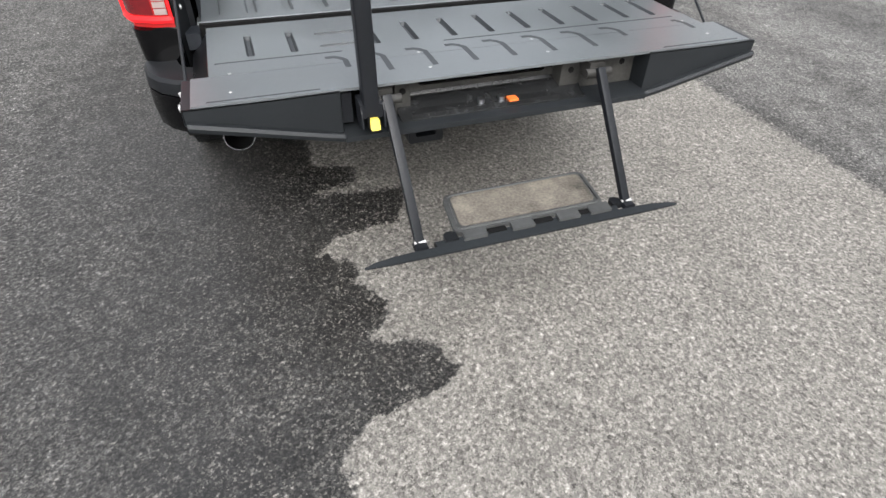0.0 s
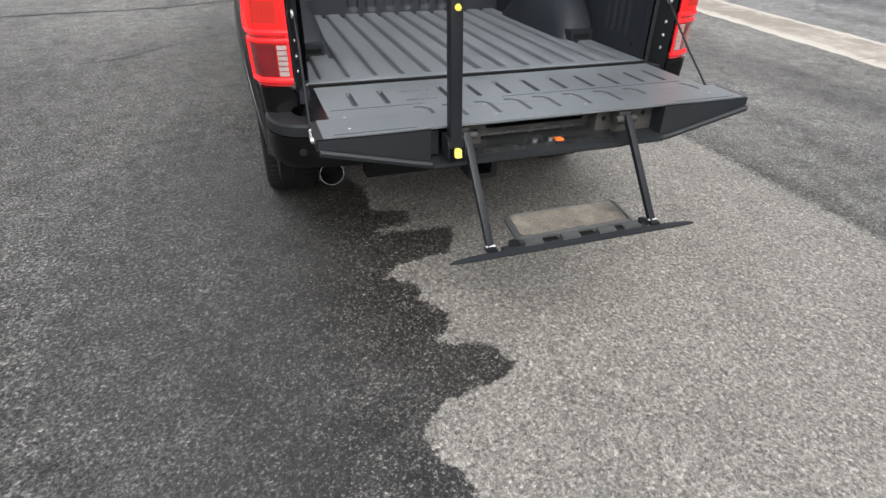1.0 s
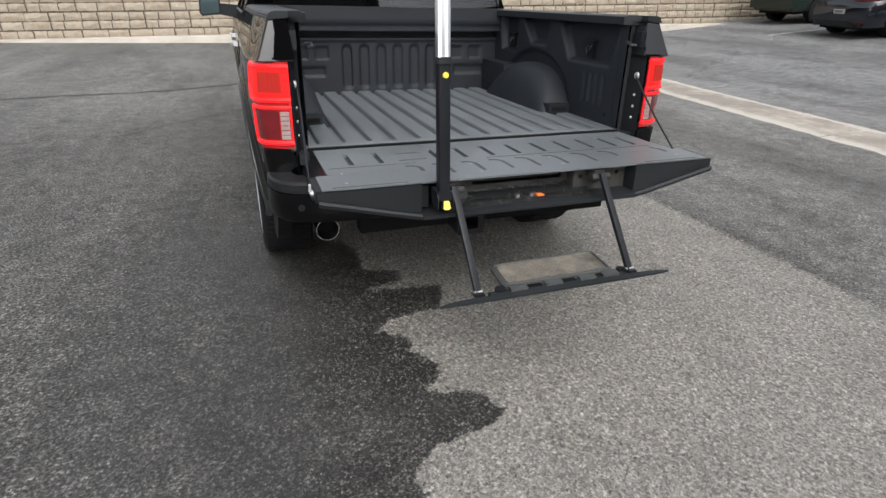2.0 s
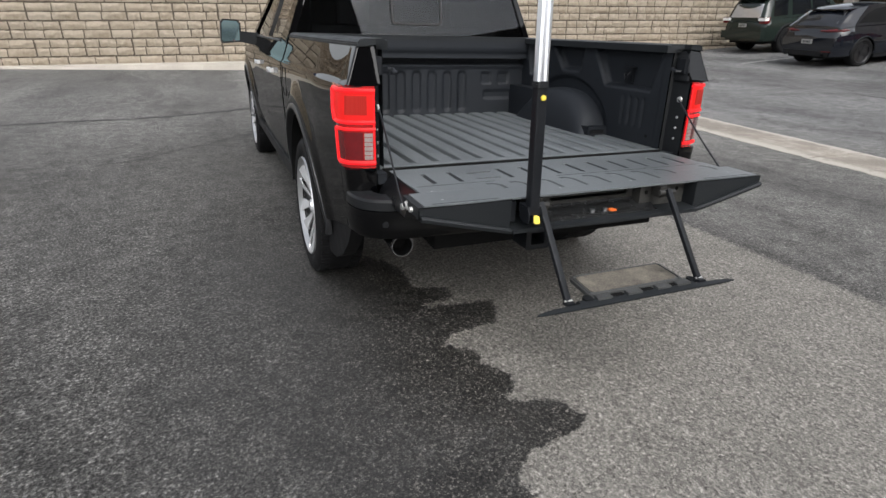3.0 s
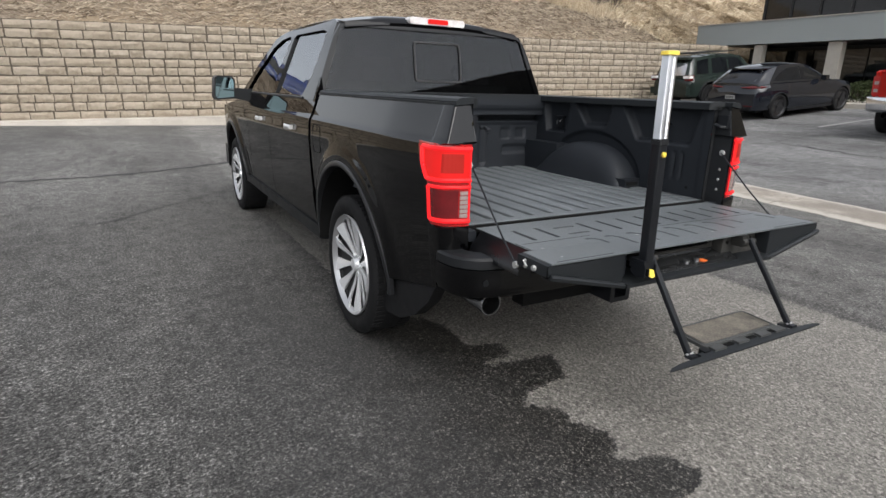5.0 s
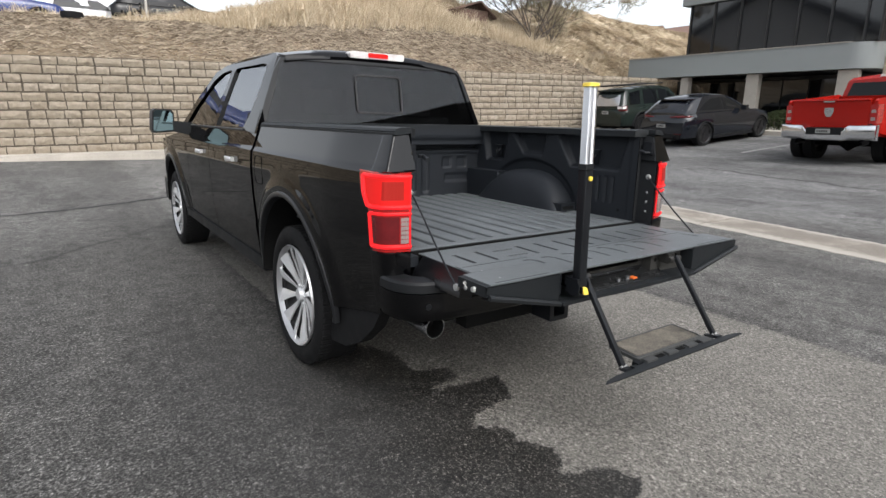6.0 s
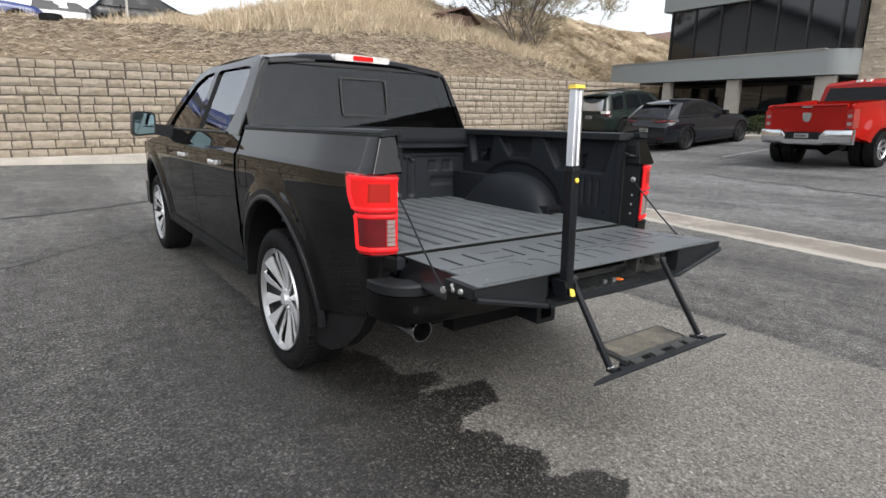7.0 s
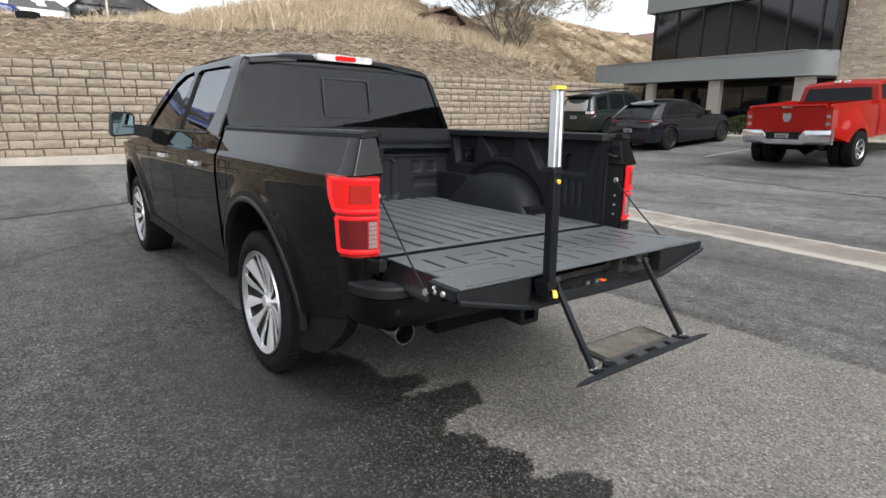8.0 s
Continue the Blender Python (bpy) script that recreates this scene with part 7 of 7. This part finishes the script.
# vehicles on the hilltop
BLUE_PAINT = car_paint("blue_car_paint", (0.008, 0.024, 0.12))
WHITE_PAINT = car_paint("white_car_paint", (0.62, 0.62, 0.62))


def hill_car(s, d, azimuth, paint, label, lift):
    p = hill_place(s, d)
    car = thing("car", Matrix.Translation(p + Vector((0, 0, lift))) @ Matrix.Rotation(radians(-azimuth), 4, "Z"), label, "car")
    belt = lambda y: lerp(((-0.95, 0.8), (-0.8, 0.92), (2.4, 0.95), (3.3, 0.85), (3.5, 0.7)), y)
    st = [(-0.75, 0.95, 0.72), (-0.3, 1.42, 0.6), (0.9, 1.48, 0.6), (1.5, 1.4, 0.62), (2.3, 0.97, 0.72)]
    part("body", car_shell(-0.95, 3.5, 0.88, 0.28, belt, (0, 2.7), 0.38, 0.33), paint, car, smooth=50)
    part("cabin", cabin(st, belt, 0.88), paint, car, smooth=50)
    for c in (-1, 1):
        part("side_window", cabin_glass(st, belt, 0.88, [(-0.2, 0.1), (-0.1, 0.85), (1.4, 0.85), (2.0, 0.1)], c), BLACK_GLASS, car)
        for h in (0, 2.7):
            build_wheel(car, c, h, 0.33, 0.33, 0.22, 0.22, 0.87, 6, SILVER)
    part("underside", B(-0.7, 0.7, -0.7, 3.2, 0.22, 0.45), UNDER, car)


hill_car(3.3, 8.6, 88, BLACK_PAINT, "black car parked on top of the slope", -0.05)
hill_car(-2.6, 8.9, 92, BLUE_PAINT, "blue car parked on top of the slope", -0.05)
hill_car(0.6, 11.2, 90, WHITE_PAINT, "white car parked behind others on the slope", 0.1)
WOOD_POST = plain("weathered_post", (0.42, 0.40, 0.37), 0.8, var=0.2)
for s, h in ((3.6, 1.5), (7.8, 1.3)):
    p = hill_place(s, 7.2)
    q = part("post", Tu([(0, 0, -0.2), (0.02, 0, h * 0.5), (0.05, 0.01, h)], 0.04, 8), WOOD_POST, None, bevel=0)
    q.matrix_world = Matrix.Translation(p)
    tagged(q, "pale weathered post standing on the slope's crest", "post")

# rusty shed roof behind the grass, far houses
shed = thing("shed", Matrix.Translation(hill_place(16.8, 4.5) + Vector((0, 0, -0.16))), "low rusty red-brown shed half hidden by grass", "shed")
RUST = plain("rusty_sheet", (0.16, 0.10, 0.08), 0.85, var=0.3, scale=3)
part("wall", B(-0.9, 0.9, 0.0, 1.6, -0.8, 0.6), RUST, shed)
part("roof", Pr([(-1.1, 0.55), (0.4, 1.0), (1.3, 0.35), (1.3, 0.27), (0.4, 0.92), (-1.1, 0.47)], -0.15, 1.8, "y"), RUST, shed)
HOUSE = plain("far_house_wall", (0.42, 0.38, 0.34), 0.9, var=0.1)
ROOF = plain("far_brown_roof", (0.20, 0.13, 0.105), 0.9, var=0.15)
for x, y, w in ((85.6, 64.0, 2.6), (89.2, 59.4, 2.4)):
    house = thing("house", Matrix.Translation((x, y, 12.2)), "distant house with a brown gable roof beyond the hill", "house")
    part("wall", B(-w / 2, w / 2, -3, 3, -12, 2.2), HOUSE, house)
    part("roof", Pr([(-w / 2 - 0.5, 2.2), (0, 3.8), (w / 2 + 0.5, 2.2)], -3.5, 3.5, "y"), ROOF, house)

# low hedge by the office
hx, hy = 20.2, 8.9
hedge = thing("shrub", Matrix.Translation((hx, hy, ground_z(18.6, hy) + 0.16)), "low clipped green shrub at the office walkway", "shrub")
verts, faces = [], []
for _ in range(2600):
    a, b_, r = rnd.uniform(0, 6.283), rnd.uniform(0, 1.57), rnd.uniform(0.75, 1.0)
    p = Vector((0.5 * r * math.cos(a) * math.cos(b_), 0.95 * r * math.sin(a) * math.cos(b_), 0.72 * r * math.sin(b_)))
    u = Vector((rnd.gauss(0, 1), rnd.gauss(0, 1), rnd.gauss(0, 1))).normalized() * 0.035
    v = u.cross(Vector((rnd.gauss(0, 1), rnd.gauss(0, 1), rnd.gauss(0, 1))).normalized())
    i = len(verts)
    verts += [tuple(p - u), tuple(p + v), tuple(p + u), tuple(p - v)]
    faces.append((i, i + 1, i + 2, i + 3))
lv = from_lists("leaves", verts, faces, LEAF, Matrix(), "", "")
lv.parent = hedge
bm = bmesh.new()
for k in range(7):
    tube(bm, [(0, -0.6 + k * 0.2, 0), (rnd.gauss(0, 0.1), -0.6 + k * 0.2, 0.3), (rnd.gauss(0, 0.2), -0.6 + k * 0.2, 0.55)], 0.015, 5)
part("stems", bm, BARK, hedge)

# ---- wall blocks, last ----
BLOCKS = [block_mesh(40 + i) for i in range(7)]
rnd = random.Random(5)
for c in range(COURSES):
    for i in range(N0, N1):
        ob = new("block", rnd.choice(BLOCKS))
        ob.parent = wall
        ob.location = ((i + (0.5 if c % 2 else 0.1)) * UNIT_L, rnd.uniform(-0.008, 0.008), c * UNIT_H - 0.27)
